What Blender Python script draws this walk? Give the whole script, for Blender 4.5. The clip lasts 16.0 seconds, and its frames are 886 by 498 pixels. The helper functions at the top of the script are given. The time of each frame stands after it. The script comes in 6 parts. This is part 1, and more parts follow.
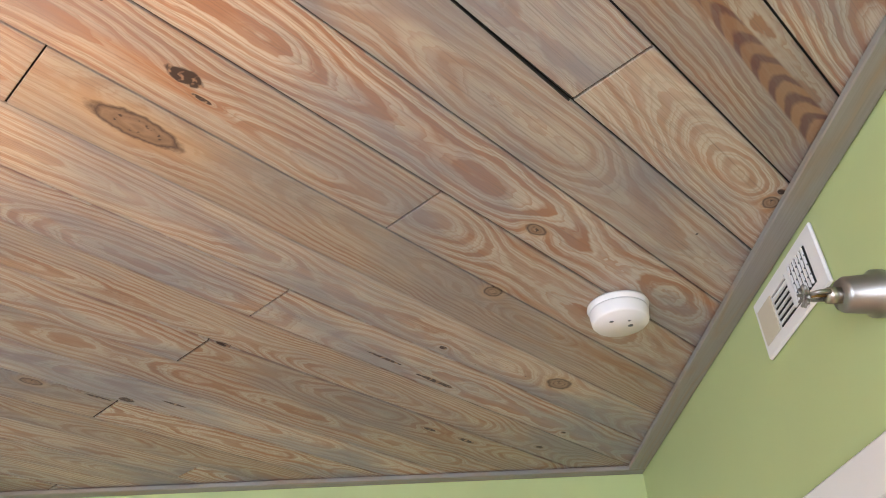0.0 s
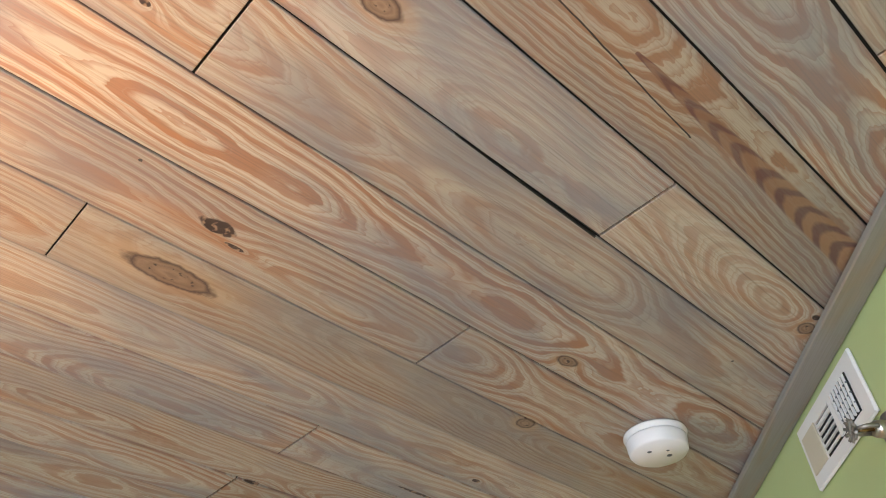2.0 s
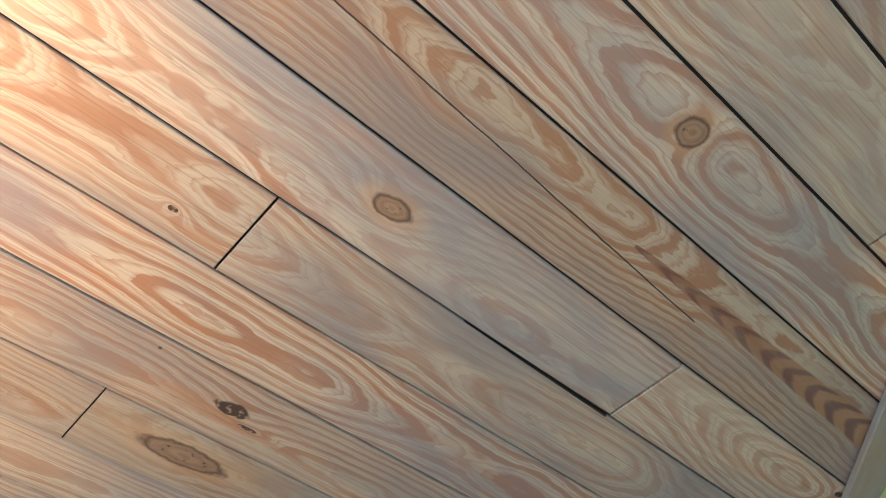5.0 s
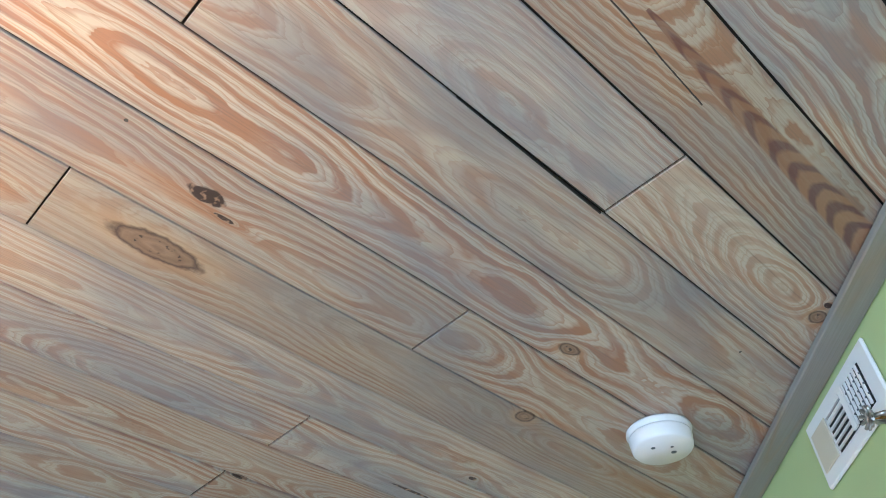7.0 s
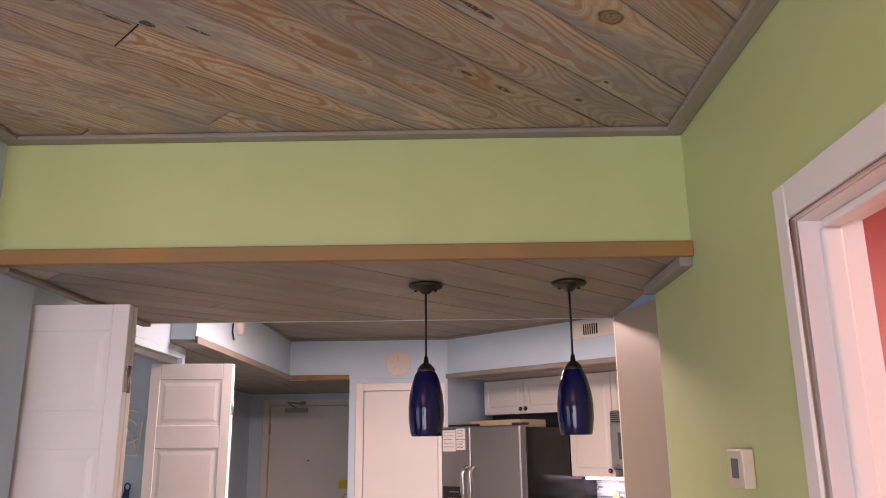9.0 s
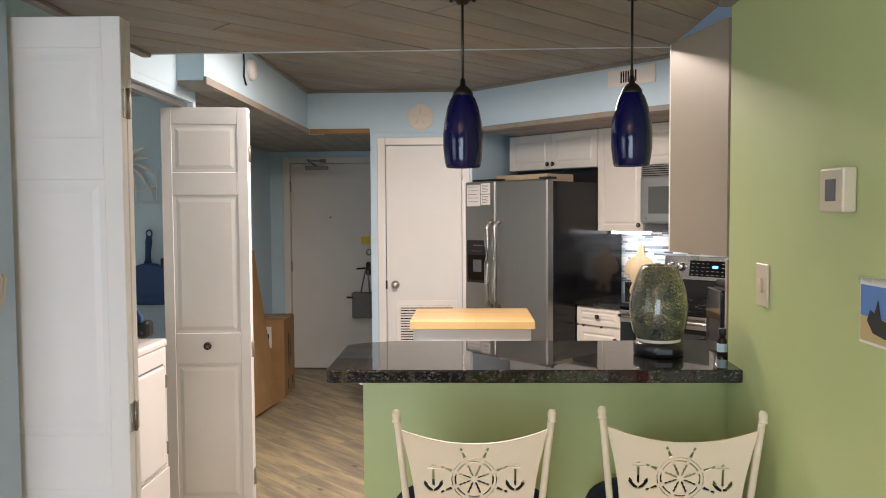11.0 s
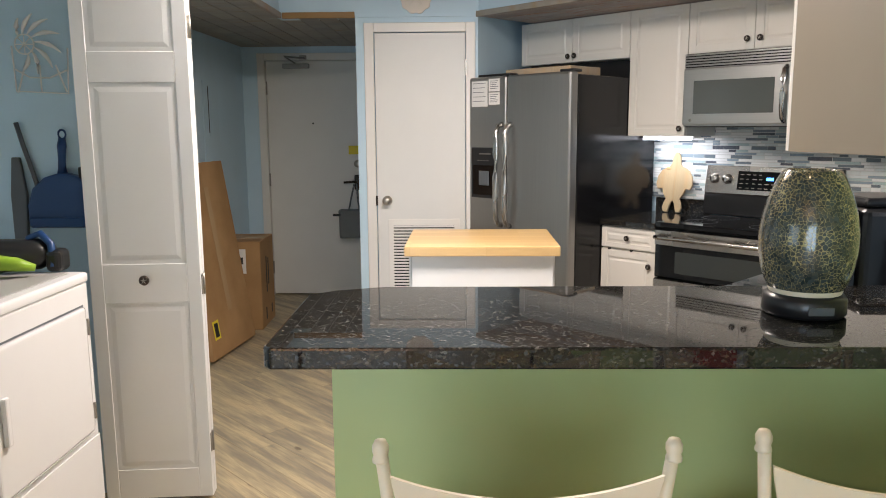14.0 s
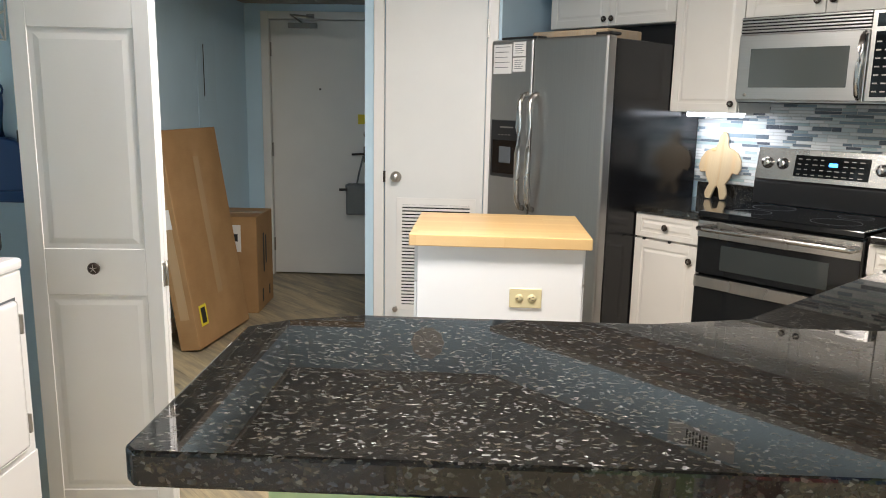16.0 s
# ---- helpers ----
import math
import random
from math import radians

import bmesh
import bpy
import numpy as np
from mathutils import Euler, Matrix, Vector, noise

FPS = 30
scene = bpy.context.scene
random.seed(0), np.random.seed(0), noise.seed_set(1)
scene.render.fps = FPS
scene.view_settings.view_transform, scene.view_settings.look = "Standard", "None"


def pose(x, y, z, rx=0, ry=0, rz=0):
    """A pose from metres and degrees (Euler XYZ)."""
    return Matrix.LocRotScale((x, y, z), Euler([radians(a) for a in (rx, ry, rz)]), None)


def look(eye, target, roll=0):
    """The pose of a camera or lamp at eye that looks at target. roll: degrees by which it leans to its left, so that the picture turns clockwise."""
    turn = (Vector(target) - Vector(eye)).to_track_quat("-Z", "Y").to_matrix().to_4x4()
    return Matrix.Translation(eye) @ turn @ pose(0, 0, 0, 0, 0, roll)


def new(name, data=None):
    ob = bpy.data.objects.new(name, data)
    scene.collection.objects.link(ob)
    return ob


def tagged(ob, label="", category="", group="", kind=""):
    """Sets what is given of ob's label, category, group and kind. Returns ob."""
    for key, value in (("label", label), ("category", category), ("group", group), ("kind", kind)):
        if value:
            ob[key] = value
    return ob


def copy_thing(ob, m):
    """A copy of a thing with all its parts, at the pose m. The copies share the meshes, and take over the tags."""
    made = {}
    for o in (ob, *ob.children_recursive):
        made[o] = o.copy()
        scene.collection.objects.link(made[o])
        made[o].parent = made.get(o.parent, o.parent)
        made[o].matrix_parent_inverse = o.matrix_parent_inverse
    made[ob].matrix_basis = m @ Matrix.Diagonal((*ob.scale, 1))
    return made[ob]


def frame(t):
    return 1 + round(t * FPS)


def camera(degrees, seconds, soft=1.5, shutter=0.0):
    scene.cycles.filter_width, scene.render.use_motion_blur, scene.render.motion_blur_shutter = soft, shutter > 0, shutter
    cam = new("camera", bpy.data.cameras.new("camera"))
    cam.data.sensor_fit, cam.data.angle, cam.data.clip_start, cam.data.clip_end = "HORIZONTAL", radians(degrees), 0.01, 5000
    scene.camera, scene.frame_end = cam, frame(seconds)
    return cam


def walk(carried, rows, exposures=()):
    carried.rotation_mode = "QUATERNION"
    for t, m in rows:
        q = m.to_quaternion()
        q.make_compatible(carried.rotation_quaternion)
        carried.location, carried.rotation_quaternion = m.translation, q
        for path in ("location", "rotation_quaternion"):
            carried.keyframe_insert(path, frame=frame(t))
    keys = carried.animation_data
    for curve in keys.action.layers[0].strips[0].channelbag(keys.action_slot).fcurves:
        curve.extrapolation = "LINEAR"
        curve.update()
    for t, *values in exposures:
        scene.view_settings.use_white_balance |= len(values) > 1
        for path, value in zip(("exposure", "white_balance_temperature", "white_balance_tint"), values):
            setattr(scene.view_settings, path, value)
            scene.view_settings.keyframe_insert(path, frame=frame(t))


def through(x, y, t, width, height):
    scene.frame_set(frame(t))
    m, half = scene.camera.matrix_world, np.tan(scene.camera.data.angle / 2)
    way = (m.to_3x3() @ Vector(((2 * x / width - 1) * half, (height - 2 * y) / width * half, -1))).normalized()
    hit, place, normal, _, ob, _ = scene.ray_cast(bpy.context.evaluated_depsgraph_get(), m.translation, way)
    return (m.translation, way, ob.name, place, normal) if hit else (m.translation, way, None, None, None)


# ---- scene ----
import functools

cam = camera(60.2, 16.0, soft=1.0)
ROWS = [
    (0, (-0.593, -2.143, 1.755), (-0.549, -0.507, 2.905), -2.9),
    (0.5, (-0.587, -2.147, 1.766), (-0.561, -0.548, 2.966), -3),
    (1, (-0.593, -2.153, 1.775), (-0.578, -0.595, 3.03), -3),
    (1.5, (-0.594, -2.157, 1.781), (-0.591, -0.645, 3.09), -3.1),
    (2, (-0.596, -2.17, 1.789), (-0.605, -0.711, 3.156), -3.2),
    (2.5, (-0.599, -2.178, 1.794), (-0.607, -0.78, 3.225), -3.5),
    (3, (-0.6, -2.194, 1.798), (-0.61, -0.862, 3.29), -3.6),
    (3.5, (-0.604, -2.209, 1.802), (-0.61, -0.945, 3.352), -3.8),
    (4, (-0.597, -2.225, 1.806), (-0.612, -1.018, 3.401), -3.4),
    (4.2, (-0.583, -2.229, 1.808), (-0.621, -1.041, 3.417), -2.6),
    (6.3, (-0.585, -2.193, 1.801), (-0.597, -0.964, 3.379), -2.8),
    (6.5, (-0.589, -2.166, 1.798), (-0.602, -0.886, 3.334), -2.6),
    (7, (-0.6, -2.103, 1.779), (-0.601, -0.675, 3.179), -2.7),
    (7.5, (-0.608, -2.062, 1.764), (-0.604, -0.463, 2.965), -2.4),
    (8, (-0.616, -2.046, 1.733), (-0.625, -0.298, 2.704), -1.7),
    (8.5, (-0.634, -2.016, 1.68), (-0.643, -0.153, 2.407), -1.1),
    (9, (-0.639, -1.985, 1.632), (-0.663, -0.048, 2.129), -0.6),
    (9.5, (-0.646, -1.972, 1.61), (-0.684, 0.005, 1.911), -0.4),
    (10, (-0.659, -1.942, 1.575), (-0.716, 0.052, 1.718), -0.3),
    (10.2, (-0.659, -1.915, 1.567), (-0.726, 0.082, 1.655), -0.1),
    (12.3, (-0.808, -1.282, 1.474), (-0.887, 0.698, 1.207), -0.7),
    (12.5, (-0.81, -1.234, 1.465), (-0.883, 0.745, 1.185), -0.7),
    (13, (-0.788, -1.079, 1.466), (-0.853, 0.898, 1.165), -0.8),
    (13.5, (-0.771, -0.958, 1.459), (-0.832, 1.017, 1.153), -0.7),
    (14, (-0.771, -0.857, 1.462), (-0.83, 1.117, 1.147), -0.4),
    (14.5, (-0.786, -0.698, 1.476), (-0.851, 1.273, 1.148), 0),
    (15, (-0.776, -0.566, 1.459), (-0.843, 1.403, 1.114), 0.4),
    (15.5, (-0.753, -0.444, 1.445), (-0.832, 1.521, 1.079), 0.8),
    (16, (-0.767, -0.348, 1.442), (-0.868, 1.612, 1.057), 1.1),
]
EXPOSURES = [(0, 0.46, 6900, 33), (3.0, 0.08, 6350, 22), (4.0, 0.02, 6000, 20), (6.5, 0.2, 6050, 22), (7.0, 0.42, 5400, 18), (7.5, 0.6, 5700, 22), (8.0, 0.5, 6400, 42), (8.5, 0.28, 6600, 52), (9.0, -0.08, 7600, 50),
             (9.5, 0.0, 7800, 38), (10.0, 0.0, 7400, 29), (12.5, -0.08, 6900, 22), (16.0, 0.08, 6400, 15)]
walk(cam, [(t, look(e, g, r)) for t, e, g, r in ROWS], EXPOSURES)

# ---- light ----
world = bpy.data.worlds.new("world")
scene.world = world
world.use_nodes = True
wn = world.node_tree.nodes
sky = wn.new("ShaderNodeTexSky")
sky.sky_type, sky.sun_disc = "NISHITA", False
sky.sun_elevation, sky.sun_rotation = radians(40), radians(200)
world.node_tree.links.new(sky.outputs[0], wn["Background"].inputs[0])
wn["Background"].inputs[1].default_value = 0.1


def area_lamp(name, m, w, h, power, color):
    d = bpy.data.lights.new(name, "AREA")
    d.shape, d.size, d.size_y, d.energy, d.color = "RECTANGLE", w, h, power, color
    ob = new(name, d)
    ob.matrix_world = m
    return ob


def point_lamp(name, at, power, color, radius=0.05):
    d = bpy.data.lights.new(name, "POINT")
    d.energy, d.color, d.shadow_soft_size = power, color, radius
    ob = new(name, d)
    ob.location = at
    return ob


DAY, WARM, COOL = (0.60, 0.83, 1.0), (1.0, 0.66, 0.34), (0.86, 0.93, 1.0)
# daylight through the glass door behind the camera, and a side window
area_lamp("window_light", look((-1.7, -4.12, 1.2), (-1.9, 0, 0.8)), 2.0, 2.0, 96, DAY)
area_lamp("window_light", look((-4.36, -2.3, 1.35), (-1.4, -1.2, 1.0)), 2.0, 1.7, 22, DAY)
# warm bulbs of the two living-room lamps
point_lamp("floor_lamp_bulb", (-1.55, -2.3, 1.78), 150, WARM, 0.06)
point_lamp("table_lamp_bulb", (-0.32, -2.9, 1.32), 11, WARM, 0.06)
# bulbs inside the two pendants
point_lamp("pendant_bulb", (-0.722, 0.325, 1.70), 0.4, (1.0, 0.78, 0.5), 0.02)
point_lamp("pendant_bulb", (-0.283, 0.315, 1.70), 0.4, (1.0, 0.78, 0.5), 0.02)
# kitchen ceiling light, lamp under the wall cabinet
area_lamp("kitchen_light", look((-0.8, 1.92, 2.42), (-0.8, 1.92, 0)), 1.15, 0.35, 76, (1.0, 0.93, 0.82))
area_lamp("strip_light", pose(0, 0, 0, 0, 0, -45) @ look((-2.42, 3.1, 1.385), (-2.42, 3.12, 0)), 0.42, 0.05, 2.6, COOL)
area_lamp("strip_light", look((0.7, 0.85, 1.38), (0.7, 0.86, 0)), 0.5, 0.05, 2.5, COOL)
# unseen lamp, added to brighten the side room and its door jamb
area_lamp("side_room_fill", look((1.2, -1.0, 2.4), (1.2, -1.0, 0)), 0.5, 0.5, 40, (1.0, 0.84, 0.66))

# ---- materials ----


def nodes_of(name):
    m = bpy.data.materials.new(name)
    m.use_nodes = True
    nt = m.node_tree
    return m, nt, nt.nodes["Principled BSDF"]


def nd(nt, kind, **kw):
    n = nt.nodes.new("ShaderNode" + kind)
    for k, v in kw.items():
        if k in n.inputs.keys():
            n.inputs[k].default_value = v
    return n


def math_node(nt, op, a, b=None, c=None, clamp=False):
    n = nt.nodes.new("ShaderNodeMath")
    n.operation, n.use_clamp = op, clamp
    for i, v in enumerate((a, b, c)):
        if v is None:
            continue
        if isinstance(v, (int, float)):
            n.inputs[i].default_value = v
        else:
            nt.links.new(v, n.inputs[i])
    return n.outputs[0]


def mix_node(nt, fac, a, b, mode="MIX"):
    n = nt.nodes.new("ShaderNodeMix")
    n.data_type, n.blend_type = "RGBA", mode
    for i, v in ((0, fac), (6, a), (7, b)):
        if isinstance(v, (int, float)):
            n.inputs[i].default_value = v
        elif isinstance(v, tuple):
            n.inputs[i].default_value = (*v[:3], 1)
        else:
            nt.links.new(v, n.inputs[i])
    return n.outputs[2]


def ramp_node(nt, fac, stops):
    n = nt.nodes.new("ShaderNodeValToRGB")
    els = n.color_ramp.elements
    while len(els) < len(stops):
        els.new(0.5)
    for e, (p, c) in zip(els, stops):
        e.position, e.color = p, (*c, 1)
    nt.links.new(fac, n.inputs[0])
    return n.outputs[0]


def coords(nt, rot=0.0, scale=(1, 1, 1), shift=None, source="Object"):
    tc = nt.nodes.new("ShaderNodeTexCoord")
    mp = nt.nodes.new("ShaderNodeMapping")
    mp.inputs["Rotation"].default_value = (0, 0, radians(rot))
    mp.inputs["Scale"].default_value = scale
    nt.links.new(tc.outputs[source], mp.inputs[0])
    return mp.outputs[0]


def noise_of(nt, vec, scale, detail=3.0, rough=0.55, w=None, dist=0.0):
    n = nt.nodes.new("ShaderNodeTexNoise")
    n.inputs["Scale"].default_value, n.inputs["Detail"].default_value = scale, detail
    n.inputs["Roughness"].default_value, n.inputs["Distortion"].default_value = rough, dist
    nt.links.new(vec, n.inputs["Vector"])
    if w is not None:
        n.noise_dimensions = "4D"
        nt.links.new(w, n.inputs["W"])
    return n.outputs["Fac"]


def bump_to(nt, bsdf, height, strength=0.2, distance=0.002):
    b = nt.nodes.new("ShaderNodeBump")
    b.inputs["Strength"].default_value, b.inputs["Distance"].default_value = strength, distance
    nt.links.new(height, b.inputs["Height"])
    nt.links.new(b.outputs[0], bsdf.inputs["Normal"])


def paint(name, color, rough=0.5, vary=0.06, bump=0.12, grain=140.0, metal=0.0, spec=0.5, coat=0.0):
    m, nt, b = nodes_of(name)
    v = coords(nt)
    big = noise_of(nt, v, 2.3, 4)
    fine = noise_of(nt, v, grain, 2)
    dark = tuple(c * (1 - vary) for c in color)
    light = tuple(min(1, c * (1 + vary)) for c in color)
    nt.links.new(ramp_node(nt, big, [(0.3, dark), (0.7, light)]), b.inputs["Base Color"])
    nt.links.new(math_node(nt, "MULTIPLY_ADD", big, 0.16, rough - 0.08), b.inputs["Roughness"])
    b.inputs["Metallic"].default_value = metal
    b.inputs["Specular IOR Level"].default_value = spec
    b.inputs["Coat Weight"].default_value = coat
    if bump:
        bump_to(nt, b, fine, bump, 0.001)
    return m


def plain(name, color, rough=0.5, metal=0.0):
    m, nt, b = nodes_of(name)
    b.inputs["Base Color"].default_value = (*color, 1)
    b.inputs["Roughness"].default_value, b.inputs["Metallic"].default_value = rough, metal
    return m


def steel(name, color=(0.50, 0.49, 0.47), rough=0.34, axis=(2, 2, 260)):
    m, nt, b = nodes_of(name)
    v = coords(nt, scale=axis)
    n = noise_of(nt, v, 1.0, 3)
    s = noise_of(nt, coords(nt), 1.6, 2)
    nt.links.new(ramp_node(nt, n, [(0.3, tuple(c * 0.93 for c in color)), (0.7, color)]), b.inputs["Base Color"])
    nt.links.new(math_node(nt, "MULTIPLY_ADD", s, 0.14, rough - 0.07), b.inputs["Roughness"])
    b.inputs["Metallic"].default_value = 1.0
    bump_to(nt, b, n, 0.04, 0.0005)
    return m


# the diagonal ceiling boards: turn in degrees, first seam, width
TURN, SEAM0, PITCH = 45.5, -0.853, 0.1222
# knots of those boards: place along and across, half length, half width
KNOTS = [(-1.731, -0.797, 0.023, 0.013), (-1.565, -1.057, 0.017, 0.015), (-1.126, -0.521, 0.019, 0.011), (-1.040, -0.353, 0.017, 0.013),
         (-0.912, -0.812, 0.015, 0.011), (-1.495, 0.514, 0.020, 0.013), (-1.691, -0.313, 0.056, 0.019), (-0.640, -0.194, 0.030, 0.020), (-2.28, -0.92, 0.02, 0.014)]
HOLES = [(-1.689, -0.431, 0.028, 0.013), (-1.307, 0.474, 0.018, 0.010), (-0.555, 0.168, 0.030, 0.007), (-0.369, 0.079, 0.012, 0.007), (-0.403, -0.025, 0.008, 0.005),
         (-0.679, 0.174, 0.022, 0.006), (-1.01, -0.035, 0.055, 0.004), (-0.86, -0.026, 0.060, 0.006), (-1.287, 0.124, 0.018, 0.007), (-1.901, -0.650, 0.006, 0.004), (-0.953, -0.144, 0.010, 0.006),
         (-0.925, -0.835, 0.008, 0.005), (-1.655, -0.412, 0.016, 0.004), (-1.36, 0.50, 0.03, 0.005), (-1.22, 0.43, 0.03, 0.004)]


def pine(name, rot, knots=(), streaks=(), wash=0.51, warm=(0.42, 0.17, 0.055), grey=(0.46, 0.435, 0.41), island=True, rings=9.0, far_knots=True, along=0.5):
    """Whitewashed pine: grain along x after turning by rot degrees."""
    m, nt, b = nodes_of(name)
    L = nt.links
    v = coords(nt, rot)
    rnd = (nt.nodes.new("ShaderNodeNewGeometry").outputs["Random Per Island"] if island else nt.nodes.new("ShaderNodeObjectInfo").outputs["Random"])
    w = math_node(nt, "MULTIPLY", rnd, 37.0)
    sep = nt.nodes.new("ShaderNodeSeparateXYZ")
    L.new(v, sep.inputs[0])
    u, c = sep.outputs[0], sep.outputs[1]

    def vec(x, y):
        n = nt.nodes.new("ShaderNodeCombineXYZ")
        L.new(x, n.inputs[0]), L.new(y, n.inputs[1])
        return n.outputs[0]

    near = None
    for ku, kc, ru, rc in knots:
        du = math_node(nt, "MULTIPLY", math_node(nt, "SUBTRACT", u, ku), 1 / ru)
        dc = math_node(nt, "MULTIPLY", math_node(nt, "SUBTRACT", c, kc), 1 / rc)
        d = math_node(nt, "SQRT", math_node(nt, "ADD", math_node(nt, "MULTIPLY", du, du), math_node(nt, "MULTIPLY", dc, dc)))
        near = d if near is None else math_node(nt, "MINIMUM", near, d)
    if far_knots:
        vo = nt.nodes.new("ShaderNodeTexVoronoi")
        vo.voronoi_dimensions, vo.inputs["Scale"].default_value = "4D", 1.0
        L.new(vec(math_node(nt, "MULTIPLY", u, 1.5), math_node(nt, "MULTIPLY", c, 3.0)), vo.inputs["Vector"])
        L.new(w, vo.inputs["W"])
        d = math_node(nt, "MULTIPLY", vo.outputs["Distance"], 24.0)
        near = d if near is None else math_node(nt, "MINIMUM", near, d)
    # contour lines of a stretched noise give the cathedral grain
    base = noise_of(nt, vec(math_node(nt, "MULTIPLY", u, along), math_node(nt, "MULTIPLY", c, 7.0)), 1.0, 1.5, 0.4, w)
    hum = noise_of(nt, vec(math_node(nt, "MULTIPLY", u, 9.0), math_node(nt, "MULTIPLY", c, 40.0)), 1.0, 2, 0.5, w)
    field = math_node(nt, "MULTIPLY_ADD", hum, 0.022, base)
    if near is not None:
        bend = math_node(nt, "MULTIPLY", math_node(nt, "EXPONENT", math_node(nt, "MULTIPLY", near, -0.42)), 0.28)
        field = math_node(nt, "ADD", field, bend)
    ring = math_node(nt, "PINGPONG", math_node(nt, "MULTIPLY", field, rings * 4.4), 1.0)
    fine = noise_of(nt, vec(math_node(nt, "MULTIPLY", u, 6.0), math_node(nt, "MULTIPLY", c, 420.0)), 1.0, 3, 0.6, w)
    patch = noise_of(nt, vec(math_node(nt, "MULTIPLY", u, 2.2), math_node(nt, "MULTIPLY", c, 9.0)), 1.0, 3, 0.55, w)
    tone = math_node(nt, "MULTIPLY_ADD", rnd, 0.3, math_node(nt, "MULTIPLY", patch, 0.9))
    amount = math_node(nt, "SUBTRACT", math_node(nt, "ADD", math_node(nt, "MULTIPLY", math_node(nt, "POWER", ring, 2.2), math_node(nt, "MULTIPLY_ADD", patch, 1.5, 0.15)), tone), wash, clamp=True)
    pale = mix_node(nt, noise_of(nt, v, 3.0, 3), grey, tuple(g * k for g, k in zip(grey, (0.86, 0.95, 1.06))))
    col = mix_node(nt, amount, pale, warm)
    col = mix_node(nt, math_node(nt, "MULTIPLY", math_node(nt, "SUBTRACT", fine, 0.42, clamp=True), 1.5), col, (0.20, 0.15, 0.11))
    blot = noise_of(nt, vec(math_node(nt, "MULTIPLY", u, 1.6), math_node(nt, "MULTIPLY", c, 4.0)), 1.0, 4, 0.6, w)
    col = mix_node(nt, math_node(nt, "MULTIPLY", math_node(nt, "SUBTRACT", blot, 0.45, clamp=True), 3.2, clamp=True), col, tuple(g * k for g, k in zip(grey, (0.50, 0.57, 0.68))))
    col = mix_node(nt, math_node(nt, "MULTIPLY", math_node(nt, "FRACT", math_node(nt, "MULTIPLY", rnd, 7.3)), 0.42), col, tuple(g * k for g, k in zip(warm, (0.55, 0.75, 1.3))))
    if near is not None:
        wob = math_node(nt, "MULTIPLY_ADD", noise_of(nt, v, 38.0, 3), 0.8, math_node(nt, "SUBTRACT", near, 0.4))
        halo = math_node(nt, "SUBTRACT", 1.0, math_node(nt, "MULTIPLY", math_node(nt, "ABSOLUTE", math_node(nt, "SUBTRACT", wob, 1.0)), 4.5), clamp=True)
        core = math_node(nt, "SUBTRACT", 1.0, math_node(nt, "MULTIPLY", math_node(nt, "SUBTRACT", wob, 0.85), 8.0), clamp=True)
        kring = math_node(nt, "PINGPONG", math_node(nt, "MULTIPLY", wob, 4.0), 1.0)
        col = mix_node(nt, core, col, mix_node(nt, kring, (0.075, 0.032, 0.018), (0.25, 0.115, 0.05)))
        col = mix_node(nt, math_node(nt, "MULTIPLY", halo, 0.85), col, (0.05, 0.028, 0.02))
    for ku, kc, ru, rc in streaks:
        du = math_node(nt, "MULTIPLY", math_node(nt, "SUBTRACT", u, ku), 1 / ru)
        dc = math_node(nt, "MULTIPLY", math_node(nt, "SUBTRACT", math_node(nt, "MULTIPLY_ADD", hum, 0.02, c), kc + 0.01), 1 / rc)
        d = math_node(nt, "SQRT", math_node(nt, "ADD", math_node(nt, "MULTIPLY", du, du), math_node(nt, "MULTIPLY", dc, dc)))
        bars = noise_of(nt, vec(math_node(nt, "MULTIPLY", u, 55.0), math_node(nt, "MULTIPLY", c, 30.0)), 1.0, 2, 0.5)
        fac = math_node(nt, "MULTIPLY", math_node(nt, "SUBTRACT", 1.0, d, clamp=True), math_node(nt, "MULTIPLY", bars, 2.6), clamp=True)
        col = mix_node(nt, fac, col, (0.115, 0.045, 0.035))
    L.new(col, b.inputs["Base Color"])
    L.new(math_node(nt, "MULTIPLY_ADD", patch, 0.2, 0.45), b.inputs["Roughness"])
    bump_to(nt, b, math_node(nt, "ADD", math_node(nt, "MULTIPLY", ring, 0.4), fine), 0.25, 0.0012)
    return m


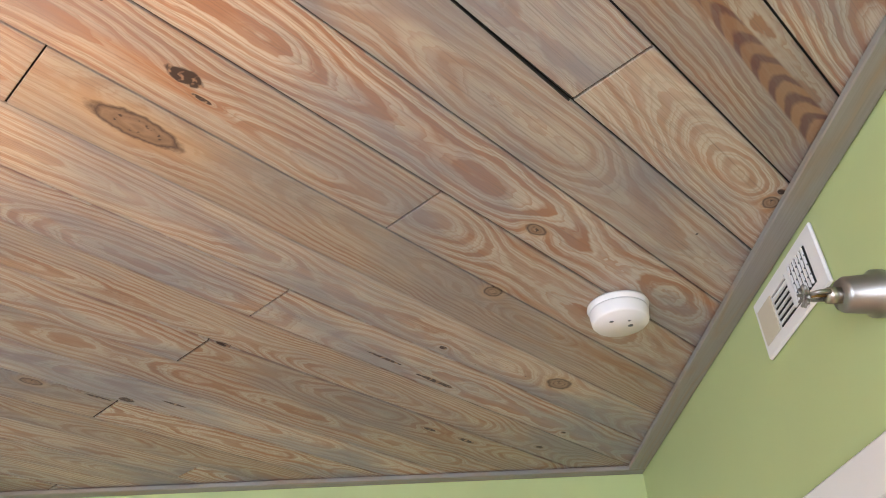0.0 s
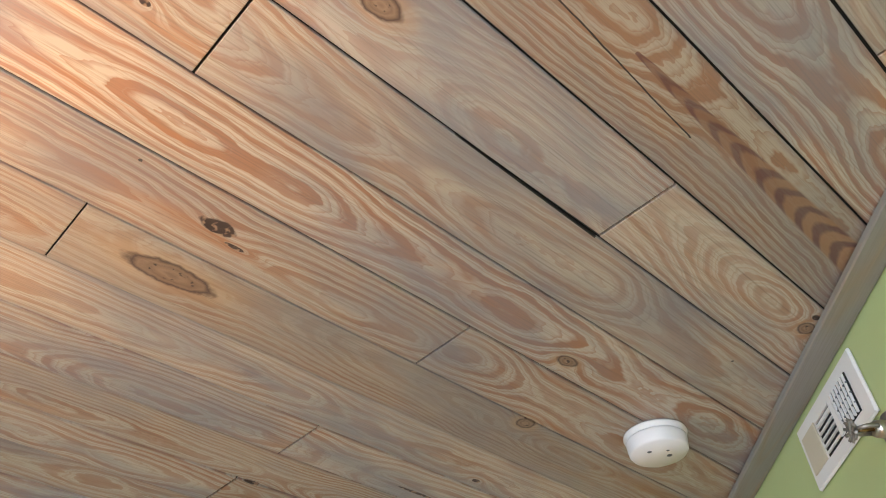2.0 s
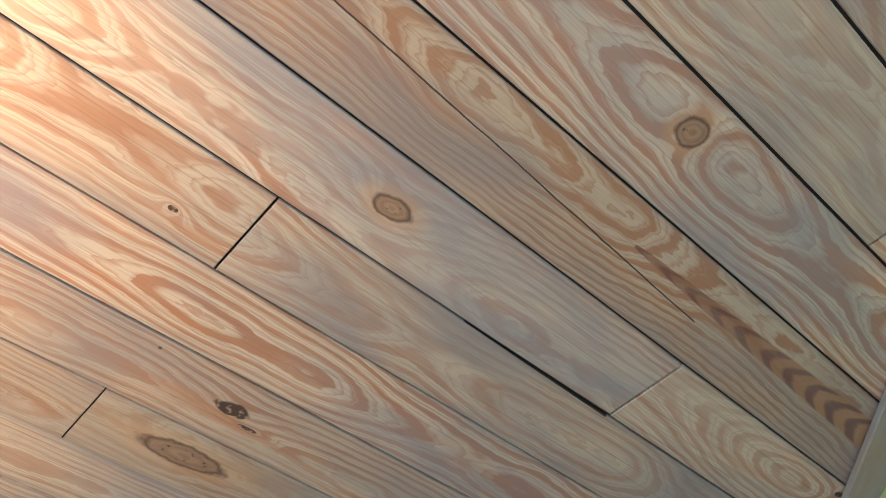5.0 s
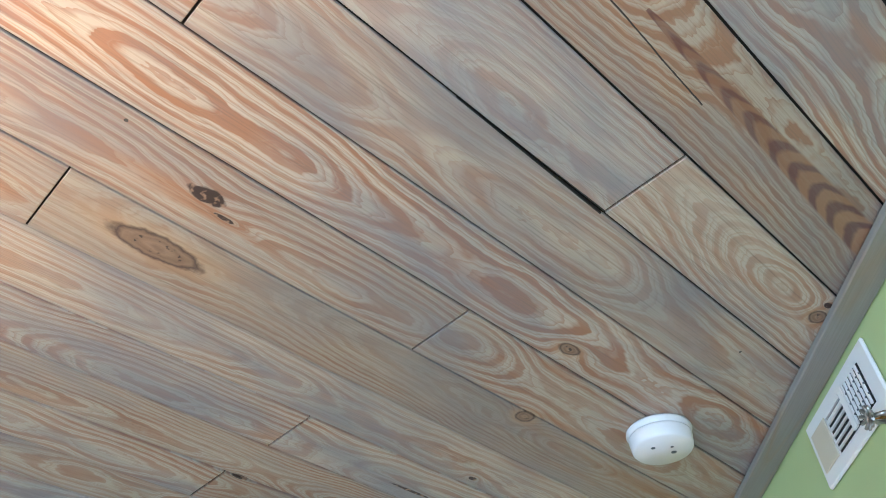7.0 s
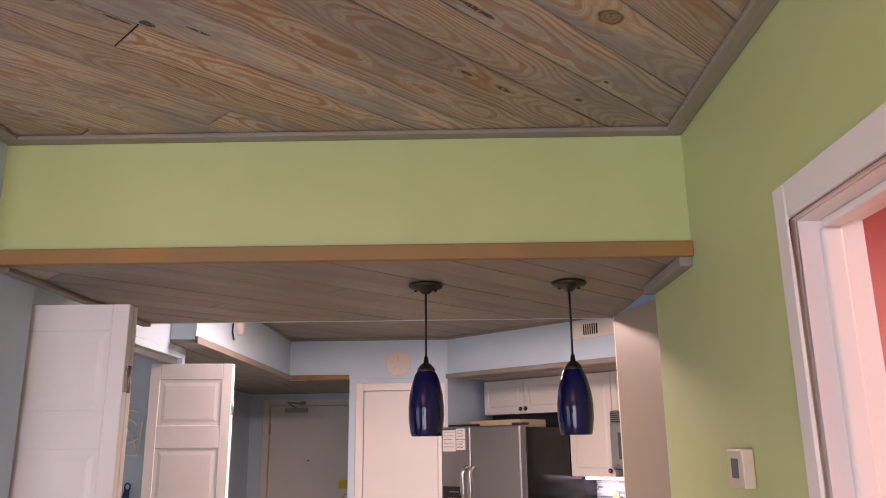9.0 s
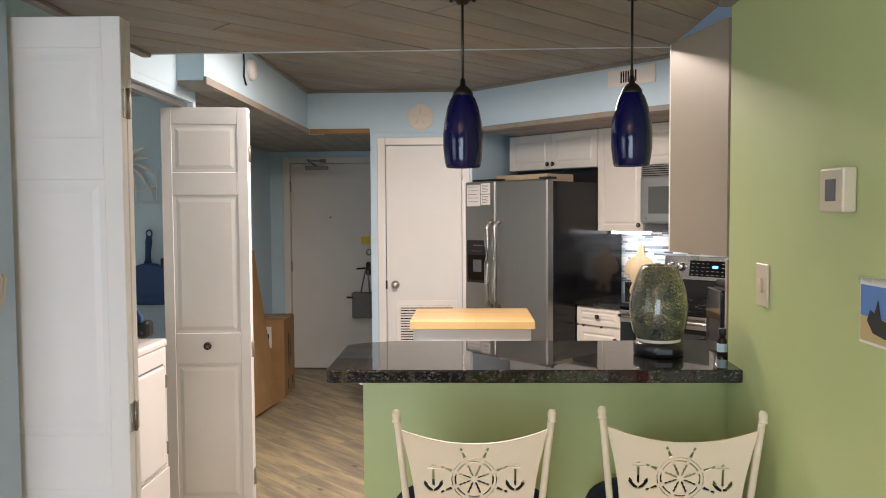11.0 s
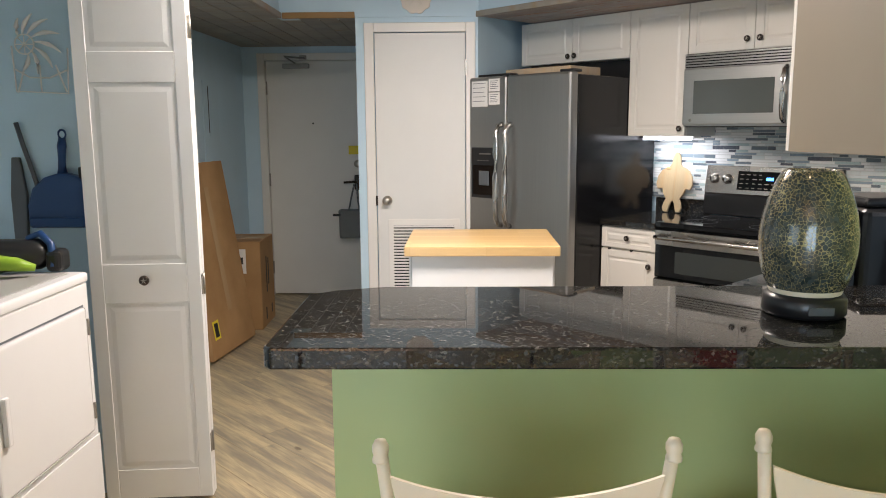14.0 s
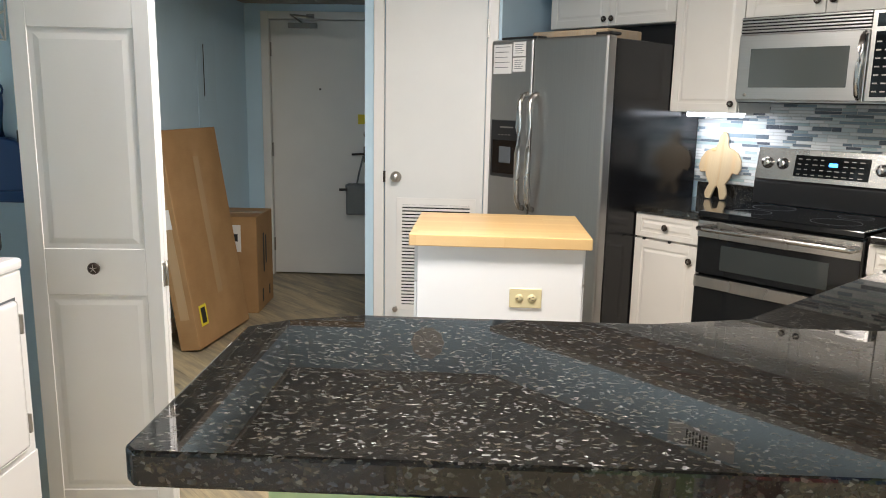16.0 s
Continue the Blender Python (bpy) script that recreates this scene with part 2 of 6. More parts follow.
def granite(name):
    """Polished dark granite: mineral grains that tilt their own way under a clear polish."""
    m, nt, b = nodes_of(name)
    L = nt.links
    v = coords(nt, 20, (1.0, 1.7, 1.3))
    vo = nt.nodes.new("ShaderNodeTexVoronoi")
    vo.inputs["Scale"].default_value = 205.0
    wob = nt.nodes.new("ShaderNodeVectorMath")
    wob.operation = "MULTIPLY_ADD"
    nz = nt.nodes.new("ShaderNodeTexNoise")
    nz.inputs["Scale"].default_value, nz.inputs["Detail"].default_value = 190.0, 3.0
    L.new(v, nz.inputs["Vector"])
    L.new(nz.outputs["Color"], wob.inputs[0])
    wob.inputs[1].default_value = (0.006, 0.006, 0.006)
    L.new(v, wob.inputs[2])
    L.new(wob.outputs[0], vo.inputs["Vector"])
    sep = nt.nodes.new("ShaderNodeSeparateColor")
    L.new(vo.outputs["Color"], sep.inputs[0])
    cell = ramp_node(nt, sep.outputs[0], [(0.0, (0.004, 0.004, 0.005)), (0.40, (0.010, 0.010, 0.010)), (0.60, (0.020, 0.017, 0.012)), (0.80, (0.034, 0.030, 0.024)), (0.93, (0.065, 0.050, 0.030)), (0.99, (0.16, 0.155, 0.14))])
    big = noise_of(nt, v, 26, 4, 0.7)
    col = mix_node(nt, math_node(nt, "MULTIPLY", math_node(nt, "SUBTRACT", big, 0.40, clamp=True), 5.0, clamp=True), (0.008, 0.008, 0.008), cell)
    speck = noise_of(nt, v, 420, 2)
    col = mix_node(nt, math_node(nt, "MULTIPLY", math_node(nt, "GREATER_THAN", speck, 0.69), 0.7), col, (0.10, 0.09, 0.075))
    L.new(col, b.inputs["Base Color"])
    # grains lean to all sides, so that some of them flash
    lean = nt.nodes.new("ShaderNodeVectorMath")
    lean.operation = "MULTIPLY_ADD"
    L.new(vo.outputs["Color"], lean.inputs[0])
    lean.inputs[1].default_value, lean.inputs[2].default_value = (0.26, 0.26, 0.26), (-0.13, -0.13, -0.13)
    geo = nt.nodes.new("ShaderNodeNewGeometry")
    add = nt.nodes.new("ShaderNodeVectorMath")
    add.operation = "ADD"
    L.new(geo.outputs["Normal"], add.inputs[0]), L.new(lean.outputs[0], add.inputs[1])
    nrm = nt.nodes.new("ShaderNodeVectorMath")
    nrm.operation = "NORMALIZE"
    L.new(add.outputs[0], nrm.inputs[0])
    L.new(nrm.outputs[0], b.inputs["Normal"])
    L.new(math_node(nt, "MULTIPLY_ADD", sep.outputs[1], 0.2, 0.30), b.inputs["Roughness"])
    L.new(math_node(nt, "MULTIPLY_ADD", math_node(nt, "GREATER_THAN", sep.outputs[2], 0.90), 0.24, 0.01), b.inputs["Specular IOR Level"])
    b.inputs["Coat Weight"].default_value, b.inputs["Coat Roughness"].default_value = 1.0, 0.02
    b.inputs["Coat IOR"].default_value = 1.58
    return m


def vinyl_planks(name):
    """Wood-print planks, long side along x: tan and grey streaks with small dark knots."""
    m, nt, b = nodes_of(name)
    L = nt.links
    M = functools.partial(math_node, nt)
    tc = nt.nodes.new("ShaderNodeTexCoord")
    w = M("MULTIPLY", nt.nodes.new("ShaderNodeObjectInfo").outputs["Random"], 43.0)

    def streaks(a, e, detail, rough):
        mp = nt.nodes.new("ShaderNodeMapping")
        mp.inputs["Scale"].default_value = (a, e, 1.0)
        L.new(tc.outputs["Object"], mp.inputs[0])
        return noise_of(nt, mp.outputs[0], 1.0, detail, rough, w)

    wide, thin, fibre = streaks(1.6, 13.0, 4, 0.62), streaks(4.0, 70.0, 3, 0.6), streaks(12.0, 420.0, 2, 0.6)
    mix = M("MULTIPLY", M("SUBTRACT", M("ADD", wide, M("MULTIPLY", M("SUBTRACT", thin, 0.5), 0.35)), 0.38), 4.2, clamp=True)
    col = ramp_node(nt, mix, [(0.0, (0.225, 0.20, 0.155)), (0.4, (0.32, 0.27, 0.185)), (1.0, (0.50, 0.405, 0.25))])
    col = mix_node(nt, M("MULTIPLY", M("SUBTRACT", fibre, 0.45, clamp=True), 1.6), col, (0.13, 0.10, 0.07))
    vo = nt.nodes.new("ShaderNodeTexVoronoi")
    vo.voronoi_dimensions, vo.inputs["Scale"].default_value = "4D", 1.0
    mp = nt.nodes.new("ShaderNodeMapping")
    mp.inputs["Scale"].default_value = (5.0, 11.0, 1.0)
    L.new(tc.outputs["Object"], mp.inputs[0])
    L.new(mp.outputs[0], vo.inputs["Vector"]), L.new(w, vo.inputs["W"])
    spot = M("MULTIPLY", M("SUBTRACT", M("MULTIPLY_ADD", thin, 0.20, 0.07), vo.outputs["Distance"]), 14.0, clamp=True)
    col = mix_node(nt, M("MULTIPLY", spot, 0.8), col, (0.075, 0.052, 0.034))
    L.new(col, b.inputs["Base Color"])
    L.new(M("MULTIPLY_ADD", thin, 0.2, 0.38), b.inputs["Roughness"])
    bump_to(nt, b, fibre, 0.15, 0.0008)
    return m


def cardboard(name):
    m, nt, b = nodes_of(name)
    v = coords(nt)
    st = noise_of(nt, coords(nt, 0, (6, 6, 180)), 1.0, 2)
    bl = noise_of(nt, v, 4, 4)
    c = ramp_node(nt, bl, [(0.3, (0.33, 0.185, 0.075)), (0.7, (0.43, 0.255, 0.115))])
    nt.links.new(mix_node(nt, math_node(nt, "MULTIPLY", st, 0.25), c, (0.24, 0.14, 0.07)), b.inputs["Base Color"])
    b.inputs["Roughness"].default_value = 0.75
    bump_to(nt, b, st, 0.15, 0.001)
    return m


def butcher_block(name):
    m, nt, b = nodes_of(name)
    br = nt.nodes.new("ShaderNodeTexBrick")
    for k, val in (("Scale", 1.0), ("Mortar Size", 0.0006), ("Brick Width", 0.34), ("Row Height", 0.036), ("Bias", 0.0)):
        br.inputs[k].default_value = val
    br.inputs["Color1"].default_value, br.inputs["Color2"].default_value = (0.55, 0.36, 0.155, 1), (0.66, 0.47, 0.23, 1)
    br.inputs["Mortar"].default_value = (0.5, 0.28, 0.10, 1)
    v = coords(nt)
    nt.links.new(v, br.inputs["Vector"])
    g = noise_of(nt, coords(nt, 0, (5, 120, 120)), 1.0, 3)
    nt.links.new(mix_node(nt, math_node(nt, "MULTIPLY", g, 0.35), br.outputs["Color"], (0.50, 0.31, 0.12)), b.inputs["Base Color"])
    b.inputs["Roughness"].default_value = 0.32
    bump_to(nt, b, g, 0.06, 0.0006)
    return m


def random_tile(name, stops, rough=0.12):
    m, nt, b = nodes_of(name)
    rnd = nt.nodes.new("ShaderNodeNewGeometry").outputs["Random Per Island"]
    col = ramp_node(nt, rnd, stops)
    for q in nt.nodes:
        if q.type == "VALTORGB":
            q.color_ramp.interpolation = "CONSTANT"
    nt.links.new(mix_node(nt, math_node(nt, "MULTIPLY", noise_of(nt, coords(nt), 60, 3), 0.10), col, (0.9, 0.93, 0.95)), b.inputs["Base Color"])
    b.inputs["Roughness"].default_value = rough
    return m


def crackle_glass(name):
    """Mosaic of glass chips: iridescent dark chips in pale yellow cracks."""
    m, nt, b = nodes_of(name)
    v = coords(nt)
    vo = nt.nodes.new("ShaderNodeTexVoronoi")
    vo.feature = "DISTANCE_TO_EDGE"
    vo.inputs["Scale"].default_value = 150.0
    nt.links.new(v, vo.inputs["Vector"])
    vc = nt.nodes.new("ShaderNodeTexVoronoi")
    vc.inputs["Scale"].default_value = 150.0
    nt.links.new(v, vc.inputs["Vector"])
    sep = nt.nodes.new("ShaderNodeSeparateColor")
    nt.links.new(vc.outputs["Color"], sep.inputs[0])
    big = noise_of(nt, v, 14, 2)
    chip = ramp_node(nt, sep.outputs[0], [(0.0, (0.010, 0.018, 0.015)), (0.4, (0.04, 0.045, 0.028)), (0.7, (0.06, 0.08, 0.08)), (1.0, (0.11, 0.09, 0.04))])
    chip = mix_node(nt, math_node(nt, "MULTIPLY", big, 0.5), chip, (0.10, 0.13, 0.15))
    crack = math_node(nt, "LESS_THAN", vo.outputs["Distance"], math_node(nt, "MULTIPLY", math_node(nt, "SUBTRACT", big, 0.36, clamp=True), 0.24))
    nt.links.new(mix_node(nt, crack, chip, (0.36, 0.30, 0.13)), b.inputs["Base Color"])
    nt.links.new(math_node(nt, "MULTIPLY_ADD", crack, 0.5, 0.12), b.inputs["Roughness"])
    b.inputs["Coat Weight"].default_value = 0.5
    b.inputs["Metallic"].default_value = 0.25
    bump_to(nt, b, math_node(nt, "MINIMUM", vo.outputs["Distance"], 0.1), 0.4, 0.003)
    return m


def weave(name, a, c, scale):
    m, nt, b = nodes_of(name)
    vo = nt.nodes.new("ShaderNodeTexVoronoi")
    vo.feature = "DISTANCE_TO_EDGE"
    vo.inputs["Scale"].default_value = scale
    nt.links.new(coords(nt), vo.inputs["Vector"])
    nt.links.new(mix_node(nt, math_node(nt, "LESS_THAN", vo.outputs["Distance"], 0.11), a, c), b.inputs["Base Color"])
    b.inputs["Roughness"].default_value = 0.85
    return m


def tinted_glass(name, color, rough=0.03, through=0.5):
    m, nt, b = nodes_of(name)
    b.inputs["Base Color"].default_value = (*color, 1)
    b.inputs["Roughness"].default_value = rough
    b.inputs["Transmission Weight"].default_value = through
    b.inputs["IOR"].default_value = 1.45
    return m


def glow(name, color, strength):
    m, nt, b = nodes_of(name)
    b.inputs["Base Color"].default_value = (*color, 1)
    b.inputs["Emission Color"].default_value = (*color, 1)
    b.inputs["Emission Strength"].default_value = strength
    return m


def ceiling_pine(name):
    """Whitewashed flat-sawn boards: rings cut by a plane, bent round the knots, a thin grey-blue wash on top."""
    m, nt, b = nodes_of(name)
    L = nt.links
    M = functools.partial(math_node, nt)
    v = coords(nt, -TURN)
    rnd = nt.nodes.new("ShaderNodeNewGeometry").outputs["Random Per Island"]
    w = M("MULTIPLY", rnd, 61.0)
    sep = nt.nodes.new("ShaderNodeSeparateXYZ")
    L.new(v, sep.inputs[0])
    u, c = sep.outputs[0], sep.outputs[1]

    def vec(x, y):
        n = nt.nodes.new("ShaderNodeCombineXYZ")
        L.new(x, n.inputs[0]), L.new(y, n.inputs[1])
        return n.outputs[0]

    def stretched(a, e, detail=3, rough=0.55, own=True):
        return noise_of(nt, vec(M("MULTIPLY", u, a), M("MULTIPLY", c, e)), 1.0, detail, rough, w if own else None)

    def far_from(spots):
        near = None
        for ku, kc, ru, rc in spots:
            du = M("MULTIPLY", M("SUBTRACT", u, ku), 1 / ru)
            dc = M("MULTIPLY", M("SUBTRACT", c, kc), 1 / rc)
            d = M("ADD", M("MULTIPLY", du, du), M("MULTIPLY", dc, dc))
            near = d if near is None else M("MINIMUM", near, d)
        return M("SQRT", near)

    knot, hole = far_from(KNOTS), far_from(HOLES)
    own = M("MULTIPLY", M("SUBTRACT", M("FRACT", M("MULTIPLY", M("SUBTRACT", c, SEAM0), 1 / PITCH)), 0.5), PITCH)
    middle = M("MULTIPLY", M("SUBTRACT", M("FRACT", M("MULTIPLY", rnd, 13.7)), 0.5), 0.07)
    drift = M("MULTIPLY", M("SUBTRACT", stretched(1.1, 3.0, 2, 0.5), 0.5), 0.055)
    off = M("ADD", M("SUBTRACT", own, middle), drift)
    depth = M("MULTIPLY_ADD", stretched(1.4, 0.8, 2.5, 0.55), 0.20, -0.04)
    ring_r = M("SQRT", M("ADD", M("MULTIPLY", off, off), M("MULTIPLY", depth, depth)))
    wave = M("MULTIPLY", M("SUBTRACT", stretched(11.0, 34.0, 3, 0.65), 0.5), 0.0105)
    bend = M("MULTIPLY", M("EXPONENT", M("MULTIPLY", M("MINIMUM", knot, M("ADD", hole, 0.6)), -0.55)), 0.034)
    field = M("ADD", M("ADD", ring_r, wave), bend)
    pace = M("MULTIPLY_ADD", M("FRACT", M("MULTIPLY", rnd, 5.1)), 70.0, 86.0)
    t = M("FRACT", M("MULTIPLY", field, pace))
    late = M("MULTIPLY", M("MULTIPLY", M("SUBTRACT", t, 0.42), 4.0, clamp=True), M("MULTIPLY", M("SUBTRACT", 1.0, t), 9.0, clamp=True))
    t2 = M("FRACT", M("MULTIPLY", field, M("MULTIPLY", pace, 3.3)))
    late = M("MULTIPLY_ADD", M("MULTIPLY", M("SUBTRACT", t2, 0.55, clamp=True), 1.6), M("SUBTRACT", 1.0, M("MULTIPLY", late, 0.6)), late, clamp=True)
    fibre = stretched(7.0, 520.0, 3, 0.65)
    worn = stretched(3.2, 16.0, 4, 0.62)
    # how much of the grain the wash lets through, board by board and place by place
    open_grain = M("MULTIPLY", M("SUBTRACT", M("ADD", worn, M("MULTIPLY", M("FRACT", M("MULTIPLY", rnd, 29.3)), 0.24)), 0.40), 3.4, clamp=True)
    pale = mix_node(nt, stretched(2.0, 9.0, 3), (0.62, 0.515, 0.385), (0.47, 0.435, 0.385))
    warm = mix_node(nt, stretched(4.0, 22.0, 2), (0.40, 0.150, 0.048), (0.27, 0.085, 0.034))
    col = mix_node(nt, M("MULTIPLY", late, M("MULTIPLY_ADD", open_grain, 0.54, 0.26)), pale, warm)
    # warm flashes where a ring lies flat
    flash = M("MULTIPLY", M("SUBTRACT", stretched(2.6, 26.0, 2, 0.45), 0.60, clamp=True), 6.0, clamp=True)
    col = mix_node(nt, M("MULTIPLY", flash, 0.80), col, (0.43, 0.165, 0.052))
    col = mix_node(nt, M("MULTIPLY", M("SUBTRACT", fibre, 0.48, clamp=True), 2.8), col, (0.19, 0.125, 0.085))
    blue = M("MULTIPLY", M("SUBTRACT", stretched(1.7, 5.0, 4, 0.6), 0.475, clamp=True), 6.5, clamp=True)
    col = mix_node(nt, M("MULTIPLY", blue, 0.66), col, (0.19, 0.21, 0.255))
    board_dark = M("MULTIPLY", M("FRACT", M("MULTIPLY", rnd, 7.3)), 0.42)
    col = mix_node(nt, board_dark, col, (0.185, 0.125, 0.08))
    # dark smears of wash along the seams
    edge = M("MULTIPLY", M("SUBTRACT", M("ABSOLUTE", own), 0.050), 95.0, clamp=True)
    col = mix_node(nt, M("MULTIPLY", M("MULTIPLY", edge, stretched(3.0, 1.0, 3, 0.6)), 0.55), col, (0.20, 0.21, 0.225))
    # resin streak: a widening band of purple-brown arcs on one board
    run = M("MULTIPLY", M("SUBTRACT", u, -1.50), 1 / 0.46, clamp=True)
    half = M("MULTIPLY_ADD", M("POWER", run, 0.8), 0.018, 0.002)
    across = M("DIVIDE", M("ADD", M("SUBTRACT", c, -0.931), M("MULTIPLY", wave, 0.5)), half)
    inside = M("MULTIPLY", M("MULTIPLY", M("SUBTRACT", 1.12, M("ABSOLUTE", across)), 5.0, clamp=True), M("MULTIPLY", M("GREATER_THAN", u, -1.50), M("LESS_THAN", u, -0.95)))
    arc = M("PINGPONG", M("MULTIPLY", M("ADD", M("SUBTRACT", u, M("MULTIPLY", M("MULTIPLY", across, across), 0.026)), M("MULTIPLY", wave, 4.5)), 40.0), 1.0)
    arc = M("MULTIPLY", M("SUBTRACT", arc, 0.28), 3.0, clamp=True)
    streak = mix_node(nt, M("MULTIPLY", arc, M("MULTIPLY_ADD", run, 0.55, 0.30, clamp=True)), (0.115, 0.042, 0.038), (0.36, 0.19, 0.09))
    col = mix_node(nt, M("MULTIPLY", inside, 0.78), col, streak)
    # a split in the same board
    line = M("ABSOLUTE", M("SUBTRACT", c, M("ADD", M("MULTIPLY_ADD", u, 0.049, -0.8375), M("MULTIPLY", wave, 0.4))))
    split = M("MULTIPLY", M("LESS_THAN", line, 0.0009), M("MULTIPLY", M("LESS_THAN", u, -1.36), M("GREATER_THAN", u, -2.2)))
    col = mix_node(nt, split, col, (0.03, 0.02, 0.017))
    # the wide gap beside one board end
    gap = M("MULTIPLY", M("LESS_THAN", M("ABSOLUTE", M("ADD", c, -SEAM0 - PITCH)), M("MULTIPLY", M("ADD", u, 1.72), 0.0105)), M("MULTIPLY", M("LESS_THAN", u, -1.315), M("GREATER_THAN", u, -1.72)))
    col = mix_node(nt, gap, col, (0.012, 0.010, 0.010))
    # tan knots with a dark rim, then dark ones with a pale fleck
    rough_n = noise_of(nt, v, 46.0, 3)
    kd = M("ADD", knot, M("MULTIPLY_ADD", rough_n, 0.7, -0.35))
    hd = M("ADD", hole, M("MULTIPLY_ADD", rough_n, 1.0, -0.5))
    glowd = M("MULTIPLY", M("SUBTRACT", 2.2, kd), 1.2, clamp=True)
    col = mix_node(nt, M("MULTIPLY", glowd, 0.32), col, (0.50, 0.30, 0.14))
    core = M("MULTIPLY", M("SUBTRACT", 1.0, kd), 9.0, clamp=True)
    kring = M("PINGPONG", M("MULTIPLY", kd, 3.5), 1.0)
    col = mix_node(nt, M("MULTIPLY", core, 0.8), col, mix_node(nt, M("MULTIPLY_ADD", kring, 0.6, M("MULTIPLY", rough_n, 0.5)), (0.12, 0.062, 0.04), (0.31, 0.20, 0.125)))
    rim = M("SUBTRACT", 1.0, M("MULTIPLY", M("ABSOLUTE", M("SUBTRACT", kd, 0.98)), 4.2), clamp=True)
    col = mix_node(nt, M("MULTIPLY", rim, 0.9), col, (0.06, 0.03, 0.022))
    pits = M("MULTIPLY", M("MULTIPLY", M("SUBTRACT", noise_of(nt, v, 120.0, 2), 0.58, clamp=True), 12.0, clamp=True), M("LESS_THAN", kd, 0.6))
    col = mix_node(nt, M("MULTIPLY", pits, 0.85), col, (0.035, 0.022, 0.018))
    fleck = M("MULTIPLY", M("SUBTRACT", noise_of(nt, v, 85.0, 2), 0.53, clamp=True), 9.0, clamp=True)
    col = mix_node(nt, M("MULTIPLY", M("SUBTRACT", 1.0, hd), 6.0, clamp=True), col, mix_node(nt, fleck, (0.05, 0.028, 0.022), (0.30, 0.19, 0.12)))
    # small tacks and specks
    vo = nt.nodes.new("ShaderNodeTexVoronoi")
    vo.inputs["Scale"].default_value = 7.0
    L.new(v, vo.inputs["Vector"])
    col = mix_node(nt, M("LESS_THAN", vo.outputs["Distance"], 0.017), col, (0.06, 0.05, 0.045))
    L.new(col, b.inputs["Base Color"])
    L.new(M("MULTIPLY_ADD", worn, 0.25, 0.42), b.inputs["Roughness"])
    bump_to(nt, b, M("ADD", M("MULTIPLY", late, 0.6), M("MULTIPLY", fibre, 0.5)), 0.30, 0.0012)
    return m


GREEN = paint("green_wall_paint", (0.47, 0.55, 0.25), 0.42, 0.04, 0.10, 90)
BLUE = paint("pale_blue_wall_paint", (0.52, 0.69, 0.80), 0.5, 0.04, 0.10, 90)
PINK = paint("pink_wall_paint", (0.66, 0.22, 0.23), 0.5, 0.04)
TRIMWHITE = paint("white_trim_paint", (0.78, 0.75, 0.71), 0.35, 0.03, 0.04)
DOORWHITE = paint("white_door_paint", (0.74, 0.73, 0.70), 0.42, 0.03, 0.05)
BIFOLD = paint("white_bifold_paint", (0.78, 0.78, 0.78), 0.36, 0.025, 0.05)
CABWHITE = paint("white_cabinet_foil", (0.76, 0.73, 0.67), 0.35, 0.025, 0.0)
# on the cabinet end, the beige is light put into the colour
CABEND = paint("beige_lit_cabinet_end", (0.34, 0.28, 0.21), 0.45, 0.04, 0.05)
CEIL = ceiling_pine("whitewashed_pine_boards")
CEIL_LOW = pine("whitewashed_pine_low", -45, (), (), 0.88, (0.34, 0.20, 0.09), (0.33, 0.30, 0.255))
CEIL_HALL = pine("whitewashed_pine_hall", 0, (), (), 0.88, (0.34, 0.22, 0.11), (0.36, 0.335, 0.285))
MOULD_X = pine("pine_moulding_x", 0, (), (), 0.75, (0.40, 0.25, 0.13), (0.36, 0.33, 0.28), True)
MOULD_Y = pine("pine_moulding_y", 90, (), (), 0.75, (0.40, 0.25, 0.13), (0.36, 0.33, 0.28), True)
BEAMTRIM = pine("brown_beam_trim", 0, (), (), 0.28, (0.42, 0.19, 0.04), (0.36, 0.185, 0.055), True)
SOFFTRIM = pine("soffit_pine", 45, (), (), 0.62)
FLOORMAT = vinyl_planks("vinyl_floor_planks")
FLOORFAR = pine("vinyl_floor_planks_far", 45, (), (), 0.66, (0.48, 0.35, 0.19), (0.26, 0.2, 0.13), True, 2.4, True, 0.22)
DARKGAP = plain("dark_gap", (0.012, 0.011, 0.010), 0.9)
GRANITE = granite("dark_granite")
STEEL = steel("brushed_steel")
STEELH = steel("brushed_steel_bright", (0.58, 0.56, 0.53), 0.26, (260, 2, 2))
FRIDGE = steel("fridge_steel", (0.40, 0.39, 0.375), 0.40, (260, 260, 2))
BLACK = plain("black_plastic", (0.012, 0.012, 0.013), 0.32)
BLACKGLOSS = plain("black_glass", (0.006, 0.007, 0.008), 0.06)
BLACKTEX = paint("black_textured_steel", (0.008, 0.008, 0.009), 0.18, 0.1, 0.10, 420, spec=0.28)
DARKGLASS = plain("oven_window", (0.035, 0.042, 0.042), 0.05)
MWGLASS = plain("microwave_window", (0.085, 0.095, 0.09), 0.08)
NICKEL = plain("satin_nickel", (0.52, 0.48, 0.43), 0.28, 1.0)
CHROME = plain("chrome", (0.7, 0.7, 0.7), 0.12, 1.0)
BRONZE = plain("dark_bronze", (0.045, 0.034, 0.027), 0.38, 0.7)
PEWTER = plain("pewter", (0.35, 0.33, 0.30), 0.35, 0.9)
BUTCHER = butcher_block("butcher_block")
CARTWHITE = paint("white_cart_paint", (0.75, 0.77, 0.79), 0.4, 0.02, 0.03)
BOXCARD = cardboard("corrugated_cardboard")
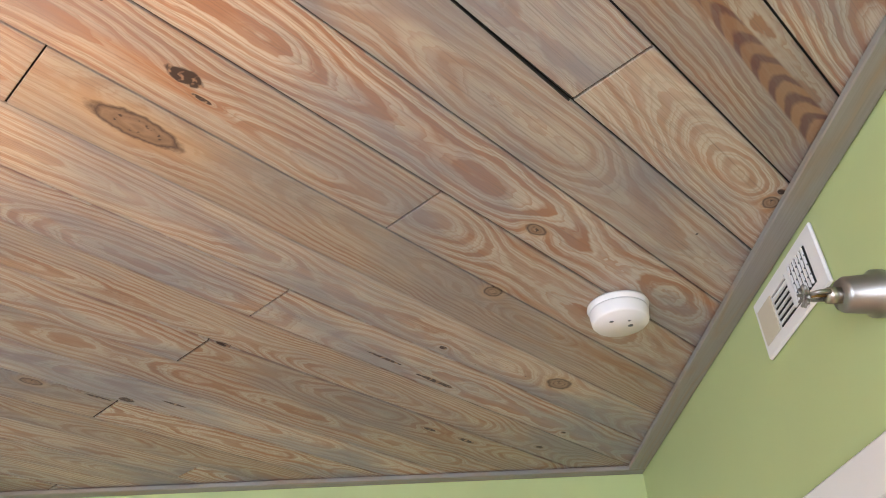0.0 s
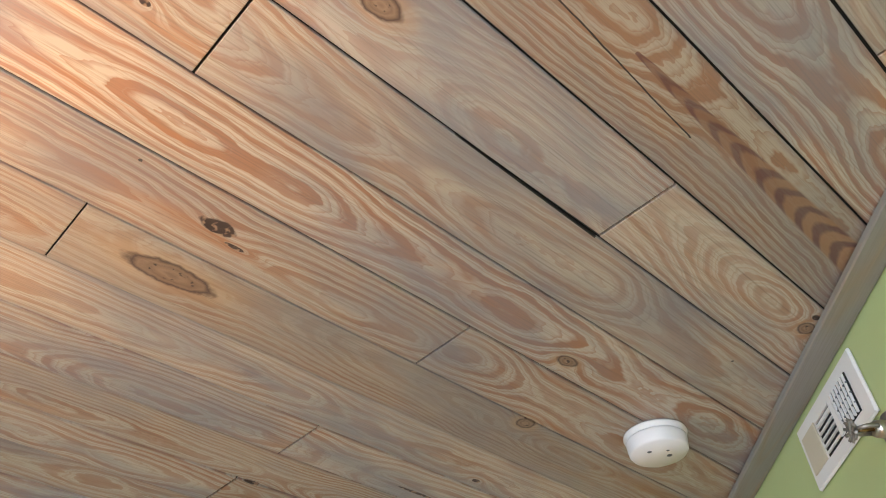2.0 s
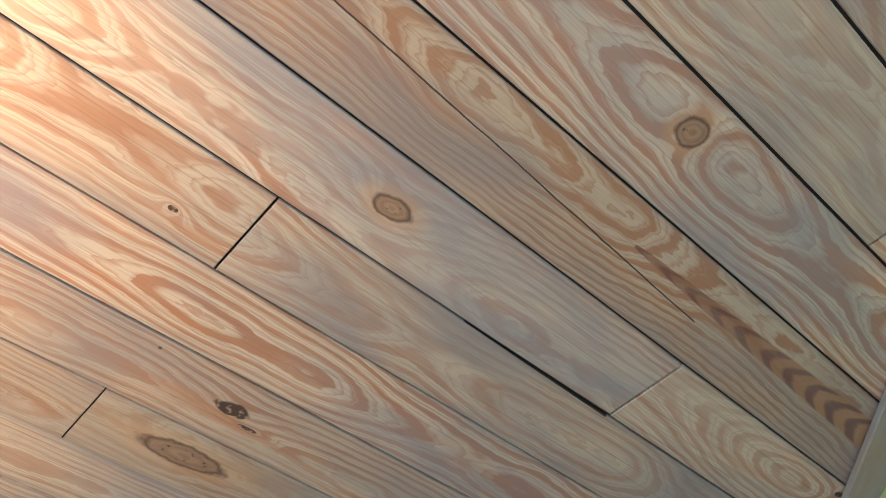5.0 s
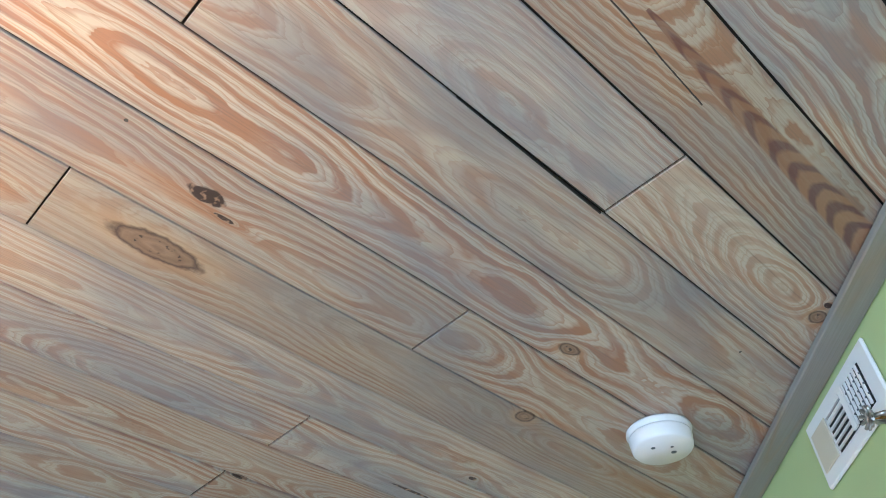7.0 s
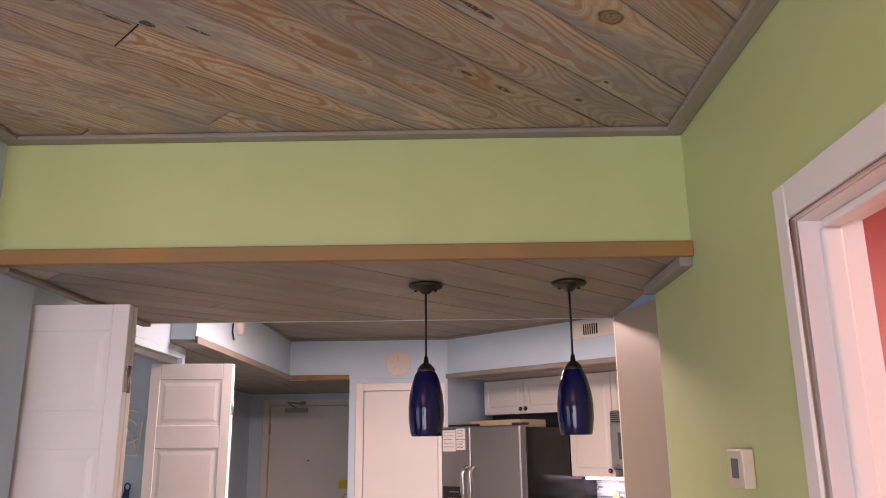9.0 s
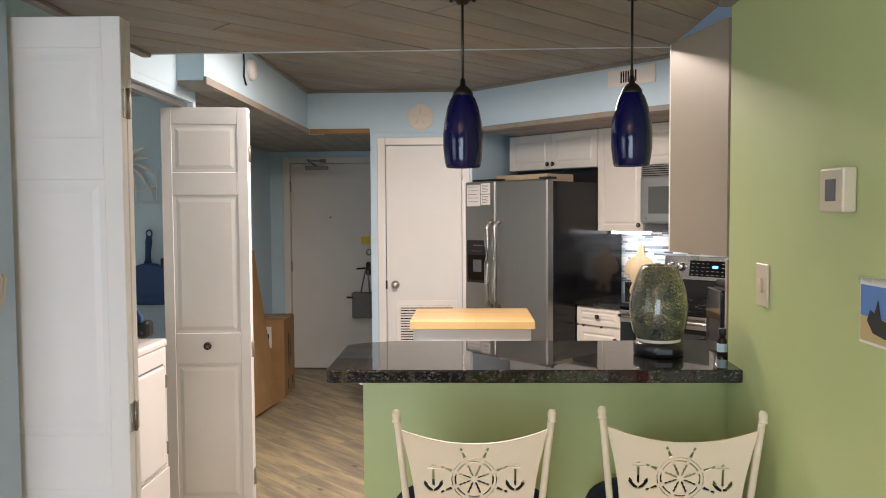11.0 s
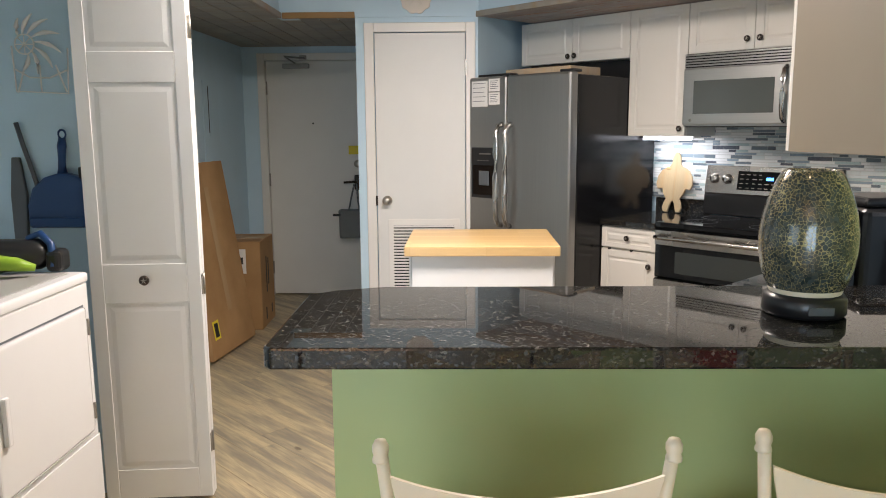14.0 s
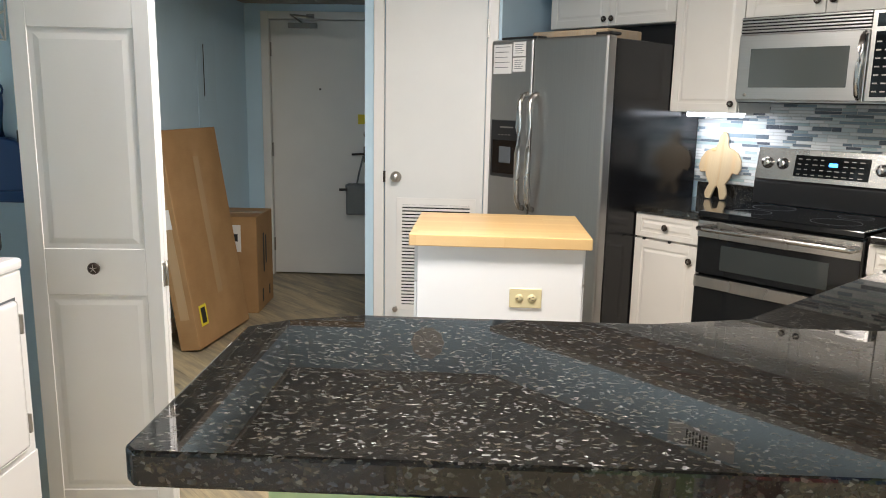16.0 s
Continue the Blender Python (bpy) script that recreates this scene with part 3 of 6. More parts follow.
TAPE = plain("packing_tape", (0.46, 0.31, 0.17), 0.25)
PAPER = paint("white_paper", (0.78, 0.76, 0.74), 0.7, 0.03, 0.0)
INK = plain("black_ink", (0.02, 0.02, 0.02), 0.6)
YELLOW = plain("yellow_sticker", (0.75, 0.62, 0.03), 0.5)
APPLIANCE = paint("white_enamel", (0.80, 0.80, 0.81), 0.2, 0.015, 0.0)
GREYTOP = paint("grey_enamel_top", (0.42, 0.41, 0.40), 0.3, 0.05, 0.0)
NAVY = plain("blue_plastic", (0.012, 0.052, 0.165), 0.4)
NAVYSEAT = paint("navy_seat_cover", (0.006, 0.018, 0.07), 0.75, 0.2, 0.4, 300)
STOOLPAINT = paint("cream_metal_paint", (0.78, 0.67, 0.50), 0.38, 0.03, 0.06)
COBALT = plain("cobalt_glass", (0.002, 0.0025, 0.05), 0.10)
CRACKLE = crackle_glass("crackle_mosaic_glass")
TILES = random_tile("glass_mosaic", [(0.0, (0.62, 0.68, 0.68)), (0.24, (0.13, 0.17, 0.20)), (0.40, (0.78, 0.80, 0.79)), (0.62, (0.25, 0.33, 0.38)), (0.74, (0.40, 0.52, 0.53)), (0.84, (0.07, 0.085, 0.11)), (0.91, (0.80, 0.81, 0.80))])
GROUT = paint("pale_grout", (0.62, 0.62, 0.60), 0.8, 0.04)
TURTLE = pine("pale_maple", 90, (), (), 0.55, (0.66, 0.40, 0.16), (0.72, 0.50, 0.25), True, 3.0, False)
PINE_BOX = pine("light_pine", -45, (), (), 0.5, (0.60, 0.38, 0.18), (0.62, 0.45, 0.27), True, 4.0, False)
SHELL = paint("chalky_shell", (0.74, 0.67, 0.60), 0.75, 0.06, 0.5, 60)
IVORY = plain("ivory_plastic", (0.62, 0.55, 0.33), 0.4)
CREAM = plain("cream_plastic", (0.62, 0.54, 0.40), 0.4)
WHITEPLASTIC = plain("white_plastic", (0.80, 0.78, 0.76), 0.4)
VENTWHITE = paint("white_vent_enamel", (0.80, 0.77, 0.73), 0.4, 0.02, 0.0)
BRASS = plain("worn_brass", (0.28, 0.17, 0.06), 0.35, 1.0)
BASKET = weave("patterned_fabric", (0.06, 0.075, 0.085), (0.32, 0.33, 0.33), 90)
AMBER = plain("brown_bottle", (0.02, 0.010, 0.006), 0.08)
BLUELED = glow("blue_display", (0.05, 0.35, 1.0), 6.0)
STRIPGLOW = glow("strip_diffuser", (0.86, 0.93, 1.0), 5.0)
LIGHTGLOW = glow("ceiling_diffuser", (1.0, 0.93, 0.82), 4.0)
SHADE = paint("linen_shade", (0.8, 0.72, 0.58), 0.8)
LIME = plain("lime_plastic", (0.25, 0.42, 0.03), 0.45)
GREYPLASTIC = plain("grey_plastic", (0.10, 0.11, 0.12), 0.5)
GLASS = tinted_glass("clear_glass", (1, 1, 1), 0.0, 1.0)
SKYBLUE = plain("print_sky", (0.10, 0.24, 0.55), 0.35)
SAND = plain("print_sand", (0.55, 0.42, 0.20), 0.35)

# ---- mesh helpers ----
R2 = math.sqrt(2)
KITCHEN = pose(0, 0, 0, 0, 0, -45)  # x runs along the stove wall, y into it


def box(bm, x0, x1, y0, y1, z0, z1, bevel=0.0, segs=1):
    """Adds a box, with chamfered or rounded edges, to bm."""
    t = bmesh.new()
    bmesh.ops.create_cube(t, size=1.0)
    for v in t.verts:
        v.co = Vector(((x0 + x1) / 2 + v.co.x * (x1 - x0), (y0 + y1) / 2 + v.co.y * (y1 - y0), (z0 + z1) / 2 + v.co.z * (z1 - z0)))
    if bevel:
        bmesh.ops.bevel(t, geom=t.edges[:], offset=bevel, segments=segs, profile=0.5, affect="EDGES")
    merge(bm, t)
    return bm


def merge(bm, t, m=None):
    if m is not None:
        bmesh.ops.transform(t, matrix=m, verts=t.verts[:])
    me = bpy.data.meshes.new("tmp")
    t.to_mesh(me)
    t.free()
    bm.from_mesh(me)
    bpy.data.meshes.remove(me)


def lathe(bm, profile, m=None, steps=24):
    """Turns (radius, height) pairs round z."""
    t = bmesh.new()
    rings = []
    for r, z in profile:
        if r < 1e-5:
            rings.append([t.verts.new((0, 0, z))])
        else:
            rings.append([t.verts.new((r * math.cos(2 * math.pi * i / steps), r * math.sin(2 * math.pi * i / steps), z)) for i in range(steps)])
    for a, c in zip(rings, rings[1:]):
        for i in range(steps):
            j = (i + 1) % steps
            if len(a) == 1 and len(c) > 1:
                t.faces.new((a[0], c[j], c[i]))
            elif len(c) == 1 and len(a) > 1:
                t.faces.new((a[i], a[j], c[0]))
            elif len(a) > 1:
                t.faces.new((a[i], a[j], c[j], c[i]))
    for f in t.faces:
        f.smooth = True
    bmesh.ops.recalc_face_normals(t, faces=t.faces[:])
    merge(bm, t, m)
    return bm


def tube(bm, pts, r, steps=10):
    """A round bar along points."""
    t = bmesh.new()
    pts = [Vector(p) for p in pts]
    rings = []
    for i, p in enumerate(pts):
        d = (pts[min(i + 1, len(pts) - 1)] - pts[max(i - 1, 0)]).normalized()
        q = d.to_track_quat("Z", "Y")
        rr = r[i] if isinstance(r, (list, tuple)) else r
        rings.append([t.verts.new(p + q @ Vector((rr * math.cos(2 * math.pi * k / steps), rr * math.sin(2 * math.pi * k / steps), 0))) for k in range(steps)])
    for a, c in zip(rings, rings[1:]):
        for k in range(steps):
            f = t.faces.new((a[k], a[(k + 1) % steps], c[(k + 1) % steps], c[k]))
            f.smooth = True
    t.faces.new(rings[0][::-1]), t.faces.new(rings[-1])
    merge(bm, t)
    return bm


def prism(bm, poly, z0, z1, m=None, bevel=0.0):
    """Extrudes a plan polygon from z0 to z1."""
    t = bmesh.new()
    f = t.faces.new([t.verts.new((x, y, z0)) for x, y in poly])
    e = bmesh.ops.extrude_face_region(t, geom=[f])
    for v in e["geom"]:
        if isinstance(v, bmesh.types.BMVert):
            v.co.z = z1
    bmesh.ops.recalc_face_normals(t, faces=t.faces[:])
    if bevel:
        bmesh.ops.bevel(t, geom=t.edges[:], offset=bevel, segments=2, profile=0.5, affect="EDGES")
    merge(bm, t, m)
    return bm


STAND = pose(0, 0, 0, 90, 0, 0)  # a plan polygon set upright: its y becomes z, its z becomes -y


def mesh_of(name, bm, material):
    me = bpy.data.meshes.new(name)
    bm.to_mesh(me)
    bm.free()
    me.materials.append(material)
    return me


def part(name, bm, material, parent, label=""):
    ob = new(name, mesh_of(name, bm, material))
    ob.parent = parent
    if label:
        tagged(ob, label)
    return ob


def thing(name, label, category, m=None, group=""):
    ob = new(name)
    ob.empty_display_size = 0.1
    if m is not None:
        ob.matrix_world = m
    return tagged(ob, label, category, group)


def solid(name, bm, material, label, category, kind="", m=None, group=""):
    ob = new(name, mesh_of(name, bm, material))
    if m is not None:
        ob.matrix_world = m
    return tagged(ob, label, category, group, kind)


def structure(name, bm, material, label):
    return solid(name, bm, material, label, name.split("_")[0], "structure")


def B(*a, **k):
    return box(bmesh.new(), *a, **k)


def clip(poly, nx, ny, d):
    """The part of a convex polygon with nx*x + ny*y <= d."""
    out = []
    for (x0, y0), (x1, y1) in zip(poly, poly[1:] + poly[:1]):
        a, c = nx * x0 + ny * y0 - d, nx * x1 + ny * y1 - d
        if a <= 0:
            out.append((x0, y0))
        if a * c < 0:
            k = a / (a - c)
            out.append((x0 + k * (x1 - x0), y0 + k * (y1 - y0)))
    return out


def shrink(poly, by):
    out = poly
    area = sum(x0 * y1 - x1 * y0 for (x0, y0), (x1, y1) in zip(poly, poly[1:] + poly[:1]))
    sg = 1 if area > 0 else -1
    for (x0, y0), (x1, y1) in zip(poly, poly[1:] + poly[:1]):
        l = math.hypot(x1 - x0, y1 - y0)
        if l < 1e-5:
            continue
        nx, ny = sg * (y1 - y0) / l, -sg * (x1 - x0) / l
        out = clip(out, nx, ny, nx * x0 + ny * y0 - by)
        if len(out) < 3:
            return []
    return out


def board(bm, poly, z_face, z_back, gap, cham):
    """One board of the plan shape poly, its edges eased on the side of z_face."""
    a, c = shrink(poly, gap), shrink(poly, gap + cham)
    if len(a) != len(c) or len(a) < 3:
        return
    dz = cham if z_back > z_face else -cham
    r = [[bm.verts.new((x, y, z)) for x, y in ring] for ring, z in ((a, z_back), (a, z_face + dz), (c, z_face))]
    n = len(a)
    for lo, hi in zip(r, r[1:]):
        for i in range(n):
            bm.faces.new((lo[i], lo[(i + 1) % n], hi[(i + 1) % n], hi[i]))
    bm.faces.new(r[2]), bm.faces.new(r[0][::-1])


def boards(rect_polys, turn, pitch, start, z_face, z_back, joints, seed, length=(1.6, 3.2), gap=(0.0015, 0.0030)):
    """Boards in rows over plan polygons. turn: degrees of the rows' direction. joints: butt joints given for some rows."""
    rng = random.Random(seed)
    bm = bmesh.new()
    ca, sa = math.cos(radians(turn)), math.sin(radians(turn))
    for k in range(-60, 60):
        c0, c1 = start + k * pitch, start + (k + 1) * pitch
        cuts = sorted(joints[k]) if k in joints else []
        a = rng.uniform(-9, -7)
        own = []
        while a < 9:
            if k not in joints or not -2.6 < a < 0.9:
                own.append(a)
            a += rng.uniform(*length)
        cuts = sorted(own + cuts)
        g = rng.uniform(*gap)
        dz = rng.uniform(-0.001, 0.001)
        for a0, a1 in zip(cuts, cuts[1:]):
            quad = [(a0, c0), (a1, c0), (a1, c1), (a0, c1)]
            quad = [(ca * u - sa * v, sa * u + ca * v) for u, v in quad]
            for poly in rect_polys:
                q = quad
                n = len(poly)
                for i in range(n):
                    (x0, y0), (x1, y1) = poly[i], poly[(i + 1) % n]
                    l = math.hypot(x1 - x0, y1 - y0)
                    nx, ny = (y1 - y0) / l, -(x1 - x0) / l
                    q = clip(q, nx, ny, nx * x0 + ny * y0)
                    if len(q) < 3:
                        break
                if len(q) >= 3:
                    q = [p for i, p in enumerate(q) if math.hypot(p[0] - q[i - 1][0], p[1] - q[i - 1][1]) > 1e-4]
                    if len(q) >= 3:
                        board(bm, q, z_face + dz, z_back, g, 0.0008)
    bmesh.ops.recalc_face_normals(bm, faces=bm.faces[:])
    return bm


def rect(x0, x1, y0, y1):
    return [(x0, y0), (x1, y0), (x1, y1), (x0, y1)]


def face_panels(bm, x0, x1, z0, z1, y, t, panels, rail=0.012, depth=0.007):
    """A door slab whose front is at y and whose back is at y + t, with sunk frames."""
    xs = sorted({x0, x1, *[p[0] for p in panels], *[p[1] for p in panels]})
    box(bm, x0, x1, y + depth, y + t, z0, z1, 0.001)
    left, right = min(p[0] for p in panels), max(p[1] for p in panels)
    box(bm, x0, left, y, y + depth + 0.001, z0, z1, 0.0015)
    box(bm, right, x1, y, y + depth + 0.001, z0, z1, 0.0015)
    zs = [z0]
    for p in sorted(panels, key=lambda q: q[2]):
        zs += [p[2], p[3]]
    zs.append(z1)
    for a, c in zip(zs[::2], zs[1::2]):
        box(bm, left, right, y + 0.0002, y + depth + 0.001, a, c, 0.0015)
    return bm


def raised_field(make, parent, px0, px1, pz0, pz1, y, rail, depth, material):
    """The raised middle of a panel, as a part of its own."""
    t2 = bmesh.new()
    o, i = rail, rail * 2.1
    v = [t2.verts.new(p) for p in ((px0 + o, y + depth, pz0 + o), (px1 - o, y + depth, pz0 + o), (px1 - o, y + depth, pz1 - o), (px0 + o, y + depth, pz1 - o))]
    w = [t2.verts.new(p) for p in ((px0 + i, y + 0.001, pz0 + i), (px1 - i, y + 0.001, pz0 + i), (px1 - i, y + 0.001, pz1 - i), (px0 + i, y + 0.001, pz1 - i))]
    for k in range(4):
        t2.faces.new((v[k], v[(k + 1) % 4], w[(k + 1) % 4], w[k]))
    t2.faces.new(w)
    return make("panel", t2, material, parent)


# ---- structure ----
ZC, ZK, ZL, ZS = 2.47, 2.46, 2.115, 2.14  # living-room ceiling, kitchen ceiling, header underside, soffit underside
XL = -1.88  # left wall of the living room
HEAD_Y = 1.03

JOINTS = {-3: [-1.303], 0: [-1.313], 1: [-1.827], 3: [-1.305], 4: [-1.828], 6: [-1.309], 8: [-1.317], 11: [-1.317], **{k: [] for k in (-2, -1, 2, 5, 7, 9, 10, 12)}}
structure("ceiling", boards([rect(-4.4, -0.0, -4.2, 0.0)], TURN, PITCH, SEAM0, ZC, ZC + 0.004, JOINTS, 4, (1.6, 3.2), (0.0012, 0.0026)), CEIL, "whitewashed knotty pine board ceiling laid diagonally")
structure("ceiling_backing", B(-4.5, -0.001, -4.3, -0.001, ZC + 0.0045, ZC + 0.12), DARKGAP, "dark backing above the ceiling boards")
structure("header_ceiling", boards([rect(XL, 0.0, 0.021, HEAD_Y)], 45, 0.1211, -0.861, ZL, ZL + 0.004, {}, 9), CEIL_LOW, "whitewashed pine boards under the header")
structure("kitchen_ceiling", boards([rect(-2.06, 2.0, HEAD_Y + 0.02, 4.05)], 45, 0.1211, -0.861, ZK, ZK + 0.004, {}, 12), CEIL_LOW, "whitewashed pine boards over the kitchen")
structure("kitchen_ceiling_backing", B(-2.1, 2.2, HEAD_Y, 4.9, ZK + 0.0185, ZK + 0.1), DARKGAP, "dark backing above the kitchen boards")
structure("hall_ceiling", boards([rect(-2.0595, -1.93, 1.82, 2.06), rect(-2.66, -1.93, 2.06, 4.07), rect(-2.66, -1.45, 4.07, 5.72)], 90, 0.1211, 0.0, ZS, ZS + 0.018, {}, 15), CEIL_HALL, "grey-washed pine boards over the entry hall")
structure("hall_ceiling_backing", B(-2.8, -2.061, 2.06, 5.8, ZS + 0.019, ZS + 0.1), DARKGAP, "dark backing above the hall boards")
structure("hall_ceiling_cap", B(-1.929, -1.33, 4.16, 5.8, ZS + 0.019, ZS + 0.1), DARKGAP, "dark backing above the hall boards")

# header between living room and kitchen
structure("header", B(XL, 0.0, 0.0, HEAD_Y, ZL + 0.0085, ZC + 0.018), GREEN, "green painted header above the breakfast bar")
structure("header_backing", B(XL, 0.0, 0.001, HEAD_Y, ZL + 0.0045, ZL + 0.008), DARKGAP, "dark backing above the header boards")
structure("header_back", B(XL, 2.0, HEAD_Y + 0.001, HEAD_Y + 0.019, ZL, ZK + 0.018), BLUE, "pale blue back face of the header")
structure("trim_beam", B(XL - 0.02, -0.001, -0.02, -0.001, ZL - 0.006, ZL + 0.036, bevel=0.002), BEAMTRIM, "brown stained pine strip along the header edge")
structure("trim_header_left", B(XL + 0.001, XL + 0.035, 0.022, HEAD_Y - 0.002, ZL - 0.014, ZL - 0.0015, bevel=0.002), MOULD_Y, "grey-washed pine strip under the header")
structure("trim_header_right", B(-0.036, -0.001, 0.0, 0.40, ZL - 0.03, ZL - 0.0015, bevel=0.002), MOULD_Y, "grey-washed pine strip under the header")
# crown strips of the living room
CW, CH = 0.050, 0.014
structure("trim_crown_back", B(XL + 0.001, -0.001, -0.042, -0.001, ZC - CH, ZC - 0.0015, bevel=0.002), MOULD_X, "grey-washed pine strip at the ceiling edge")
structure("trim_crown_right", B(-CW, -0.001, -4.199, -0.0425, ZC - CH, ZC - 0.0015, bevel=0.002), MOULD_Y, "grey-washed pine strip at the ceiling edge")
structure("trim_crown_left", B(XL + 0.001, XL + CW, -0.25, -0.0425, ZC - CH, ZC - 0.0015, bevel=0.002), MOULD_Y, "grey-washed pine strip at the ceiling edge")

# right wall with the side-room door opening
DY0, DY1, DZ = -1.40, -0.60, 2.045
bm = bmesh.new()
box(bm, 0.0, 0.12, DY1, 0.40, 0, ZC + 0.018)
prism(bm, [(0.0, 0.4005), (0.12, 0.4005), (0.19, 0.60), (0.07, 0.60)], 0, ZC + 0.018)
box(bm, 0.0, 0.12, -4.2, DY0, 0, ZC + 0.018)
box(bm, 0.0, 0.12, DY0, DY1, DZ, ZC + 0.018)
structure("wall_right", bm, GREEN, "mint green painted wall with a door opening")
structure("wall_right_end", B(0.063, 0.19, 0.601, 0.625, 0, 1.395, bevel=0.003), CABEND, "beige end board of the wall beside the bar")
# door casing and jamb
bm = bmesh.new()
for y0, y1, z0, z1 in ((DY1 - 0.012, DY1 + 0.040, 0, DZ + 0.060), (DY0 - 0.040, DY0 + 0.012, 0, DZ + 0.060), (DY0 + 0.0125, DY1 - 0.0125, DZ - 0.010, DZ + 0.060)):
    box(bm, -0.016, -0.001, y0, y1, z0, z1, 0.004)
door_case = structure("door_1", bm, TRIMWHITE, "white painted door casing of the side room, open")
bm = bmesh.new()
box(bm, 0.0, 0.12, DY1 - 0.018, DY1 - 0.0005, 0, DZ - 0.0005)
box(bm, 0.0, 0.12, DY0 + 0.0005, DY0 + 0.018, 0, DZ - 0.0005)
box(bm, 0.0, 0.12, DY0 + 0.0185, DY1 - 0.0185, DZ - 0.018, DZ - 0.0005)
part("jamb", bm, TRIMWHITE, door_case)
bm = bmesh.new()
tube(bm, [(-0.009, DY1 - 0.018, 0.0), (-0.009, DY1 - 0.018, DZ - 0.016), (-0.009, DY0 + 0.018, DZ - 0.016), (-0.009, DY0 + 0.018, 0.0)], 0.0062, 12)
part("bead", bm, TRIMWHITE, door_case)
for y0, y1 in ((DY1 - 0.034, DY1 - 0.0185), (DY0 + 0.0185, DY0 + 0.034)):
    part("door_stop", B(0.036, 0.074, y0, y1, 0, DZ - 0.0345, bevel=0.005, segs=3), TRIMWHITE, door_case)
part("door_stop", B(0.036, 0.074, DY0 + 0.0345, DY1 - 0.0345, DZ - 0.034, DZ - 0.0185, bevel=0.005, segs=3), TRIMWHITE, door_case)
part("strike_plate", B(0.092, 0.108, DY1 - 0.0195, DY1 - 0.0182, 0.94, 1.02), NICKEL, door_case)

# side room seen through the door
structure("wall_side_room", B(2.2, 2.3, -2.4, 0.4, 0, 2.5), PINK, "pink painted wall of the side room")
structure("wall_side_room_north", B(0.125, 2.2, 0.38, 0.48, 0, 2.5), PINK, "pink painted wall of the side room")
structure("wall_side_room_south", B(0.125, 2.2, -2.5, -2.4, 0, 2.5), PINK, "pink painted wall of the side room")
structure("ceiling_side_room", B(0.125, 2.3, -2.5, 0.48, 2.5, 2.6), DOORWHITE, "white side room ceiling")

# left wall, then the wider part of the living room
# this blue also holds the cool daylight that falls on the wall
structure("wall_left", B(XL - 0.12, XL, -0.25, 0.222, 0, ZC + 0.018), paint("daylit_blue_wall_paint", (0.46, 0.60, 0.74), 0.45, 0.04, 0.1, 90), "pale blue painted wall by the laundry closet, daylight included in its colour")
structure("wall_left_return", B(-4.4, XL - 0.121, -0.25, -0.13, 0, ZC + 0.018), GREEN, "green painted wall")
bm = bmesh.new()
for a in ((-4.2, -3.3, 0, ZC), (-1.3, -0.13, 0, ZC), (-3.3, -1.3, 0, 0.5), (-3.3, -1.3, 2.2, ZC)):
    box(bm, -4.5, -4.4, *a)
structure("wall_far_left", bm, GREEN, "green painted wall with a wide window")
win = structure("window_2", B(-4.47, -4.43, -3.299, -1.301, 0.501, 0.55), TRIMWHITE, "white framed window to daylight")
part("window_frame", B(-4.47, -4.43, -3.299, -1.301, 2.15, 2.199), TRIMWHITE, win)
for y in (-3.299, -2.32, -1.35):
    part("window_frame", B(-4.47, -4.43, y, y + 0.048, 0.551, 2.149), TRIMWHITE, win)
for y in (-3.25, -2.271):
    pn = part("pane", B(-4.453, -4.447, y, y + 0.92, 0.552, 2.148), GLASS, win)
    pn.visible_shadow = False
bm = bmesh.new()
box(bm, -4.5, -2.8, -4.3, -4.2, 0, ZC)
box(bm, -0.6, 0.12, -4.3, -4.2, 0, ZC)
box(bm, -2.8, -0.6, -4.3, -4.2, 2.25, ZC)
structure("wall_back", bm, GREEN, "green painted wall with a glass door opening")
slider = structure("window_1", B(-2.8, -0.6, -4.28, -4.22, 2.2, 2.25), TRIMWHITE, "white framed sliding glass door to daylight")
for x in (-2.8, -1.725, -0.65):
    part("window_frame", B(x, x + 0.05, -4.28, -4.22, 0.03, 2.2, bevel=0.004), TRIMWHITE, slider)
for x in (-2.749, -1.674):
    pn = part("pane", B(x, x + 1.022, -4.253, -4.247, 0.04, 2.198), GLASS, slider)
    pn.visible_shadow = False

# kitchen, hall and closet walls
structure("wall_kitchen_south", B(0.191, 1.95, 0.545, 0.64, 0, ZK), BLUE, "pale blue kitchen wall behind the bar end")
structure("wall_kitchen_east", B(1.9, 2.0, 0.64, 2.75, 0, ZK), BLUE, "pale blue kitchen side wall")
ws = structure("wall_stove", B(-3.75, -0.4, 3.27, 3.37, 0, ZK), BLUE, "pale blue diagonal kitchen wall behind the stove")
ws.matrix_world = KITCHEN
# closet-door wall, hall header and alcove side
AX0, AX1, AZ, WY = -1.345, -0.765, 2.05, 4.05
bm = bmesh.new()
box(bm, -1.455, AX0, WY, WY + 0.11, 0, ZS - 0.001)
box(bm, AX1, -0.69, WY, WY + 0.11, 0, ZS - 0.001)
box(bm, AX0, AX1, WY, WY + 0.11, AZ, ZS - 0.001)
box(bm, -2.0, -0.69, WY, WY + 0.11, ZS + 0.0005, ZK + 0.018)
structure("wall_kitchen_back", bm, BLUE, "pale blue kitchen wall around the closet door")
bm = bmesh.new()
prism(bm, [(-0.69, WY), (-0.40, 4.60), (-0.10, 5.20), (-0.20, 5.25), (-0.80, WY + 0.11)], 0, ZK)
structure("wall_fridge_alcove", bm, BLUE, "pale blue wall beside the refrigerator")
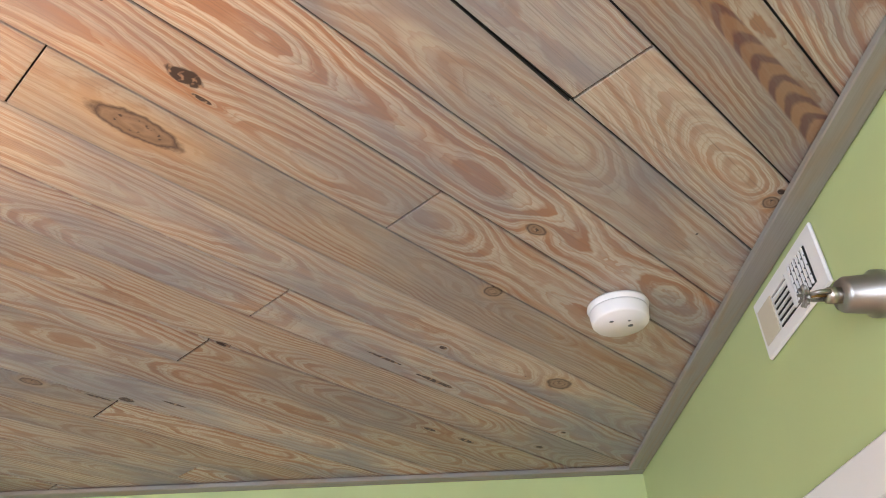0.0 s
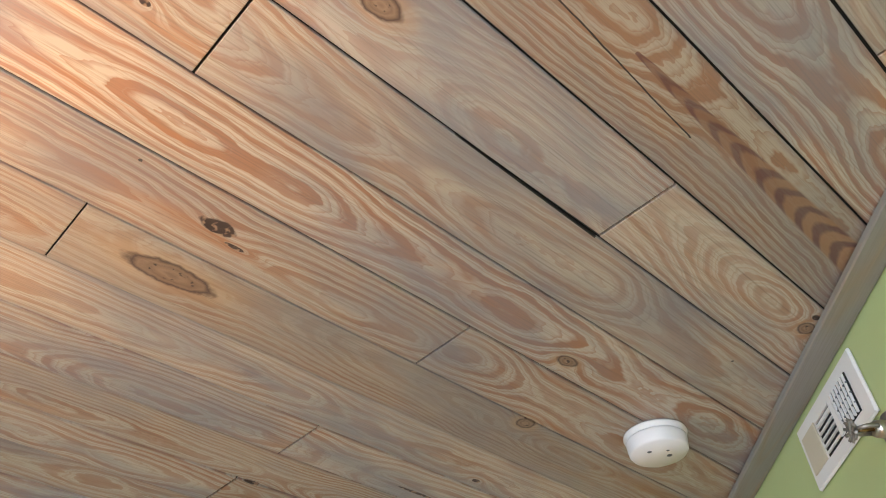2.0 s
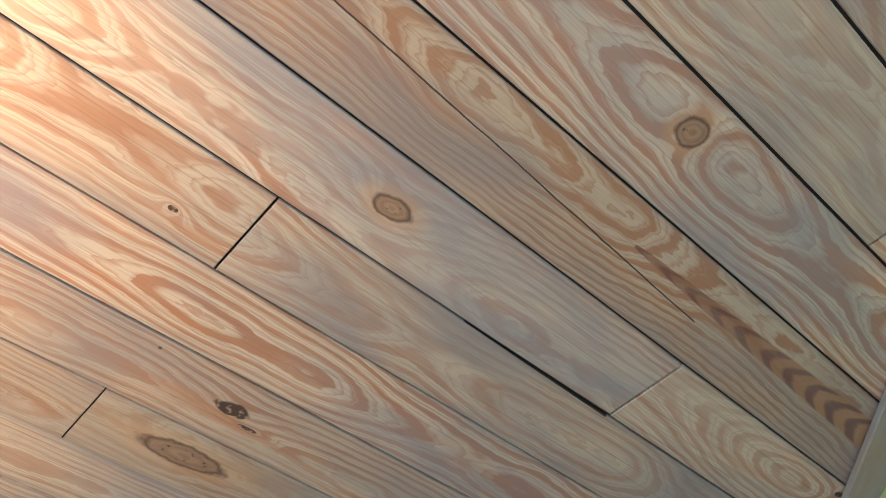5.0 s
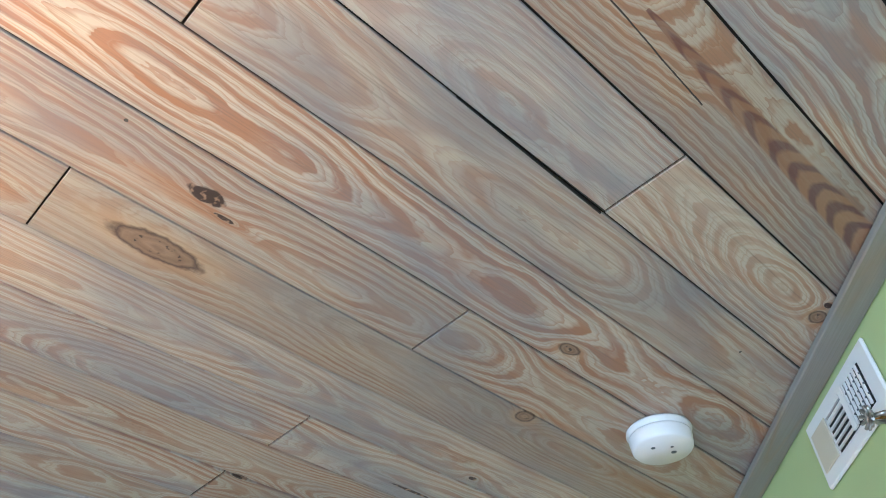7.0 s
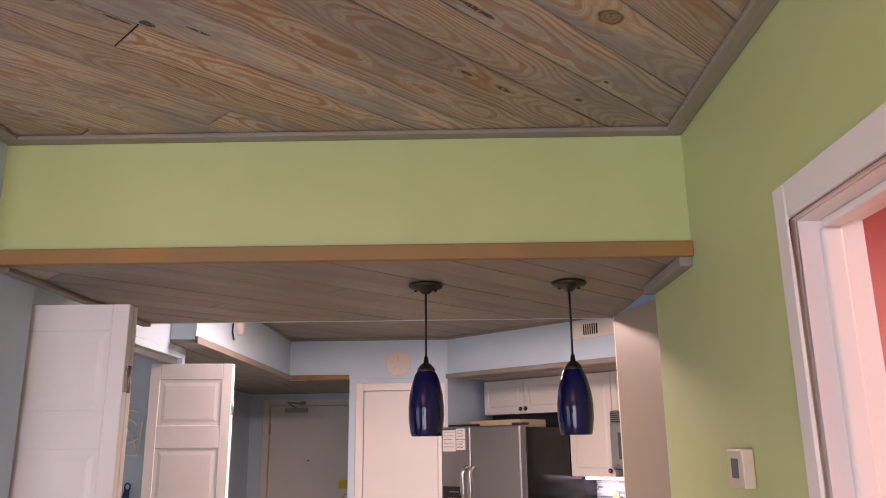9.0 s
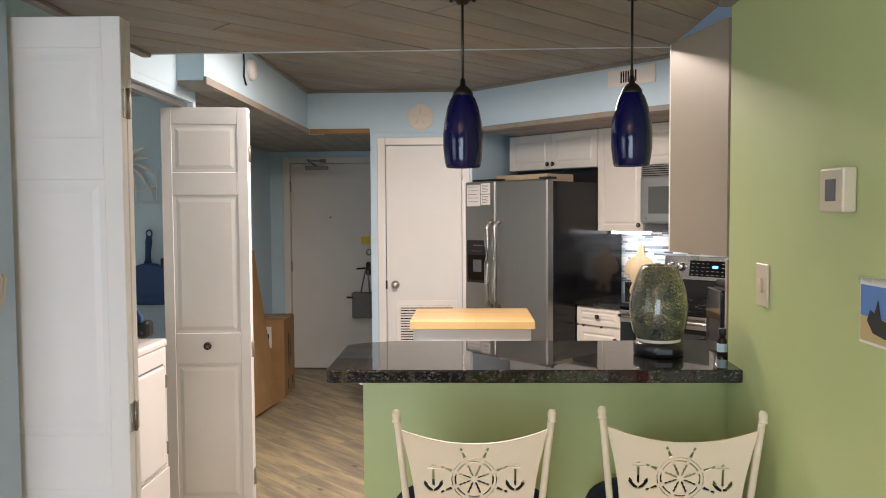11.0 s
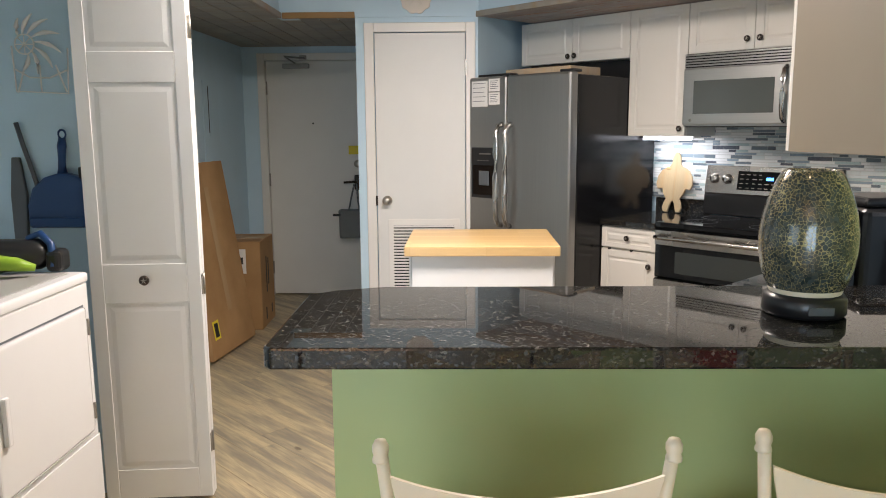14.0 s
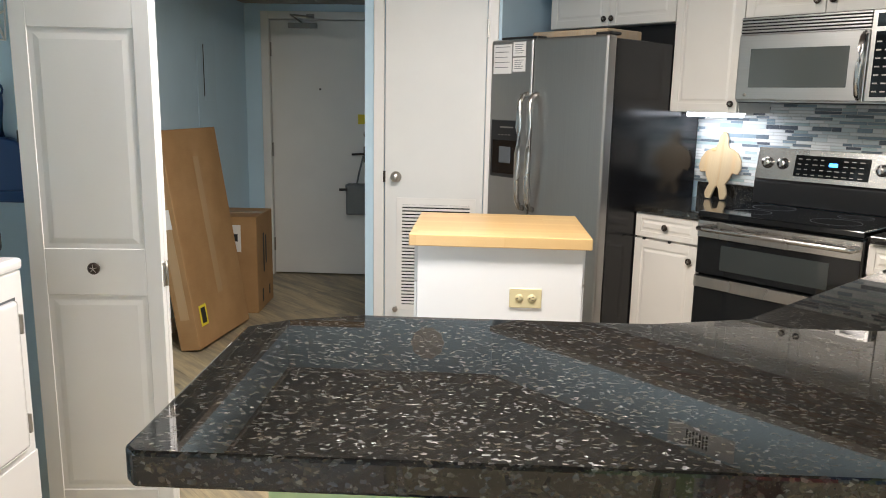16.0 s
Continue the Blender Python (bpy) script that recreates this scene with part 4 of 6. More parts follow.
structure("wall_hall_right", B(-1.455, -1.34, WY + 0.111, 5.72, 0, ZS), BLUE, "pale blue hall wall")
structure("wall_hall_left", B(-2.78, -2.66, 2.06, 5.84, 0, ZS + 0.1), BLUE, "pale blue hall wall")
EX0, EX1, EZ, EY = -2.475, -1.56, 2.035, 5.72
bm = bmesh.new()
box(bm, -2.66, EX0, EY, EY + 0.12, 0, ZS + 0.1)
box(bm, EX1, -1.33, EY, EY + 0.12, 0, ZS + 0.1)
box(bm, EX0, EX1, EY, EY + 0.12, EZ, ZS + 0.1)
structure("wall_entry", bm, BLUE, "pale blue wall around the entry door")
structure("wall_entry_outside", B(EX0 - 0.1, EX1 + 0.1, EY + 0.125, EY + 0.14, 0, ZS), DARKGAP, "closed outer side of the entry")
# stove soffit and hall soffit
sof = structure("soffit_stove", B(-3.36, -0.45, 2.38, 3.27, ZS + 0.02, ZK + 0.01), BLUE, "pale blue soffit above the wall cabinets")
sof.matrix_world = KITCHEN
sb = structure("soffit_boards", boards([rect(-3.36, -0.45, 2.382, 3.268)], 0, 0.1211, 0.02, ZS, ZS + 0.018, {}, 21), SOFFTRIM, "whitewashed pine boards under the soffit")
sb.matrix_world = KITCHEN
sb.data.materials[0] = pine("soffit_pine_boards", 0, (), (), 0.62)
tr = structure("trim_soffit", B(-3.36, -0.45, 2.362, 2.379, ZS - 0.004, ZS + 0.03, bevel=0.002), CEIL_HALL, "grey-washed pine strip on the soffit edge")
tr.matrix_world = KITCHEN
structure("soffit_hall", B(-2.0595, -1.93, 1.82, WY - 0.001, ZS + 0.0195, ZK + 0.017), BLUE, "pale blue soffit face over the hall side")
structure("trim_hall_side", B(-1.929, -1.912, 1.80, WY - 0.02, ZS - 0.004, ZS + 0.032, bevel=0.002), MOULD_Y, "grey-washed pine strip on the soffit edge")
structure("trim_hall_front", B(-1.91, -1.457, WY - 0.018, WY - 0.001, ZS - 0.004, ZS + 0.032, bevel=0.002), BEAMTRIM, "brown pine strip above the hall opening")
tk = structure("trim_kitchen_crown", B(-1.93, -0.69, WY - 0.015, WY - 0.001, ZK - 0.022, ZK - 0.001, bevel=0.002), MOULD_X, "grey-washed pine strip at the kitchen ceiling")
structure("trim_kitchen_crown_left", B(-1.929, -1.914, 1.82, WY - 0.016, ZK - 0.022, ZK - 0.001, bevel=0.002), MOULD_Y, "grey-washed pine strip at the kitchen ceiling")
tks = structure("trim_kitchen_crown_stove", B(-3.34, -0.6, 2.364, 2.379, ZK - 0.022, ZK - 0.001, bevel=0.002), CEIL_HALL, "grey-washed pine strip at the kitchen ceiling")
tks.matrix_world = KITCHEN
# laundry closet
CY0, CY1, CX = 0.225, 2.02, -1.93
bm = bmesh.new()
box(bm, -2.16, -2.06, CY0, CY1, 2.085, 2.118)
structure("wall_closet_front", bm, BLUE, "pale blue wall above the laundry closet opening")
structure("wall_closet_upper", B(-2.16, -2.06, CY0, 2.059, 2.1185, ZK + 0.018), BLUE, "pale blue wall above the laundry closet")
structure("wall_closet_north", B(-3.0, -2.06, CY1, 2.058, 0, 2.12), BLUE, "pale blue closet end wall")
structure("wall_closet_south", B(-3.0, XL - 0.121, 0.10, 0.221, 0, 2.3), BLUE, "pale blue closet end wall")
structure("wall_closet_back", B(-3.1, -3.0, 0.1, 2.1, 0, 2.3), BLUE, "pale blue closet back wall")
structure("ceiling_closet", B(-3.0, -2.161, 0.222, CY1, 2.25, 2.3), DOORWHITE, "white closet ceiling")
structure("trim_closet_track", B(-2.13, -2.085, CY0 + 0.02, CY1 - 0.01, 2.055, 2.084, bevel=0.002), STEEL, "metal bifold door track")
# baseboards
for nm, a in (("baseboard_hall_left", (-2.659, -2.645, 2.06, 5.719, 0.002, 0.09)), ("baseboard_right", (-0.014, -0.001, -0.533, 0.4, 0.002, 0.09)), ("baseboard_kitchen", (-1.468, -1.413, WY - 0.013, WY - 0.001, 0.002, 0.10)), ("baseboard_hall_right", (-1.468, -1.456, WY + 0.0, 5.719, 0.002, 0.10))):
    structure(nm, B(*a, bevel=0.003), TRIMWHITE, "white painted baseboard")

# knee wall and raised granite bar, turned a little against the header
BAR = pose(-1.086, 0.270, 0, 0, 0, 0.6)
ZB = 1.128
kw = structure("wall_bar", B(0.068, 1.16, 0.235, 0.36, 0, ZB - 0.036), GREEN, "green painted knee wall under the bar")
kw.matrix_world = BAR
bm = bmesh.new()
out = [(0.012, 0), (1.086, 0), (1.10, 0.275), (1.20, 0.278), (1.22, 0.46), (0.15, 0.46), (0.05, 0.425), (0.0, 0.385), (0.0, 0.012)]
prism(bm, out, ZB - 0.035, ZB, None, 0.004)
solid("bar_counter", bm, GRANITE, "polished dark speckled granite raised breakfast bar", "counter", m=BAR)
solid("outlet_trim", B(0.048, 0.066, 0.30, 0.32, 1.02, 1.045, bevel=0.003), WHITEPLASTIC, "small white bracket clip under the bar end", "bracket", m=BAR)

# floor: boards near the walk as pieces, the rest in one part
structure("floor", B(-4.5, 2.3, -4.3, 5.84, -0.1, -0.006), DARKGAP, "wood-look vinyl plank floor")

# ---- laundry closet things ----


def bifold(m, label, knob_side, mid):
    """A folded pair of leaves: front leaf facing -y, hinged at the outer end (+x)."""
    root = thing("bifold_door", label, "door", m, "laundry closet bifold doors")
    W, Z0, Z1 = 0.41, 0.02, 2.05
    for y, sgn in ((0.0, 1), (0.034, 1)):
        bm = bmesh.new()
        face_panels(bm, 0, W, Z0, Z1, y, 0.030, [(0.05, W - 0.05, 1.74, 1.97), (0.05, W - 0.05, 0.96, 1.63), (0.05, W - 0.05, 0.14, 0.81)], 0.016, 0.0029)
        lf = part("leaf", bm, BIFOLD, root)
        for z0, z1 in ((1.74, 1.97), (0.96, 1.63), (0.14, 0.81)):
            raised_field(part, lf, 0.05, W - 0.05, z0, z1, y, 0.016, 0.0029, BIFOLD)
    for z in (1.83, mid, 0.24):
        h = bmesh.new()
        box(h, W - 0.001, W + 0.003, 0.008, 0.056, z - 0.038, z + 0.038, 0.0008)
        lathe(h, [(0, -0.04), (0.005, -0.04), (0.005, 0.04), (0, 0.04)], Matrix.Translation((W + 0.004, 0.032, z)), 10)
        part("hinge", h, PEWTER, root, "worn metal hinge")
    if knob_side:
        k = bmesh.new()
        lathe(k, [(0, 0.024), (0.012, 0.024), (0.019, 0.020), (0.019, 0.014), (0.007, 0.010), (0.007, 0)], Matrix.Translation((0.205, 0, 0.90)) @ pose(0, 0, 0, 90), 20)
        kn = part("knob", k, BRONZE, root, "dark round knob with a star")
        s = bmesh.new()
        for i in range(5):
            a = radians(90 + 72 * i)
            c0, c1 = a - 0.35, a + 0.35
            prism(s, [(0, 0), (0.004 * math.cos(c0), 0.004 * math.sin(c0)), (0.015 * math.cos(a), 0.015 * math.sin(a)), (0.004 * math.cos(c1), 0.004 * math.sin(c1))], 0.0245, 0.0262, Matrix.Translation((0.205, 0, 0.90)) @ pose(0, 0, 0, 90))
        part("star", s, PEWTER, kn, "pewter starfish inlay")
    return root


bifold(pose(-2.185, 1.925, 0, 0, 0, 5.5), "white panelled bifold closet door folded open, with a dark knob", True, 0.875)
bifold(pose(-2.015, 0.248, 0, 0, 0, 1.5), "white panelled bifold closet door folded open beside the blue wall", False, 1.0)

# dryer, front towards the hall
DRY = pose(-2.125, 0, 0, 0, 0, 0)
root = thing("dryer", "white enamel clothes dryer with a large square door in the closet", "dryer", DRY)
part("body", B(-0.68, 0, 1.10, 1.785, 0.02, 0.925, bevel=0.006, segs=2), APPLIANCE, root)
part("top", B(-0.69, 0.006, 1.096, 1.789, 0.9255, 0.962, bevel=0.012, segs=3), APPLIANCE, root)
part("top_panel", B(-0.63, -0.04, 1.14, 1.74, 0.9625, 0.966, bevel=0.001), GREYTOP, root, "grey dryer top")
dd = part("door", B(0.001, 0.016, 1.17, 1.735, 0.385, 0.845, bevel=0.012, segs=3), APPLIANCE, root)
# dark sheet behind the door, standing in for the shade in its gap
part("door_gap_shade", B(0.0002, 0.003, 1.164, 1.741, 0.379, 0.851, bevel=0.001), GREYPLASTIC, root)
part("hinge", B(0.006, 0.02, 1.736, 1.746, 0.74, 0.80, bevel=0.002), PEWTER, dd)
part("hinge", B(0.006, 0.02, 1.736, 1.746, 0.43, 0.49, bevel=0.002), PEWTER, dd)
part("handle", B(0.0165, 0.034, 1.20, 1.225, 0.55, 0.70, bevel=0.006, segs=2), APPLIANCE, dd, "white moulded handle")
part("lower_panel", B(0.001, 0.006, 1.10, 1.783, 0.03, 0.36, bevel=0.003), APPLIANCE, root)
part("foot", B(-0.1, -0.06, 1.70, 1.74, 0, 0.02), BLACK, root)
part("foot", B(-0.1, -0.06, 1.15, 1.19, 0, 0.02), BLACK, root)
part("foot", B(-0.62, -0.58, 1.15, 1.19, 0, 0.02), BLACK, root)
part("foot", B(-0.62, -0.58, 1.70, 1.74, 0, 0.02), BLACK, root)

NW = CY1 - 0.002  # face of the closet end wall
# blue dustpan hanging on the end wall
root = thing("dustpan", "blue plastic dustpan hanging on the closet wall", "dustpan", pose(-2.285, NW, 0))
outl = [(-0.135, 1.095), (0.125, 1.095), (0.128, 1.20), (0.105, 1.255), (0.06, 1.29), (0.02, 1.30), (-0.02, 1.30), (-0.07, 1.285), (-0.115, 1.245), (-0.138, 1.18)]
bm = bmesh.new()
prism(bm, outl, 0.004, 0.05, STAND, 0.008)
part("pan", bm, NAVY, root)
part("lip", B(-0.13, 0.12, -0.062, -0.051, 1.10, 1.135, bevel=0.004), NAVY, root)
bm = bmesh.new()
tube(bm, [(-0.005, -0.025, 1.29), (-0.003, -0.028, 1.33), (0.0, -0.025, 1.40), (0.002, -0.022, 1.43)], [0.022, 0.014, 0.017, 0.013], 12)
h = part("handle", bm, NAVY, root)
bm = bmesh.new()
tube(bm, [(0.002 + 0.014 * math.sin(a), -0.02, 1.445 + 0.017 * math.cos(a)) for a in [k * math.pi / 8 for k in range(17)]], 0.004, 8)
part("loop", bm, NAVY, h)
# dark brush
root = thing("brush", "black brush with thin wire handle hanging on the wall", "brush", pose(-2.19, NW, 0))
part("head", B(-0.032, 0.03, -0.045, -0.003, 1.25, 1.325, bevel=0.006, segs=2), BLACK, root)
part("ferrule", B(-0.018, 0.015, -0.036, -0.008, 1.3255, 1.37, bevel=0.004), BLACK, root)
bm = bmesh.new()
tube(bm, [(-0.006, -0.02, 1.37), (-0.012, -0.02, 1.45), (-0.018, -0.02, 1.51), (-0.012, -0.02, 1.52), (-0.004, -0.02, 1.50), (0.0, -0.02, 1.37)], 0.003, 6)
part("wire", bm, GREYPLASTIC, root)
# strap of a hanging vacuum hose and clutter on the dryer
root = thing("ironing_rest", "grey strap and flat paddle hanging on the closet wall", "strap", pose(-2.45, NW, 0))
bm = bmesh.new()
tube(bm, [(-0.01, -0.012, 1.49), (0.012, -0.012, 1.40), (0.04, -0.012, 1.30), (0.07, -0.012, 1.18)], 0.010, 4)
part("strap", bm, GREYPLASTIC, root)
bm = bmesh.new()
prism(bm, [(-0.05, 1.02), (0.0, 1.02), (0.012, 1.22), (-0.005, 1.36), (-0.035, 1.36), (-0.05, 1.22)], 0.004, 0.022, STAND, 0.004)
part("paddle", bm, GREYPLASTIC, root)
root = thing("hand_vacuum", "blue, black and lime hand vacuum lying on the dryer", "vacuum", pose(-2.36, 1.72, 0.9665))
bm = bmesh.new()
lathe(bm, [(0, 0), (0.055, 0), (0.06, 0.03), (0.055, 0.17), (0.03, 0.22), (0, 0.22)], pose(-0.08, 0, 0.061, 0, 90, 20), 16)
part("body", bm, BLACK, root)
bm = bmesh.new()
tube(bm, [(-0.10, -0.06, 0.04), (-0.02, -0.08, 0.055), (0.07, -0.07, 0.045), (0.12, -0.05, 0.03)], [0.022, 0.028, 0.024, 0.012], 10)
part("nozzle", bm, LIME, root, "lime green nozzle")
bm = bmesh.new()
tube(bm, [(0.03, 0.04, 0.05), (0.05, 0.05, 0.12), (0.09, 0.05, 0.135), (0.13, 0.04, 0.10), (0.14, 0.03, 0.02)], 0.013, 10)
part("handle", bm, NAVY, root)
part("bin", B(0.11, 0.17, 0.02, 0.10, 0, 0.08, bevel=0.02, segs=3), BLACK, root)

# white wire wall decoration: a nautilus of bars
root = thing("wall_decoration", "white metal shell decoration hanging on the closet wall", "wall decor", pose(-2.345, NW, 0))
bm = bmesh.new()
cx, cz = -0.055, 1.775
tube(bm, [(cx + 0.036 * math.cos(a), -0.012, cz + 0.036 * math.sin(a)) for a in [k * math.pi / 10 for k in range(21)]], 0.003, 6)
for k in range(8):
    a = k * math.pi / 4
    tube(bm, [(cx, -0.012, cz), (cx + 0.036 * math.cos(a), -0.012, cz + 0.036 * math.sin(a))], 0.0022, 6)
part("hub", bm, WHITEPLASTIC, root)
for k in range(8):
    a0 = radians(125 - 28 * k)
    r1 = 0.085 + 0.055 * math.sin(math.pi * (k + 0.5) / 8)
    bm = bmesh.new()
    pts = [(cx + (0.037 + (r1 - 0.037) * u) * math.cos(a0 - 0.45 * u), -0.012, cz + (0.037 + (r1 - 0.037) * u) * math.sin(a0 - 0.45 * u)) for u in (0, 0.25, 0.5, 0.75, 1)]
    tube(bm, pts, [0.002, 0.006, 0.009, 0.006, 0.002], 6)
    part("blade", bm, WHITEPLASTIC, root)
bm = bmesh.new()
tube(bm, [(-0.105, -0.01, 1.77), (-0.10, -0.01, 1.605), (0.095, -0.01, 1.595), (0.105, -0.01, 1.76)], 0.0034, 6)
for x0, x1 in ((-0.095, -0.06), (-0.005, -0.005), (0.09, 0.055)):
    tube(bm, [(x0, -0.01, 1.60), (x1, -0.01, 1.70)], 0.0034, 6)
tube(bm, [(-0.098, -0.01, 1.685), (-0.045, -0.01, 1.655), (0.03, -0.01, 1.653), (0.095, -0.01, 1.68)], 0.0034, 6)
part("frame", bm, WHITEPLASTIC, root)

# ---- entry hall ----
root = thing("entry_door", "white flat entry door, closed, with a door closer and hanging basket", "door", pose(0, EY, 0))
part("leaf", B(EX0 + 0.012, EX1 - 0.012, 0.03, 0.075, 0.012, EZ - 0.012, bevel=0.002), DOORWHITE, root)
bm = bmesh.new()
for x0, x1, z0, z1 in ((EX0 - 0.055, EX0 + 0.008, 0, EZ + 0.05), (EX1 - 0.008, EX1 + 0.055, 0, EZ + 0.05), (EX0 + 0.0085, EX1 - 0.0085, EZ - 0.008, EZ + 0.05)):
    box(bm, x0, x1, -0.014, -0.001, z0, z1, 0.003)
part("casing", bm, DOORWHITE, root)
bm = bmesh.new()
box(bm, EX0 + 0.0005, EX0 + 0.008, 0.0, 0.118, 0, EZ - 0.0005)
box(bm, EX1 - 0.008, EX1 - 0.0005, 0.0, 0.118, 0, EZ - 0.0005)
box(bm, EX0 + 0.009, EX1 - 0.009, 0.0, 0.118, EZ - 0.008, EZ - 0.0005)
part("jamb", bm, DOORWHITE, root)
for z in (1.80, 1.02, 0.25):
    part("hinge", B(EX0 + 0.002, EX0 + 0.018, 0.012, 0.03, z - 0.055, z + 0.055, bevel=0.002), PEWTER, root)
cl = part("door_closer", B(EX0 + 0.16, EX0 + 0.385, -0.012, 0.029, EZ - 0.075, EZ - 0.035, bevel=0.005, segs=2), PEWTER, root, "grey metal door closer")
bm = bmesh.new()
tube(bm, [(EX0 + 0.27, 0.0, EZ - 0.034), (EX0 + 0.19, -0.05, EZ + 0.02), (EX0 + 0.36, -0.025, EZ + 0.005)], 0.008, 8)
box(bm, EX0 + 0.31, EX0 + 0.37, -0.03, -0.0145, EZ - 0.004, EZ + 0.03, 0.003)
part("arm", bm, PEWTER, cl)
bm = bmesh.new()
lathe(bm, [(0, 0.004), (0.008, 0.004), (0.008, 0)], Matrix.Translation((EX0 + 0.40, 0.029, 1.50)) @ pose(0, 0, 0, 90), 12)
part("peephole", bm, BLACK, root)
part("sticker", B(EX0 + 0.70, EX0 + 0.79, 0.027, 0.0295, 1.235, 1.31), YELLOW, root, "yellow notice sticker")
bm = bmesh.new()
lathe(bm, [(0, 0.014), (0.02, 0.014), (0.032, 0.006), (0.032, 0)], Matrix.Translation((EX0 + 0.775, 0.029, 1.155)) @ pose(0, 0, 0, 90), 20)
part("deadbolt", bm, NICKEL, root)
bm = bmesh.new()
box(bm, EX0 + 0.745, EX0 + 0.79, 0.018, 0.029, 0.93, 1.06, 0.006)
tube(bm, [(EX0 + 0.768, 0.018, 1.0), (EX0 + 0.768, -0.03, 1.0), (EX0 + 0.74, -0.035, 1.003), (EX0 + 0.66, -0.033, 0.998)], 0.009, 8)
part("lever_handle", bm, BRONZE, root, "dark lever handle")
root = thing("hanging_basket", "small dark patterned fabric caddy hanging from the door handle", "basket", pose(EX0 + 0.70, EY - 0.045, 0))
part("pouch", B(-0.08, 0.13, -0.06, 0.06, 0.52, 0.76, bevel=0.02, segs=3), BASKET, root)
part("rim", B(-0.083, 0.133, -0.063, 0.063, 0.735, 0.765, bevel=0.006), BASKET, root)
bm = bmesh.new()
tube(bm, [(0.0, 0.0, 0.76), (0.02, 0.0, 0.86), (0.05, 0.008, 0.985), (0.07, 0.01, 0.985), (0.08, 0.0, 0.85), (0.09, 0.0, 0.76)], 0.008, 6)
part("strap", bm, BASKET, root)
part("label_tab", B(-0.13, -0.06, -0.064, -0.058, 0.715, 0.735, bevel=0.002), BLACK, root)

# electrical panel on the hall wall
root = thing("electrical_panel", "pale painted electrical panel cover on the hall wall", "electrical panel", pose(-2.66, 0, 0))
part("cover", B(0.001, 0.006, 4.68, 5.02, 1.22, 1.81, bevel=0.002), BLUE, root)
part("door", B(0.0065, 0.011, 4.80, 4.98, 1.40, 1.78, bevel=0.002), BLUE, root)
part("gap", B(0.0062, 0.0072, 4.784, 4.797, 1.43, 1.77), DARKGAP, root, "dark gap beside the panel door")

# tall flat carton leaning on the hall wall and a second carton
root = thing("leaning_carton", "tall flat brown cardboard carton leaning on the wall", "box", pose(-2.335, 3.71, 0, 0, -9.0, -7.4))
part("carton", B(-0.125, 0.0, 0.0, 0.645, 0.021, 1.262, bevel=0.004), BOXCARD, root)
part("tape", B(-0.09, -0.035, -0.0012, 0.0, 0.20, 1.0), TAPE, root, "brown packing tape")
part("tape", B(0.0, 0.0012, 0.31, 0.37, 0.28, 1.10), TAPE, root, "brown packing tape")
st = part("warning_label", B(0.0, 0.0015, 0.06, 0.14, 0.14, 0.26), YELLOW, root, "yellow warning label")
part("print", B(0.0015, 0.0022, 0.075, 0.125, 0.155, 0.245), INK, st)
sl = part("shipping_label", B(-0.12, -0.03, -0.002, -0.0013, 0.72, 0.83), PAPER, root, "white shipping label")
root = thing("carton", "brown cardboard carton with a white shipping label on the floor", "box", pose(-2.30, 4.55, 0.001, 0, 0, 2))
part("carton", B(-0.34, 0.045, 0.0, 0.42, 0.0, 0.655, bevel=0.004), BOXCARD, root)
part("tape", B(-0.335, 0.04, 0.18, 0.25, 0.655, 0.6565), TAPE, root, "brown packing tape")
sl = part("shipping_label", B(-0.20, -0.06, -0.002, 0.0, 0.42, 0.60), PAPER, root, "white shipping label")
part("print", B(-0.18, -0.08, -0.0028, -0.002, 0.49, 0.54), INK, sl)
for i, (y, z0, z1) in enumerate(((0.16, 0.25, 0.52), (0.22, 0.30, 0.50), (0.30, 0.06, 0.13), (0.12, 0.05, 0.14))):
    part("print", B(0.045, 0.0458, y, y + 0.03, z0, z1), INK, root)

# ---- closet door in the kitchen ----
root = thing("closet_door", "white flat closet door with a louvred grille, closed", "door", pose(0, WY, 0))
part("leaf", B(AX0 + 0.006, AX1 - 0.006, 0.008, 0.045, 0.012, AZ - 0.006, bevel=0.002), DOORWHITE, root)
bm = bmesh.new()
for x0, x1, z0, z1 in ((AX0 - 0.058, AX0 + 0.003, 0.0, AZ + 0.055), (AX1 - 0.003, AX1 + 0.058, 0.0, AZ + 0.055), (AX0 + 0.0035, AX1 - 0.0035, AZ - 0.003, AZ + 0.055)):
    box(bm, x0, x1, -0.015, -0.001, z0, z1, 0.004)
part("casing", bm, TRIMWHITE, root)
gr = part("grille_frame", B(AX0 + 0.075, AX1 - 0.045, 0.003, 0.0078, 0.20, 0.875, bevel=0.0015), VENTWHITE, root)
part("grille_opening", B(AX0 + 0.108, AX1 - 0.078, 0.0018, 0.0028, 0.235, 0.835), DARKGAP, root, "dark opening behind the louvres")
sl0 = None
for k in range(30):
    z = 0.24 + 0.02 * k
    if sl0 is None:
        sl0 = part("slat", B(AX0 + 0.108, AX1 - 0.078, -0.005, 0.0012, -0.006, 0.006, bevel=0.001), VENTWHITE, gr)
        ob = sl0
    else:
        ob = new("slat", sl0.data)
        ob.parent = gr
    ob.location.z = z + 0.008
bm = bmesh.new()
lathe(bm, [(0, 0.055), (0.018, 0.055), (0.027, 0.045), (0.026, 0.036), (0.012, 0.028), (0.011, 0.012), (0.030, 0.008), (0.032, 0.0)], Matrix.Translation((AX0 + 0.07, 0.008, 0.995)) @ pose(0, 0, 0, 90), 24)
part("knob", bm, NICKEL, root, "satin nickel round knob")
